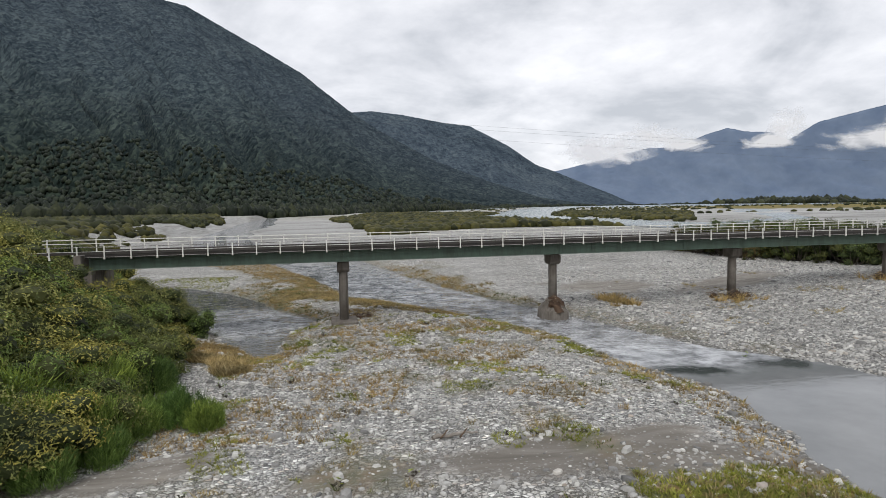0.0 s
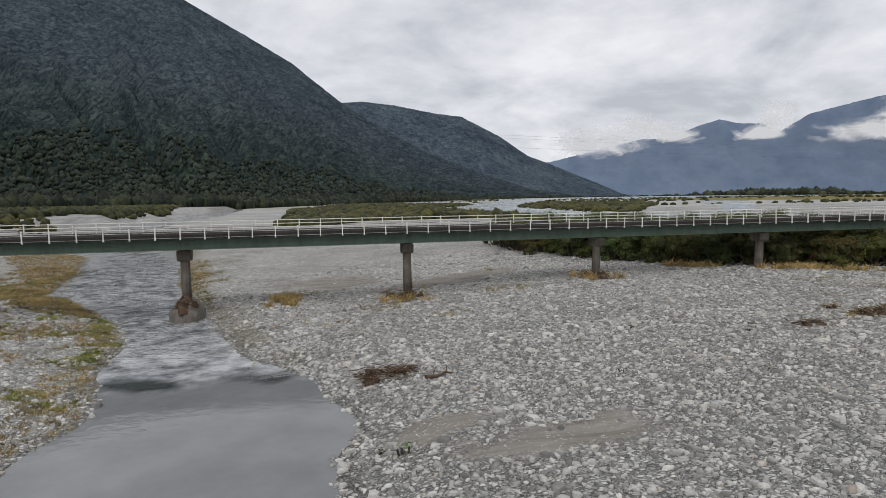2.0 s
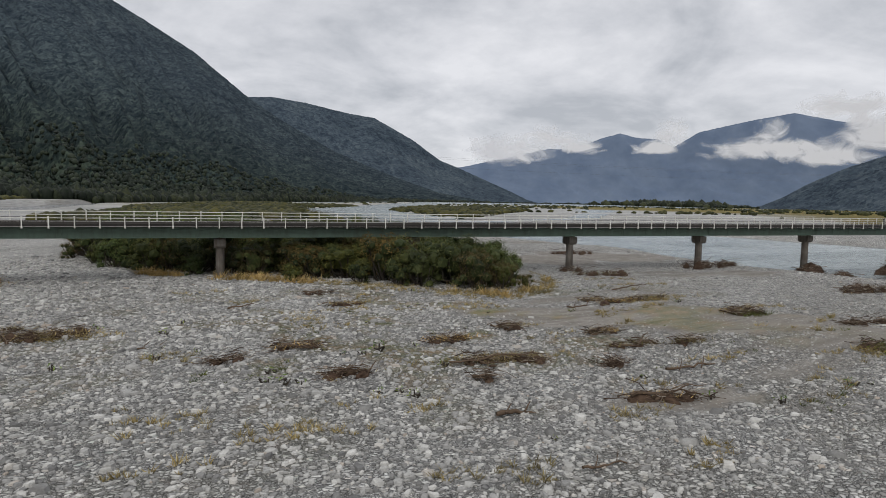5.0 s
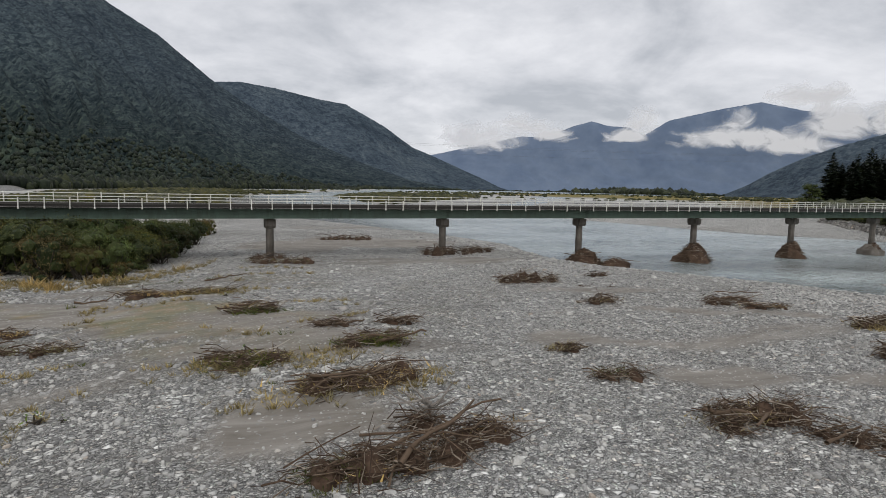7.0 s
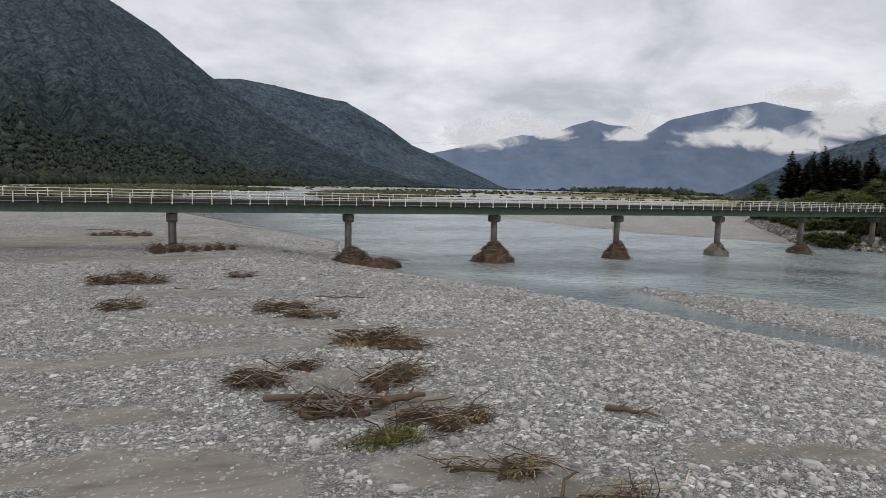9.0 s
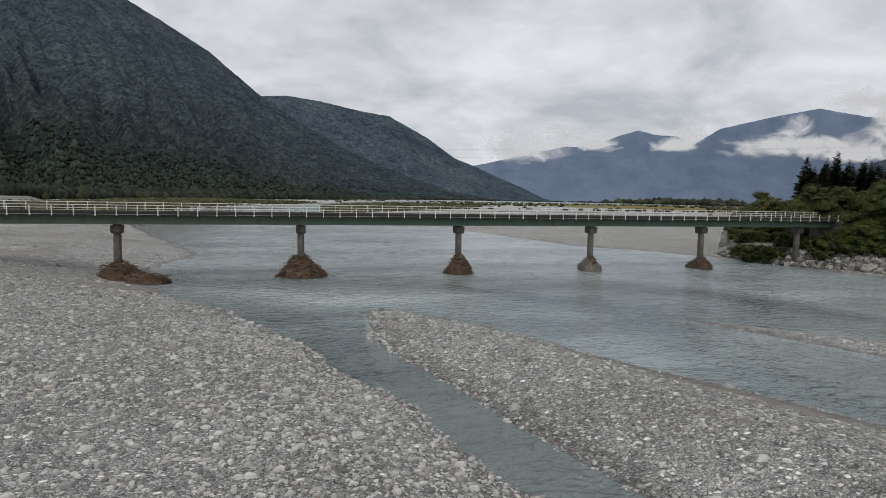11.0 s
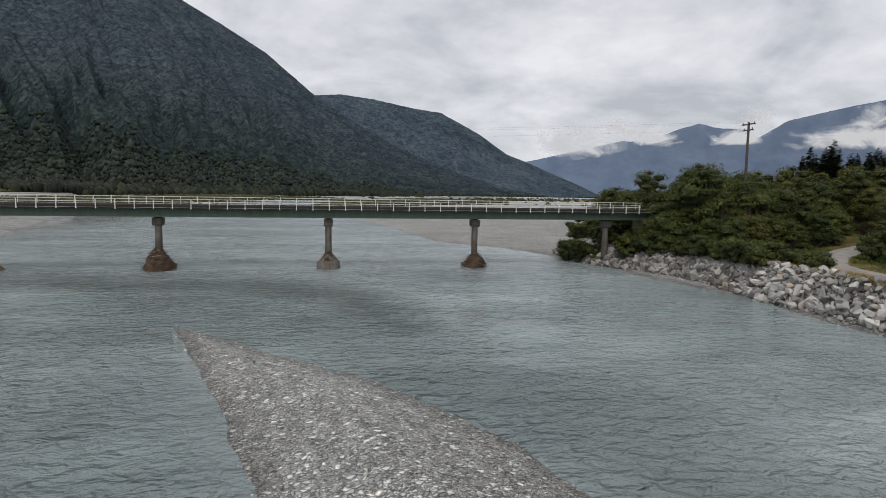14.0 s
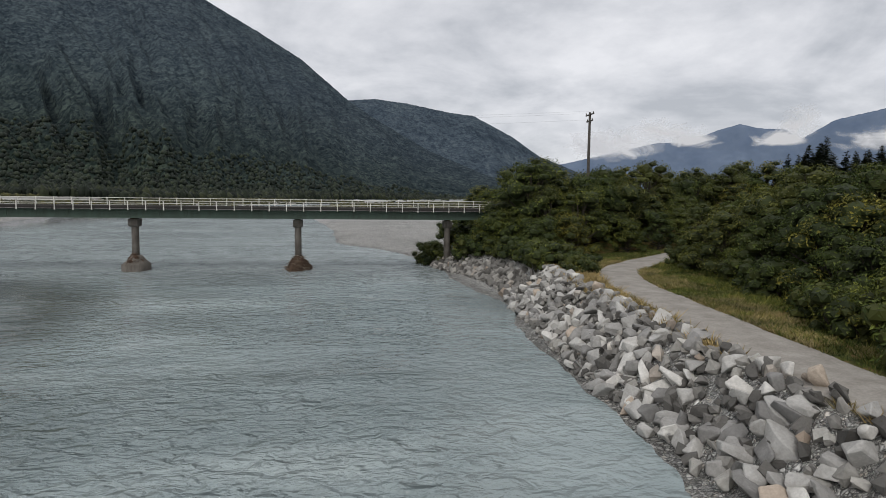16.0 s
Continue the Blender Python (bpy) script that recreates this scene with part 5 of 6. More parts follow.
def pine(seed, tall):
    """A conifer with whorls of drooping branches."""
    r = np.random.default_rng(seed)
    quads = []
    for lv in np.arange(0.08, 0.99, 0.024):
        reach = tall * 0.25 * (1 - lv) ** 0.7 + 0.4
        for k in range(int(7 + 7 * (1 - lv))):
            a = r.uniform(0, 2 * math.pi)
            d = np.array([math.cos(a), math.sin(a), r.uniform(-0.25, 0.3)])
            s = np.array([-math.sin(a), math.cos(a), 0])
            ln = reach * r.uniform(0.6, 1.15)
            for t0 in (0.25, 0.6):
                p = np.array([0, 0, tall * lv + r.normal() * 0.15]) + d * ln * t0
                w = ln * 0.36
                up = np.array([0, 0, r.uniform(-0.4, 0.7)]) * w
                quads.append([p - s * w + up * 0.5, p - d * w * 0.4, p + s * w + up, p + d * ln * 0.45 + up * 0.8])
    v = np.array(quads).reshape(-1, 3)
    thing = new("pine_tree")
    tagged(thing, "tall dark pine in a plantation beyond the river", "tree", "pine plantation")
    put_mesh("trunk", *tube(np.array([[0, 0, -1], [0.1, 0, tall * 0.5], [0, 0, tall]]), [0.35, 0.2, 0.04], 6), M_bark, thing)
    put_mesh("crown", v, np.arange(len(v)).reshape(-1, 4), M_pine, thing)
    return thing


pines = Planter([pine(351, 24.0), pine(352, 28.0), pine(353, 21.0)])
for k in range(290):
    u, d = rng.random() ** 0.85, rng.random()
    px = 392 + 170 * u + d * 30
    py = 110 - 70 * u + d * 45
    pines.set(px, py, rng.uniform(0.80, 1.06))
for x, y, s in ((384, 109, 0.72), (388, 105, 0.8), (390, 112, 0.75), (394, 104, 0.85)):
    pines.set(x, y, s)
trees.set(372, 120, 1.9, 0)

# far scrub on the river flats and far woods, too many to count
def carpet(name, n, draw, lo, hi, flat, material, label, category):
    p = draw(n)
    s = rng.uniform(lo, hi, len(p))
    base = [(ICO1[0] * (1 + rng.normal(size=(len(ICO1[0]), 1)) * 0.16), ICO1[1]) for _ in range(6)]
    z = height(p[:, 0], p[:, 1]) if p.shape[1] == 2 else p[:, 2]
    at = np.stack([p[:, 0], p[:, 1], z + s * flat * 0.35], -1)
    sc = np.stack([s * rng.uniform(0.8, 1.3, len(p)), s * rng.uniform(0.8, 1.3, len(p)), s * flat * rng.uniform(0.7, 1.25, len(p))], -1)
    v, f = scatter(base, at, sc, turns_z(len(p)))
    ob = put_mesh(name, v, f, material, shade=True)
    return tagged(ob, label, category, kind="stuff")


def in_shape(n, shape):
    """Random places where shape(x, y) is positive; shape also names its box."""
    x0, x1, y0, y1, test = shape
    pts = np.stack([rng.uniform(x0, x1, n * 6), y0 + (y1 - y0) * rng.random(n * 6) ** 1.6], -1)
    pts = pts[test(pts[:, 0], pts[:, 1])]
    return pts[:n]


def island_far(x, y):
    mid = 45 + (y - 160) * 0.32
    half = 22 + (y - 160) * 0.36 - smooth(480, 760, y) * 60
    return (np.abs(x - mid - 55) < half + 40 + 14 * (fbm(x * 0.03, y * 0.03, 71, 3) - 0.5)) & (wet(x, y) < -2)


def terrace_far(x, y):
    return (x < -48 - (y - 150) * 0.12 + 22 * (fbm(x * 0.02, y * 0.02, 72, 3) - 0.5)) & (wet(x, y) < -3)


carpet("scrub", 5000, lambda n: in_shape(n, (-40, 420, 165, 760, island_far)), 1.3, 2.9, 0.8, M_scrub, "low olive scrub covering a river island", "scrub")
carpet("scrub", 6500, lambda n: in_shape(n, (-420, -46, 120, 640, terrace_far)), 1.4, 3.2, 0.85, M_scrub, "low olive scrub on the far terrace", "scrub")
carpet("scrub", 3000, lambda n: in_shape(n, (-330, -14, 62, 170, lambda x, y: (left_edge(y) - x > 3) & (wet(x, y) < -2) & (fbm(x * 0.05, y * 0.05, 74, 3) > 0.36))), 0.9, 2.0, 0.85, M_scrub, "low olive scrub along the stream terrace", "scrub")
carpet("scrub", 3200, lambda n: in_shape(n, (-340, -30, 245, 345, lambda x, y: (x < -42 - (y - 250) * 0.08 + 10 * (fbm(x * 0.05, y * 0.05, 75, 3) - 0.5)) & (wet(x, y) < -1.5))), 1.2, 2.3, 0.85, M_scrub, "low olive scrub on the stream terrace", "scrub")
carpet("scrub", 5200, lambda n: in_shape(n, (-460, -44, 335, 780, lambda x, y: (x < -50 - (y - 344) * 0.165 + 16 * (fbm(x * 0.03, y * 0.03, 76, 3) - 0.5)) & (x > -160 - (y - 344) * 0.7) & (wet(x, y) < -0.5))), 1.6, 3.2, 0.8, M_scrub, "low brown-olive scrub on the far terrace", "scrub")
carpet("scrub", 1100, lambda n: in_shape(n, (300, 1500, 250, 1500, lambda x, y: (fbm(x * 0.006, y * 0.016, 73, 3) > 0.55) & (wet(x, y) < -3))), 1.6, 4.0, 0.7, M_scrub, "bands of low scrub on distant gravel flats", "scrub")
carpet("scrub", 1500, lambda n: in_shape(n, (290, 420, -60, 120, lambda x, y: (x + y > 305) & (x - right_edge(y) > 4))), 2.0, 3.6, 1.0, M_scrub, "leafy green scrub before the pines", "scrub")


def slope_places(massif_data, az0, az1, s0, s1, n):
    az, start, dist, top, Z, X, Y = massif_data
    m = X.shape[0] - 2
    ia = np.interp(rng.uniform(az0, az1, n), az, np.arange(len(az)))
    js = (s0 + (s1 - s0) * rng.random(n) ** 2.7) * (m - 1)
    a0, j0 = np.clip(ia.astype(int), 0, len(az) - 2), np.clip(js.astype(int), 0, m - 2)
    fa, fj = ia - a0, js - j0
    pick = lambda G: (G[j0, a0] * (1 - fa) + G[j0, a0 + 1] * fa) * (1 - fj) + (G[j0 + 1, a0] * (1 - fa) + G[j0 + 1, a0 + 1] * fa) * fj
    return np.stack([pick(X), pick(Y), pick(Z)], -1)


carpet("far_woods", 7000, lambda n: slope_places(H1, -34, 16, 0.003, 0.20, n), 3.0, 6.5, 1.1, M_woods, "native forest on the lower mountain slope", "forest")
carpet("far_woods", 8000, lambda n: np.stack([(lambda a, r: CX + r * np.sin(np.radians(a)))(aa := rng.uniform(-32, 24, n), rr := np.interp(aa, [-32, -10, 2, 8, 16, 24], [930, 1080, 1330, 1500, 2100, 2700]) * (1.03 - rng.uniform(0.0, 0.30, n) * np.interp(aa, [-32, -12, 4, 12], [1, 1, 0.35, 0.15]))),
                                              CY + rr * np.cos(np.radians(aa))], -1), 2.6, 6.5, 1.7, M_belt, "belt of trees along the foot of the mountain", "forest")
carpet("far_woods", 420, lambda n: np.stack([rng.normal(2350, 170, n), rng.normal(2500, 60, n)], -1), 14, 26, 0.9, M_woods, "distant dark grove on the river plain", "forest")
carpet("far_woods", 450, lambda n: np.stack([(lambda a: CX + 3300 * np.sin(np.radians(a)))(aa := rng.uniform(24, 52, n)), CY + 3300 * np.cos(np.radians(aa))], -1), 9, 17, 0.6, M_woods, "thin distant tree line on the plain", "forest")


# ---------------------------------------------------------------- track on the right bank
def ribbon(line, step=0.6, cols=7, lift=0.05):
    pts = np.array(line)
    seg = np.r_[0, np.cumsum(np.hypot(*np.diff(pts[:, :2], axis=0).T))]
    t = np.arange(0, seg[-1], step)
    k = np.interp(t, seg, np.arange(len(pts)))
    # a smooth line through the corners
    x, y, w = (np.interp(t, seg, pts[:, i]) for i in range(3))
    for _ in range(30):
        x[1:-1], y[1:-1] = (x[:-2] + 2 * x[1:-1] + x[2:]) / 4, (y[:-2] + 2 * y[1:-1] + y[2:]) / 4
    dx, dy = np.gradient(x), np.gradient(y)
    n = np.hypot(dx, dy)
    u = np.linspace(-1, 1, cols)
    ragged = 1 + 0.22 * (fbm(t * 0.5, t * 0, 81, 3) - 0.5)
    X = x[:, None] - (dy / n)[:, None] * u * (w * ragged)[:, None]
    Y = y[:, None] + (dx / n)[:, None] * u * (w * ragged)[:, None]
    Z = height(X, Y) + lift - 0.09 * np.abs(u)[None] ** 3 - 0.03 * np.exp(-((np.abs(u) - 0.5) / 0.16) ** 2)[None]
    m = len(t)
    ii, jj = np.meshgrid(np.arange(m - 1), np.arange(cols - 1), indexing="ij")
    q = np.stack([ii * cols + jj, ii * cols + jj + 1, (ii + 1) * cols + jj + 1, (ii + 1) * cols + jj], -1).reshape(-1, 4)
    return np.stack([X, Y, Z], -1).reshape(-1, 3), q[:, ::-1]


road = put_mesh("road", *ribbon(ROAD, 0.6, 11, 0.10), M_road, shade=True)
tagged(road, "pale gravel access track with worn wheel ruts", "track", kind="structure")


# ---------------------------------------------------------------- driftwood
def stick(r, centre, length, radius, heading, pitch, bend=0.10, n=6, sides=5):
    t = np.linspace(-0.5, 0.5, n)
    d = np.array([math.cos(heading) * math.cos(pitch), math.sin(heading) * math.cos(pitch), math.sin(pitch)])
    p = np.array(centre) + d * (t * length)[:, None] + np.cumsum(r.normal(size=(n, 3)), axis=0) * length * bend / n
    return tube(p, radius * np.linspace(1.0, 0.45, n) * r.uniform(0.85, 1.15, n), sides)


def mound(r, rx, ry, h, turn, power=1.0):
    a = np.linspace(0, 2 * math.pi, 27)[:-1]
    rows = []
    for k, f in enumerate(np.linspace(1, 0.02, 8)):
        z = h * (1 - f ** 1.6) ** power - (0.25 if k == 0 else 0)
        wob = 1 + 0.22 * np.sin(a * 3 + k) * r.uniform(0.3, 1) + 0.10 * r.normal(size=len(a))
        x, y = rx * f * wob * np.cos(a), ry * f * wob * np.sin(a)
        rows.append(np.stack([x * math.cos(turn) - y * math.sin(turn), x * math.sin(turn) + y * math.cos(turn), z + 0.06 * h * r.normal(size=len(a))], -1))
    v = np.concatenate(rows)
    m, n = 8, 26
    ii, jj = np.meshgrid(np.arange(m - 1), np.arange(n), indexing="ij")
    q = np.stack([ii * n + jj, ii * n + (jj + 1) % n, (ii + 1) * n + (jj + 1) % n, (ii + 1) * n + jj], -1).reshape(-1, 4)
    return v, q


def pile(x, y, rx, ry, h, turn=0.0, sticks=70, logs=2, seed=0, label="tangled brown driftwood heap on the gravel", z=None, power=1.0, straw=0, root=False):
    """A flood heap: matted core, single logs, a tangle of twigs and caught straw."""
    r = np.random.default_rng(seed)
    thing = new("driftwood_pile")
    tagged(thing, label, "driftwood", "flood debris")
    thing.location = (x, y, float(height(x, y)) if z is None else z)
    cone = h > 1.4 or z is not None
    c, s_ = math.cos(turn), math.sin(turn)
    tw, mats = [], []
    if cone:
        mats.append(mound(r, rx, ry, h, turn, power))
        for _ in range(int(sticks * 2.4)):
            a, f = r.uniform(0, 2 * math.pi), r.random() ** 0.6
            px, py = rx * f * math.cos(a), ry * f * math.sin(a)
            px, py = px * c - py * s_, px * s_ + py * c
            pz = h * max(0.0, 1 - f ** 1.6) ** power + 0.03
            slope = math.atan2(h, max(rx, ry))
            tw.append(stick(r, (px, py, pz), r.uniform(0.35, 1.25) * min(1.3, max(0.5, rx * 0.5)), r.uniform(0.010, 0.030), a + turn + math.pi / 2 + r.normal() * 0.5, r.normal() * slope * 0.3, 0.3, 4, 4))
    else:
        spots = max(1, int(round(rx / 0.55)))
        for k in range(spots):
            u = rx * ((k + 0.5) / spots * 2 - 1) * 0.85 + r.normal() * 0.12
            v = r.normal() * ry * 0.4
            q = r.uniform(0.55, 1.1)
            cx, cy = u * c - v * s_, u * s_ + v * c
            mv, mf = mound(r, 0.62 * q, min(0.58, ry * 0.8) * q, h * 0.95 * q, r.uniform(0, 3.1))
            mats.append((mv + [cx, cy, 0], mf))
            for _ in range(int(sticks * 3.4 / spots)):
                px, py = r.normal() * 0.42 * q, r.normal() * min(0.45, ry * 0.6) * q
                fall = math.exp(-(px * px + py * py) / 0.25)
                size = 1.0 if r.random() < 0.85 else 1.8
                tw.append(stick(r, (cx + px, cy + py, 0.04 + h * q * (0.2 + 1.0 * fall) * r.uniform(0.35, 1.2)), r.uniform(0.3, 1.15) * size, r.uniform(0.006, 0.017) * size, turn + r.normal() * 0.75, r.normal() * 0.22, 0.28, 4, 4))
    tagged(put_mesh("matting", *joined(mats), M_raft, thing, "matted brown bark and silt", shade=True), kind="stuff")
    tagged(put_mesh("twig", *joined(tw), M_wood, thing), kind="stuff")
    for k in range(logs):
        a = turn + r.normal() * 0.4
        v, f = stick(r, (r.normal() * rx * 0.3, r.normal() * ry * 0.3, h * 0.5 + 0.08 * k), r.uniform(0.9, 1.7) * max(0.9, rx * 0.8), r.uniform(0.035, 0.085), a, r.normal() * 0.08, 0.22, 8, 7)
        put_mesh("log", v, f, M_wood, thing, "bleached driftwood log" if k == 0 else "", shade=True)
    if straw:
        n = abs(straw)
        u, v = r.normal(size=n) * rx * 0.5, r.normal(size=n) * ry * 0.5
        base = np.stack([u * c - v * s_, u * s_ + v * c, np.full(n, 0.05) + r.random(n) * h * 0.5], -1)
        tip = base + np.stack([r.normal(size=n) * 0.22, r.normal(size=n) * 0.22, r.uniform(0.05, 0.28, n)], -1)
        w = np.stack([r.normal(size=n), r.normal(size=n), np.zeros(n)], -1) * 0.014
        gv = np.stack([base - w, base + w, tip], 1).reshape(-1, 3)
        tagged(put_mesh("straw", gv, np.arange(3 * n).reshape(-1, 3), M_tan if straw > 0 else M_green_grass, thing, "caught dry straw" if straw > 0 else "green grass growing through"), kind="stuff")
    if root:
        for k in range(16):
            a = r.uniform(0, 2 * math.pi)
            put_mesh("root", *stick(r, (math.cos(a) * 0.35, math.sin(a) * 0.35, 0.45 + r.random() * 0.4), r.uniform(0.8, 1.5), r.uniform(0.018, 0.045), a, r.uniform(0.0, 0.9), 0.3), M_pole, thing)
    return thing


# heaps lying on the bars: place, half length, half width, height, turn, twigs, logs, straw
ISLAND_HEAPS = [(19.5, 1.6, 1.3, 0.7, 0.35, 0.3, 25, 0, 0), (50.8, -22.3, 1.5, 0.7, 0.5, 0.15, 80, 4, 60), (76.4, -22.2, 1.2, 0.3, 0.15, 0.3, 18, 1, 0), (79.8, -30.5, 0.8, 0.4, 0.3, 0.1, 40, 1, 0), (83.1, -21.0, 2.3, 0.6, 0.5, 0.0, 80, 1, 240),
                (81.0, -18.9, 0.7, 0.3, 0.2, 0, 14, 0, 60), (92.0, -27.3, 1.0, 0.35, 0.2, 0.4, 26, 2, 0), (95.4, -26.3, 1.3, 0.4, 0.3, 0.0, 40, 2, 60), (97.2, -30.9, 1.4, 0.35, 0.25, 0.0, 26, 3, 40), (98.9, -11.2, 1.8, 0.3, 0.15, 0.0, 16, 2, 0),
                (100.0, -15.7, 1.6, 0.4, 0.2, 0.0, 20, 1, 120)]
SAND_HEAPS = [(103.8, -26.4, 1.5, 0.45, 0.25, 0.0, 30, 1, 160), (104.9, -31.0, 2.6, 0.45, 0.3, -0.1, 60, 3, 240), (103.0, -33.4, 0.5, 0.35, 0.35, 0.4, 22, 1, 0), (108.4, -25.0, 0.9, 0.3, 0.25, 0.1, 30, 1, 30), (108.9, -37.6, 1.5, 0.4, 0.3, -0.3, 36, 2, 60),
              (110.0, -33.0, 0.9, 0.45, 0.3, 0.0, 40, 0, 0), (113.2, -27.6, 1.3, 0.4, 0.3, 0.0, 40, 2, 60), (113.2, -30.6, 1.8, 0.35, 0.2, -0.1, 36, 2, 80), (116.0, -31.5, 1.2, 0.35, 0.25, -0.1, 30, 1, 80), (118.2, -19.0, 1.3, 0.3, 0.2, 0.1, 24, 1, 60),
              (122.3, -20.4, 1.6, 0.4, 0.25, 0.0, 30, 1, 160), (120.1, -20.6, 2.8, 0.35, 0.2, 0.0, 30, 2, 120), (124.2, -26.9, 1.4, 0.35, 0.3, 0.0, 30, 1, 120)]
BAR_HEAPS = [(123.2, -37.3, 1.6, 0.6, 0.4, 0.0, 60, 1, -160), (124.5, -27.9, 1.5, 0.35, 0.25, 0.1, 36, 2, -80), (127.7, -32.6, 1.2, 0.35, 0.25, 0.1, 40, 2, 0), (128.5, -36.1, 1.8, 0.6, 0.45, 0.1, 80, 2, -220), (126.7, -41.0, 2.3, 0.8, 0.55, 0.05, 130, 3, 260),
             (127.3, -46.2, 3.0, 0.55, 0.45, 0.3, 150, 4, 60), (124.9, -46.3, 1.2, 0.5, 0.35, 0.2, 50, 1, -60), (131.1, -32.2, 0.9, 0.35, 0.3, 0.0, 40, 1, 0), (128.5, -5.6, 3.2, 0.8, 0.5, -0.2, 80, 2, -120), (139.9, 17.9, 4.2, 0.8, 0.5, 0.0, 70, 3, 0)]
OUTER_HEAPS = [(136.7, -37.9, 1.0, 0.4, 0.25, 0.0, 36, 0, 90), (136.6, -41.7, 1.1, 0.35, 0.3, 0.0, 44, 1, -60), (137.9, -46.7, 2.3, 0.75, 0.55, 0.05, 150, 4, 200), (139.4, -48.9, 1.5, 0.4, 0.3, -0.3, 60, 3, 0), (140.2, -50.9, 1.2, 0.6, 0.45, -0.1, 60, 1, 160),
               (141.4, -51.4, 0.9, 0.5, 0.35, 0.0, 30, 0, -180), (144.6, -21.2, 2.8, 0.8, 0.75, 0.0, 150, 2, 60), (145.3, -29.6, 0.95, 0.5, 0.4, 0.0, 50, 0, 30), (152.0, -20.4, 0.9, 0.35, 0.3, 0.0, 26, 0, 0), (150.9, -0.2, 1.9, 0.9, 0.7, 0.0, 70, 1, 0)]
EDGE_HEAPS = [(153.3, -31.8, 1.8, 0.5, 0.45, -0.4, 70, 4, 0), (154.6, -33.6, 1.6, 0.3, 0.25, -0.5, 40, 2, 60), (156.4, -39.3, 1.7, 0.6, 0.6, -0.1, 100, 2, 100), (157.4, -40.8, 0.9, 0.4, 0.4, -0.3, 50, 1, 60), (155.8, -44.8, 1.5, 0.45, 0.4, 0.35, 80, 2, 60),
              (151.1, -43.5, 0.95, 0.55, 0.55, 0.0, 90, 0, 0), (152.9, -42.3, 0.45, 0.3, 0.25, 0.0, 20, 0, 0), (153.1, -47.3, 1.2, 0.45, 0.45, -0.2, 50, 3, 0), (155.3, -48.6, 1.0, 0.35, 0.3, 0.1, 44, 1, 0), (156.6, -49.4, 0.85, 0.4, 0.4, 0.2, 60, 1, 60),
              (154.2, -49.6, 0.8, 0.4, 0.3, 0.0, 20, 0, -260), (156.6, -52.8, 0.6, 0.35, 0.3, 0.3, 26, 0, 120), (155.8, -52.3, 1.2, 0.15, 0.15, -0.35, 14, 1, 0), (156.8, -55.2, 2.2, 0.6, 0.4, 0.2, 110, 2, 160), (176.0, 1.5, 1.4, 0.6, 0.5, 0.2, 20, 1, 0)]
for k, (x, y, rx, ry, h, turn, ns, nl, straw) in enumerate(ISLAND_HEAPS + SAND_HEAPS + BAR_HEAPS + OUTER_HEAPS + EDGE_HEAPS):
    word = "tangled driftwood heap with dry straw on the gravel" if straw > 90 else ("driftwood heap overgrown with green grass" if straw < -90 else "tangled brown driftwood heap on the gravel")
    pile(x, y, rx, ry, h, turn, ns, nl, 500 + k, word, straw=straw * 2, root=(x == 153.1))
pile(127.6, -44.6, 0.7, 0.5, 0.35, 0.3, 30, 1, 570, "bleached uprooted stump with pale roots on the sand", root=True)
# heaps caught on the piers
pile(54.9, -0.6, 2.0, 1.6, 0.7, 0.0, 60, 0, 580, "brown debris and dry grass round a pier")
pile(73.2, -0.6, 1.6, 1.4, 0.6, 0.0, 50, 0, 581, "brown debris and dry grass round a pier")
pile(128.1, -0.4, 1.6, 1.3, 0.5, 0.0, 40, 1, 582, "low debris heap round a pier foot")
pile(146.4, -0.8, 2.9, 1.6, 1.0, 0.0, 120, 3, 583, "driftwood caught round a pier on the gravel")
pile(164.7, -0.8, 2.3, 1.8, 1.7, 0.0, 140, 5, 584, "tall driftwood heap with long logs round a pier", z=-0.3)
pile(167.3, -3.2, 2.4, 0.8, 0.8, 0.0, 80, 4, 585, "logs and branches stranded below a pier", z=-0.4)
for n_, rx, h, sd in ((10, 2.7, 2.5, 590), (11, 1.75, 2.4, 591), (13, 1.5, 1.7, 592)):
    pile(PIER_X[n_], -0.2, rx, 2.1, h, 0.0, 230, 1, sd, "brown cone of matted flood debris round a pier", z=WATER, power=1.15)
pile(SPAN * 2, -0.3, 0.95, 1.3, 1.15, 0.0, 60, 0, 593, "brown debris lodged on a pier footing", z=WATER + 0.95, power=1.1)
pile(SPAN * 12, -0.3, 0.9, 1.2, 1.0, 0.0, 50, 0, 594, "brown debris lodged on a pier footing", z=WATER + 0.95, power=1.1)


def lone_log(x, y, ln, rad, turn, seed, label="grey driftwood log on the gravel"):
    r = np.random.default_rng(seed)
    thing = new("driftwood_log")
    tagged(thing, label, "log", "stray logs")
    thing.location = (x, y, float(height(x, y)) + rad * 0.7)
    put_mesh("trunk", *stick(r, (0, 0, 0), ln, rad * 0.8, turn, 0.0, 0.22, 9, 8), M_pole if x < 30 else M_wood, thing, shade=True)
    for q in (-0.2, 0.25):
        put_mesh("branch", *stick(r, (ln * q * math.cos(turn), ln * q * math.sin(turn), 0.18), ln * 0.3, rad * 0.35, turn + 0.7, 0.45), M_wood, thing, shade=True)


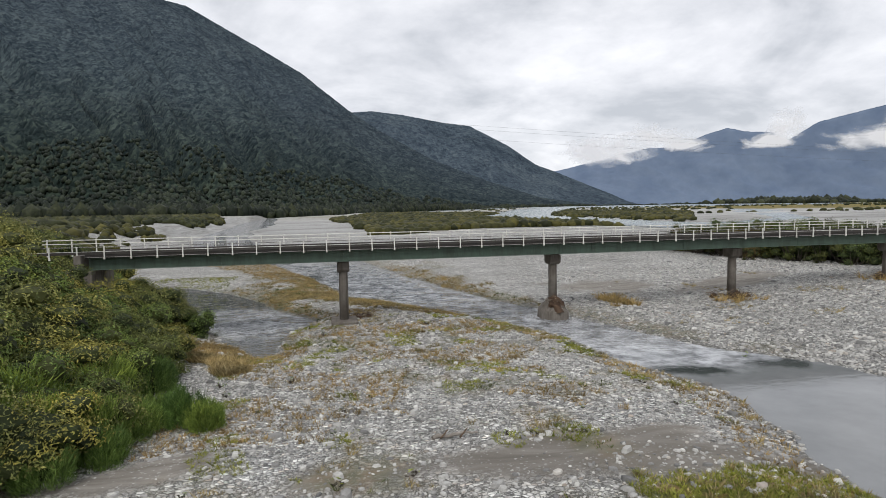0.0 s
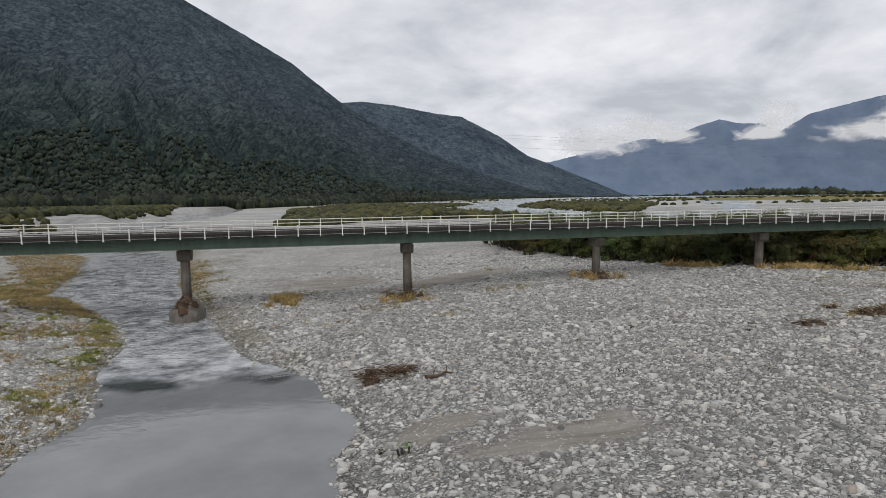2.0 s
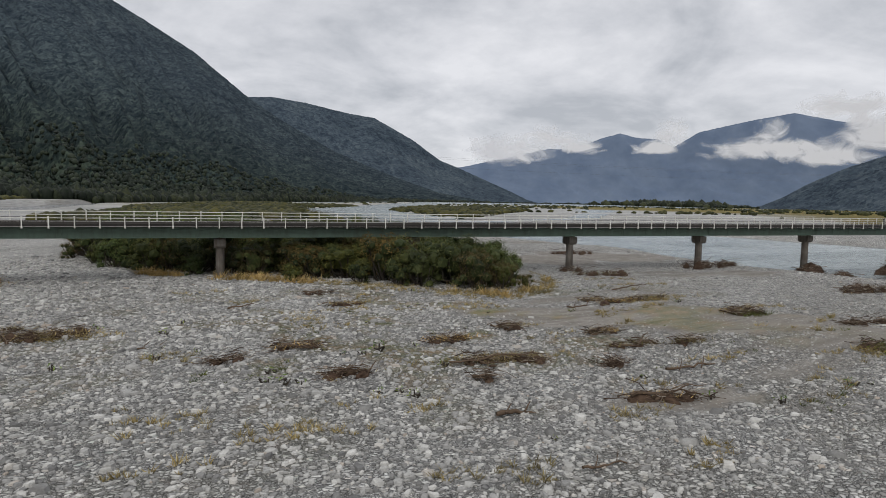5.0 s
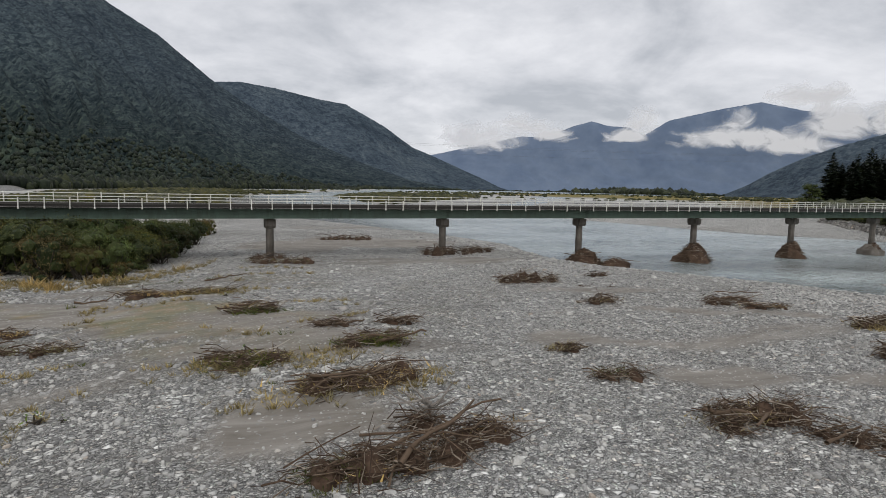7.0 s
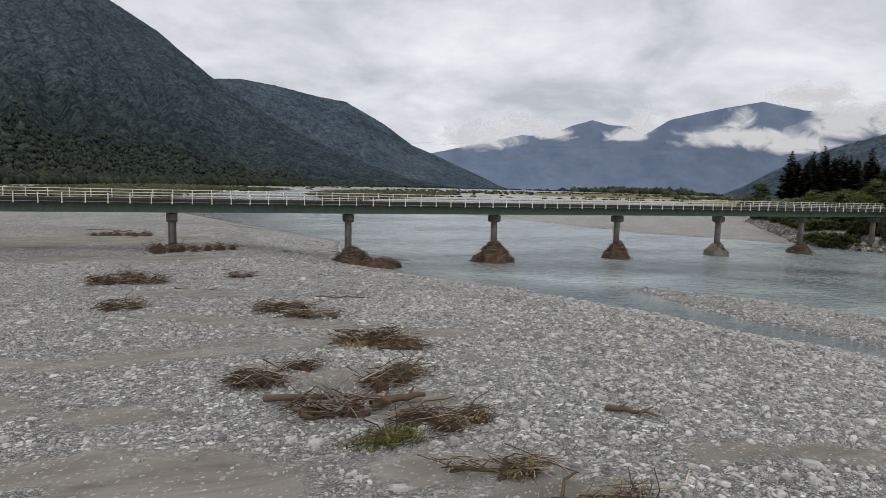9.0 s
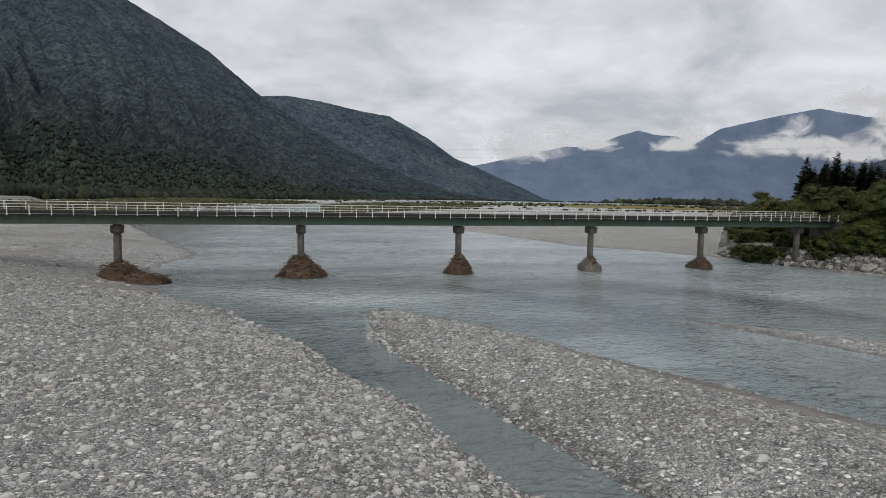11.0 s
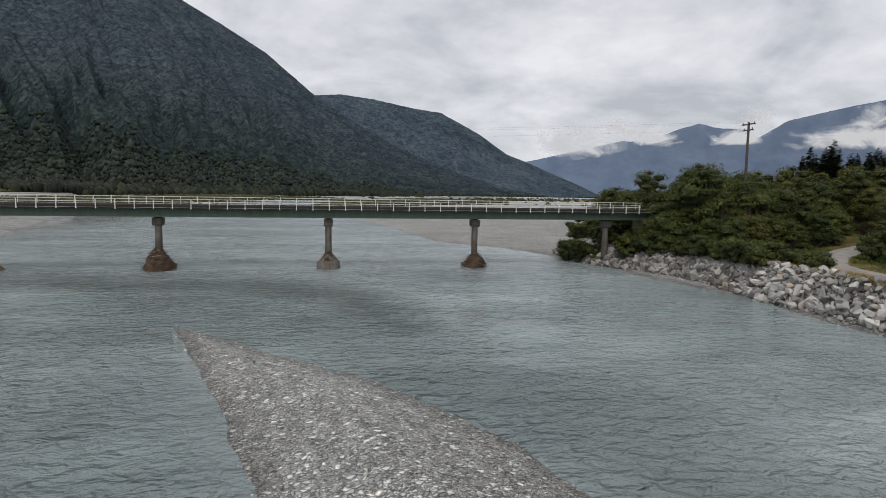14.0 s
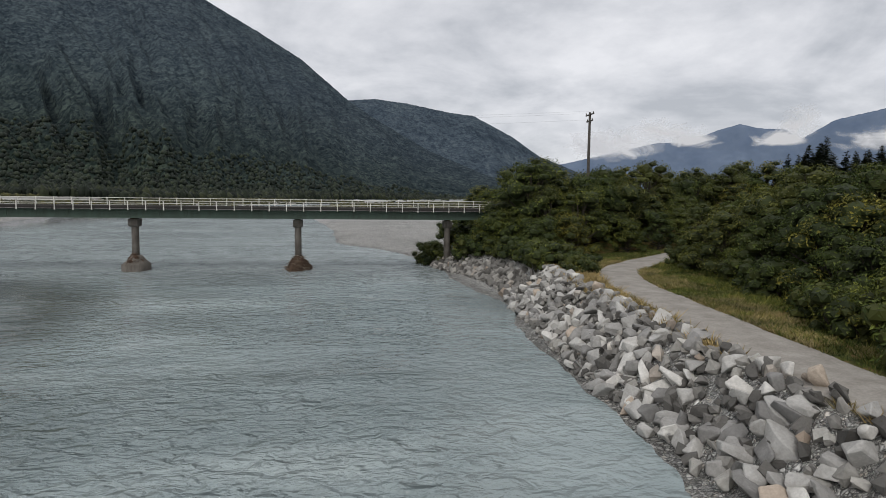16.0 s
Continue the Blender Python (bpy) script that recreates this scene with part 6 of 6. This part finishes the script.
for k, (x, y, ln, rad, turn) in enumerate([(102.4, -37.3, 1.7, 0.13, 0.0), (162.0, -50.4, 1.7, 0.13, -0.9), (97.6, -31.0, 2.6, 0.15, 0.05), (113.2, -34.6, 3.0, 0.09, 0.0), (153.0, -46.3, 4.2, 0.16, -0.45), (155.2, -47.0, 2.0, 0.22, 0.15),
                                           (138.6, -45.9, 2.6, 0.08, 0.12), (53.2, -23.4, 1.8, 0.12, 0.5), (167.0, 1.5, 4.2, 0.13, 0.25), (102.9, -42.2, 1.8, 0.06, 0.1), (88.6, -24.0, 1.6, 0.07, 0.1), (123.5, -16.5, 3.0, 0.08, -0.2),
                                           (149.0, -24.5, 3.0, 0.05, -0.5), (157.5, -29.0, 3.4, 0.07, -0.3), (108.5, -24.0, 2.2, 0.07, 0.0), (116.2, -20.5, 2.4, 0.09, 0.1), (93.0, -15.2, 1.9, 0.07, 0.2), (243.5, 24, 4.0, 0.2, 0.0), (21.2, -27.1, 1.8, 0.13, -0.1)]):
    lone_log(x, y, ln, rad, turn, 700 + k)


# ---------------------------------------------------------------- grass and small plants
def tufts(name, spots, blades, tall, material, label, category):
    n = len(spots)
    z = height(spots[:, 0], spots[:, 1])
    sz = rng.uniform(0.45, 1.3, n) * tall * 0.8
    k = n * blades
    a = rng.uniform(0, 2 * math.pi, k)
    at = np.repeat(np.stack([spots[:, 0], spots[:, 1], z - 0.03], -1), blades, 0)
    hh = np.repeat(sz, blades) * rng.uniform(0.6, 1.2, k)
    off = np.stack([np.cos(a), np.sin(a), a * 0], -1)
    root = at + off * (hh * rng.uniform(0.05, 0.45, k))[:, None]
    tip = root + off * (hh * rng.uniform(0.25, 1.3, k))[:, None] + np.array([0, 0, 1.0]) * hh[:, None]
    b = rng.uniform(0, 2 * math.pi, k)
    s = np.stack([np.cos(b), np.sin(b), b * 0], -1) * (0.012 + hh * 0.045)[:, None]
    v = np.stack([root - s, root + s, tip], 1).reshape(-1, 3)
    ob = put_mesh(name, v, np.arange(len(v)).reshape(-1, 3), material)
    return tagged(ob, label, category, kind="stuff")


def spots_where(n, x0, x1, y0, y1, test):
    p = np.stack([rng.uniform(x0, x1, n), rng.uniform(y0, y1, n)], -1)
    keep = test(p[:, 0], p[:, 1]) & (wet(p[:, 0], p[:, 1]) < -0.15) & (channel(p[:, 0], p[:, 1], ROAD) < 0.05)
    return p[keep]


mixed = lambda x, y: fbm(x * 0.25, y * 0.25, 91, 3)
tufts("dry_grass", np.concatenate([
    spots_where(6000, 8, 32, 0, 24, lambda x, y: channel(x, y, TAN_RIM) + 3.0 * (mixed(x, y) - 0.5) > 0), 
    spots_where(11000, 5, 38, -36, 40, lambda x, y: (grass_at(x, y) > 0.25) & (mixed(x, y) > 0.50)),
    spots_where(2800, 5, 40, -36, 30, lambda x, y: (wet(x, y) > -1.6) & (mixed(x, y) > 0.42)),
    np.concatenate([np.stack([rng.normal(cx, sx, 160), rng.normal(cy, sy, 160)], -1) for cx, cy, sx, sy in ((126.7, -41.0, 1.5, 0.5), (123.2, -37.3, 1.2, 0.4), (83.2, -21.0, 1.4, 0.4), (104.5, -30.6, 1.8, 0.4), (122, -20.5, 1.6, 0.4), (156.4, -39.3, 0.8, 0.4))]),
    spots_where(4000, 98, 124, -20, 0, lambda x, y: (np.interp(x, near_edge_x, near_edge_y) - y < 1.2) & (np.interp(x, near_edge_x, near_edge_y) - y > -1.6)),
    spots_where(9000, 88, 130, -44, -8, lambda x, y: fbm(x * 0.3, y * 0.7, 92, 4) > 0.67),
    spots_where(16000, 254, 268, -64, -18, lambda x, y: (x - right_edge(y) > 2.7) & (channel(x, y, ROAD) > -2.6) & (mixed(x, y) > 0.40)),
    spots_where(2000, 44, 66, -12, 16, lambda x, y: fbm(x * 0.3, y * 0.3, 93, 3) > 0.66)]), 13, 0.30, M_tan, "dry straw-coloured grass tufts on the gravel", "grass")
tufts("green_grass", np.concatenate([
    np.concatenate([np.stack([rng.normal(cx, 0.6, 90), rng.normal(cy, 0.3, 90)], -1) for cx, cy in ((141.3, -51.4), (128.6, -36.1), (124.4, -28.0), (154.1, -49.7), (123.4, -37.6), (124.9, -46.4))]),
    spots_where(9000, 5, 38, -36, 30, lambda x, y: (grass_at(x, y) > 0.3) & (mixed(x, y) < 0.40)),
    spots_where(26000, 258, 284, -64, -12, lambda x, y: (x - right_edge(y) > 3.2) & (mixed(x, y) < 0.66)),
    spots_where(5000, 88, 130, -44, -8, lambda x, y: fbm(x * 0.35, y * 0.7, 94, 4) > 0.75)]), 9, 0.26, M_green_grass, "short green grass and herbs on the bank", "grass")
tufts("verge_grass", np.concatenate([
    spots_where(9000, 256, 276, -64, -16, lambda x, y: (x - right_edge(y) > 4.6) & (channel(x, y, ROAD) < -0.15) & (mixed(x, y) > 0.34))]), 12, 0.34, M_green_grass, "long green grass beside the track", "grass")
tufts("verge_straw", np.concatenate([
    spots_where(5200, 5, 14, -18, -7, lambda x, y: channel(x, y, TAN_BANK) + 1.6 * (mixed(x, y) - 0.5) > 0),
    spots_where(7000, 254, 264, -64, -17, lambda x, y: (x - right_edge(y) > 2.7) & (x - right_edge(y) < 6.0) & (channel(x, y, ROAD) < 0.1) & (mixed(x, y) > 0.36))]), 12, 0.50, M_tan, "long pale straw-coloured grass on the banks", "grass")
tufts("moss", np.concatenate([
    spots_where(5000, 21, 36, -38, -31.5, lambda x, y: (grass_at(x, y) > 0.2) & (mixed(x, y) > 0.46)),
    spots_where(30000, 10, 37, -30, 2, lambda x, y: fbm(x * 0.42, y * 0.5, 89, 4) > 0.63),
    spots_where(6000, -14, 4, 12, 40, lambda x, y: fbm(x * 0.2, y * 0.2, 88, 3) > 0.42)]), 9, 0.20, M_moss, "yellow-green moss and short turf on the silt", "moss")
tufts("tall_grass", np.concatenate([
    spots_where(9000, 84, 125, -19, 8, lambda x, y: (np.abs(np.interp(x, near_edge_x, near_edge_y) + 0.7 - y) < 1.5 * fbm(x * 0.8, y * 0.8, 96, 2)) & (fbm(x * 0.28, y * 0.28, 97, 3) > 0.56)),
    spots_where(160, 43, 45.5, 0, 5, lambda x, y: fbm(x * 0.5, y * 0.5, 98, 2) > 0.45),
    spots_where(90, 52.6, 57, -2.6, 1.5, lambda x, y: fbm(x * 0.9, y * 0.9, 90, 2) > 0.52), spots_where(90, 71, 75.5, -2.6, 1.5, lambda x, y: fbm(x * 0.9, y * 0.9, 87, 2) > 0.52)]), 12, 0.75, M_tan, "tall straw-coloured grass edging the thicket", "grass")
on_line = lambda x, y, line: channel(x, y, line) + 3.0 * (mixed(x, y) - 0.5) > 0
tufts("russet_weed", np.concatenate([
    spots_where(11000, -8, 26, 14, 70, lambda x, y: on_line(x, y, RUSSET)), spots_where(2200, 24, 38, 8, 52, lambda x, y: on_line(x, y, FAR_RIM)),
    spots_where(7000, 4, 28, 2, 46, lambda x, y: (grass_at(x, y) > 0.32) & (fbm(x * 0.2, y * 0.2, 95, 3) > 0.45)),
    spots_where(2600, 25, 40, -36, -4, lambda x, y: (wet(x, y) > -2.6) & (mixed(x, y) > 0.48)),
    spots_where(6000, 6, 30, -26, -2, lambda x, y: (fbm(x * 0.22, y * 0.22, 99, 3) > 0.48) & (mixed(x, y) > 0.33)),
    spots_where(3000, 18, 33, 2, 30, lambda x, y: (wet(x, y) > -4.5) & (mixed(x, y) > 0.38)),
    spots_where(1200, 6, 13, -10, -4, lambda x, y: mixed(x, y) > 0.3)]), 9, 0.27, M_russet, "russet dry weeds along the stream", "weeds")

seedlings = Planter([shrub_kind("small_shrub", 361, 0.45, 0.5, M_broom, 0.17, "small green shrub growing on the gravel", "plant", cover=1.6, count=4, thin=0.3, core=0.35),
                     shrub_kind("small_shrub", 362, 0.40, 0.42, M_leaf_sunny, 0.16, "small olive-green shrub on the gravel", "plant", cover=1.6, count=4, thin=0.3, core=0.35)], "gravel shrubs")
for k in range(72):
    if k < 26:
        x, y = rng.uniform(88, 128), rng.uniform(-44, -10)
    elif k < 58:
        x, y = rng.uniform(10, 35), rng.uniform(-33, 2)
    else:
        x, y = rng.uniform(60, 100), rng.uniform(-42, -18)
    if wet(np.array(x), np.array(y)) < -0.8 and left_edge(y) - x < -2 and height(x, y) > -0.6:
        seedlings.set(x, y, rng.uniform(0.4, 0.9), sink=0.02)
for x, y, s in ((50.2, -31.2, 1.1), (49.5, -30.6, 0.8), (94.4, -31.4, 1.3), (93.6, -31.0, 0.9), (95.0, -31.6, 0.8), (93.9, -29.7, 1.0), (99.4, -27.8, 1.3), (98.4, -28.2, 0.8), (98.8, -33.7, 0.8), (98.0, -33.5, 0.7), (77.3, -28.3, 1.0), (80.2, -35.9, 0.9),
                (83.3, -38.5, 0.8), (88.8, -21.6, 1.1), (79.3, -35.8, 0.8), (74.4, -36.9, 0.7), (82.2, -20.4, 1.0), (84.0, -20.6, 1.0), (85.2, -19.6, 0.9), (43.4, -16.5, 1.3)):
    seedlings.set(x, y, s, sink=0.02)


def bare_shrub(x, y):
    r = np.random.default_rng(77)
    thing = new("dead_shrub")
    tagged(thing, "bleached leafless shrub in the grass", "bush")
    thing.location = (x, y, float(height(x, y)))
    put_mesh("stem", *joined([limb(r, (0, 0, -0.1), (r.normal() * 0.2, r.normal() * 0.2, 0.5), 0.05, 0.04)]), M_pole, thing)
    tagged(put_mesh("twig", *joined([stick(r, (math.cos(a) * 0.35, math.sin(a) * 0.35, 0.75), 1.0, 0.02, a, r.uniform(0.4, 1.2), 0.2) for a in np.linspace(0, 6.2, 40)]), M_pole, thing), kind="stuff")


bare_shrub(270.2, -31.5)


# ---------------------------------------------------------------- power line
def power_pole(x, y, top, label):
    thing = new("power_pole")
    tagged(thing, label, "power pole")
    z = float(height(x, y))
    thing.location = (x, y, z)
    h = top - z
    bm = bm_lathe([(0.19, -0.6), (0.17, h * 0.5), (0.13, h)], 12)
    part("pole", bm, M_pole_dark, thing, shade=True)
    for k, dz in enumerate((0.25, 0.95)):
        arm = part("crossarm", bm_box(-0.06, 0.06, -1.1 + 0.3 * k, 1.1 - 0.3 * k, h - dz - 0.07, h - dz + 0.07, 0.01), M_pole_dark, thing)
        for yy in (-0.95 + 0.3 * k, 0.95 - 0.3 * k):
            b = bm_lathe([(0.03, 0), (0.07, 0.04), (0.04, 0.1), (0.06, 0.15), (0.02, 0.2)], 8)
            for v in b.verts:
                v.co += Vector((0, yy, h - dz + 0.07))
            part("insulator", b, M_concrete, arm)
    part("brace", bm_box(0.06, 0.10, -0.02, 0.02, h - 1.5, h - 0.3), M_pole_dark, thing)
    return thing


power_pole(269.2, -7.0, 17.3, "weathered wooden power pole with crossarms")
power_pole(-9.0, -7.5, 17.7, "wooden power pole standing in bank shrubs")
wire_m = Mat("wire_metal", 0.5, 0.6).colour((0.10, 0.105, 0.11)).m
for dy, dz in ((-0.95, 0.0), (0.95, 0.0), (0.6, -0.75)):
    t = np.linspace(0, 1, 60)
    p = np.stack([-9 + 278.2 * t, -7.5 + dy + 0.5 * t, 17.7 + dz + (17.3 - 17.7) * t - 4 * 5.1 * t * (1 - t)], -1)
    w = put_mesh("power_line", *tube(p, np.full(60, 0.0045), 4), wire_m)
    tagged(w, "thin grey power line sagging over the river", "power line", "power lines")


# ---------------------------------------------------------------- stones
def hull_rock(seed, n=12, flat=0.75, worn=0.0):
    """A blocky quarry stone; worn: width of its chipped edges."""
    r = np.random.default_rng(seed)
    p = r.normal(size=(n, 3))
    p /= np.linalg.norm(p, axis=1)[:, None]
    p = np.sign(p) * np.abs(p) ** 0.58
    p *= np.array([1.0, r.uniform(0.74, 0.98), flat * r.uniform(0.85, 1.15)]) * r.uniform(0.88, 1.08, (n, 1))
    bm = bmesh.new()
    for q in p:
        bm.verts.new(q)
    res = bmesh.ops.convex_hull(bm, input=bm.verts[:])
    bmesh.ops.delete(bm, geom=[g for g in res["geom_interior"] if isinstance(g, bmesh.types.BMVert)], context="VERTS")
    bmesh.ops.dissolve_limit(bm, angle_limit=0.30, verts=bm.verts[:], edges=bm.edges[:])
    if worn:
        bmesh.ops.bevel(bm, geom=bm.edges[:], offset=worn, segments=1, affect="EDGES")
        for q in bm.verts:
            q.co *= 1 + 0.05 * noise.noise(q.co * 2.3 + Vector((seed, 0, 0)))
    bmesh.ops.triangulate(bm, faces=bm.faces[:])
    bm.verts.index_update()
    v = np.array([q.co[:] for q in bm.verts])
    f = np.array([[q.index for q in g.verts] for g in bm.faces])
    bm.free()
    return v, f


boulders = [hull_rock(800 + k) for k in range(14)]
worn_boulders = [hull_rock(800 + k, 12, 0.75, 0.07) for k in range(14)]
slope_p, slope_s = [], []
for y in np.arange(-64, 70, 0.42):
    width = 4.1 if y < -23 else (2.1 if y < 16 else 1.6)
    for e in np.arange(-0.25, width - 0.4, 0.43):
        py = y + rng.uniform(-0.35, 0.35)
        ee = e + rng.uniform(-0.3, 0.3)
        s = min(0.46, 0.275 * math.exp(rng.normal() * 0.38) * (1.25 if ee < 1.0 else 0.95))
        px = float(right_edge(py)) + ee
        if px > 257 and y < -22 and ee > 3.3:
            continue
        slope_p.append((px, py, float(height(px, py)) + s * 0.30 + 0.12))
        slope_s.append(s)
slope_p, slope_s = np.array(slope_p), np.array(slope_s)
near = np.where(slope_p[:, 1] < -22.5)[0]
order = near[np.argsort(-slope_s[near])]
single = order[:300]
rest = np.setdiff1d(np.arange(len(slope_p)), single)
riprap = new("riprap_bank")
tagged(riprap, "rip-rap of angular grey rocks along the bank", "rip-rap", kind="structure")
rock_me = []
for k, (v, f) in enumerate(worn_boulders):
    me = mesh_of("rock", v, f)
    me.materials.append(M_rock)
    rock_me.append(me)
for i in single:
    ob = new("rock", rock_me[int(rng.integers(0, len(rock_me)))])
    ob.parent = riprap
    s = slope_s[i] * 1.08
    ob.location = slope_p[i]
    ob.rotation_euler = (rng.normal() * 0.55, rng.normal() * 0.55, rng.uniform(0, 6.28))
    ob.scale = (s * rng.uniform(0.95, 1.4), s * rng.uniform(0.8, 1.1), s * rng.uniform(0.65, 1.0))
# small dark stones in the gaps, standing in for crevice shade
fill_y = rng.uniform(-46, 66, 2600)
fill_e = rng.uniform(-0.7, np.where(fill_y < -23, 3.3, 1.5), 2600)
fill_x = right_edge(fill_y) + fill_e
fill_s = rng.uniform(0.09, 0.20, 2600)
rest_p = np.concatenate([slope_p[rest], np.stack([fill_x, fill_y, height(fill_x, fill_y) + 0.12], -1)])
rest_s = np.concatenate([slope_s[rest], fill_s])
v, f = scatter(boulders, rest_p, rest_s[:, None] * rng.uniform(0.9, 1.3, (len(rest_s), 3)), spins(len(rest_s)))
tagged(put_mesh("small_rock", v, f, M_rock_far, riprap), kind="stuff")

# cobbles on the bars: the largest each by itself, the rest as one spread
pebbles = []
for k in range(12):
    r = np.random.default_rng(900 + k)
    turn = np.arange(6) * math.pi / 3
    ring = np.stack([np.cos(turn) * 1.3, np.sin(turn) * 0.82], -1) * r.uniform(0.82, 1.15, (6, 1))
    crown = ring * r.uniform(0.66, 0.86, (6, 1))
    v = np.concatenate([np.c_[ring, np.full(6, -0.30)], np.c_[crown, r.uniform(0.26, 0.55, 6)], [[r.normal() * 0.2, r.normal() * 0.15, 0.56]]])
    f = [(i, (i + 1) % 6, 6 + (i + 1) % 6) for i in range(6)] + [(i, 6 + (i + 1) % 6, 6 + i) for i in range(6)] + [(6 + i, 6 + (i + 1) % 6, 12) for i in range(6)]
    pebbles.append((v, np.array(f)))


def cobble_spots(n, x0, x1, y0, y1):
    p = np.stack([rng.uniform(x0, x1, n), rng.uniform(y0, y1, n)], -1)
    w = wet(p[:, 0], p[:, 1])
    keep = (w < 0.25) & (rng.random(n) > sand_at(p[:, 0], p[:, 1]) * 0.95) & (rng.random(n) > grass_at(p[:, 0], p[:, 1]) * 0.75)
    keep &= (p[:, 0] - right_edge(p[:, 1]) < -0.3) & (left_edge(p[:, 1]) - p[:, 0] < 0)
    return p[keep]


p = np.concatenate([cobble_spots(19000, 5, 48, -38, 8), cobble_spots(40000, 44, 112, -45, -17), cobble_spots(13000, 44, 112, -20, 0), cobble_spots(7000, 44, 112, -6, 26), cobble_spots(38000, 112, 186, -58, -30),
                    cobble_spots(12000, 112, 178, -31, -8), cobble_spots(13000, 176, 206, -62, -18), cobble_spots(9000, 206, 230, -62, -28), cobble_spots(4000, 112, 168, -10, 22)])
size = np.exp(rng.normal(size=len(p)) * 0.44) * np.interp(p[:, 0], [5, 40, 60, 100, 118, 135, 150, 165, 186, 200, 212, 230], [0.062, 0.070, 0.074, 0.068, 0.050, 0.042, 0.050, 0.066, 0.066, 0.052, 0.030, 0.028])
size = np.clip(size, 0.02, 0.27) * np.interp(p[:, 1], [-30, -15, 10], [1.0, 1.1, 1.35])
z = height(p[:, 0], p[:, 1]) + size * 0.06
v, f = scatter(pebbles, np.stack([p[:, 0], p[:, 1], z], -1), size[:, None] * rng.uniform(0.85, 1.2, (len(p), 3)), turns_z(len(p)))
cob = put_mesh("cobble_field", v, f, M_cobble)
tagged(cob, "rounded grey river cobbles covering the bars", "cobbles", kind="stuff")
cob_me = []
for v, f in pebbles:
    me = mesh_of("cobble", v, f, shade=True)
    me.materials.append(M_cobble_single)
    cob_me.append(me)
big = cobble_spots(900, 8, 205, -52, -18)[:280]
for x, y in big:
    ob = new("cobble", cob_me[int(rng.integers(0, 10))])
    ob.parent = ground
    s = float(np.clip(0.15 * math.exp(rng.normal() * 0.35), 0.10, 0.34)) * (0.75 if x > 110 else 1.0)
    ob.location = (x, y, float(height(x, y)) + s * 0.1)
    ob.rotation_euler = (0, 0, rng.uniform(0, 6.28))
    ob.scale = (s, s, s)
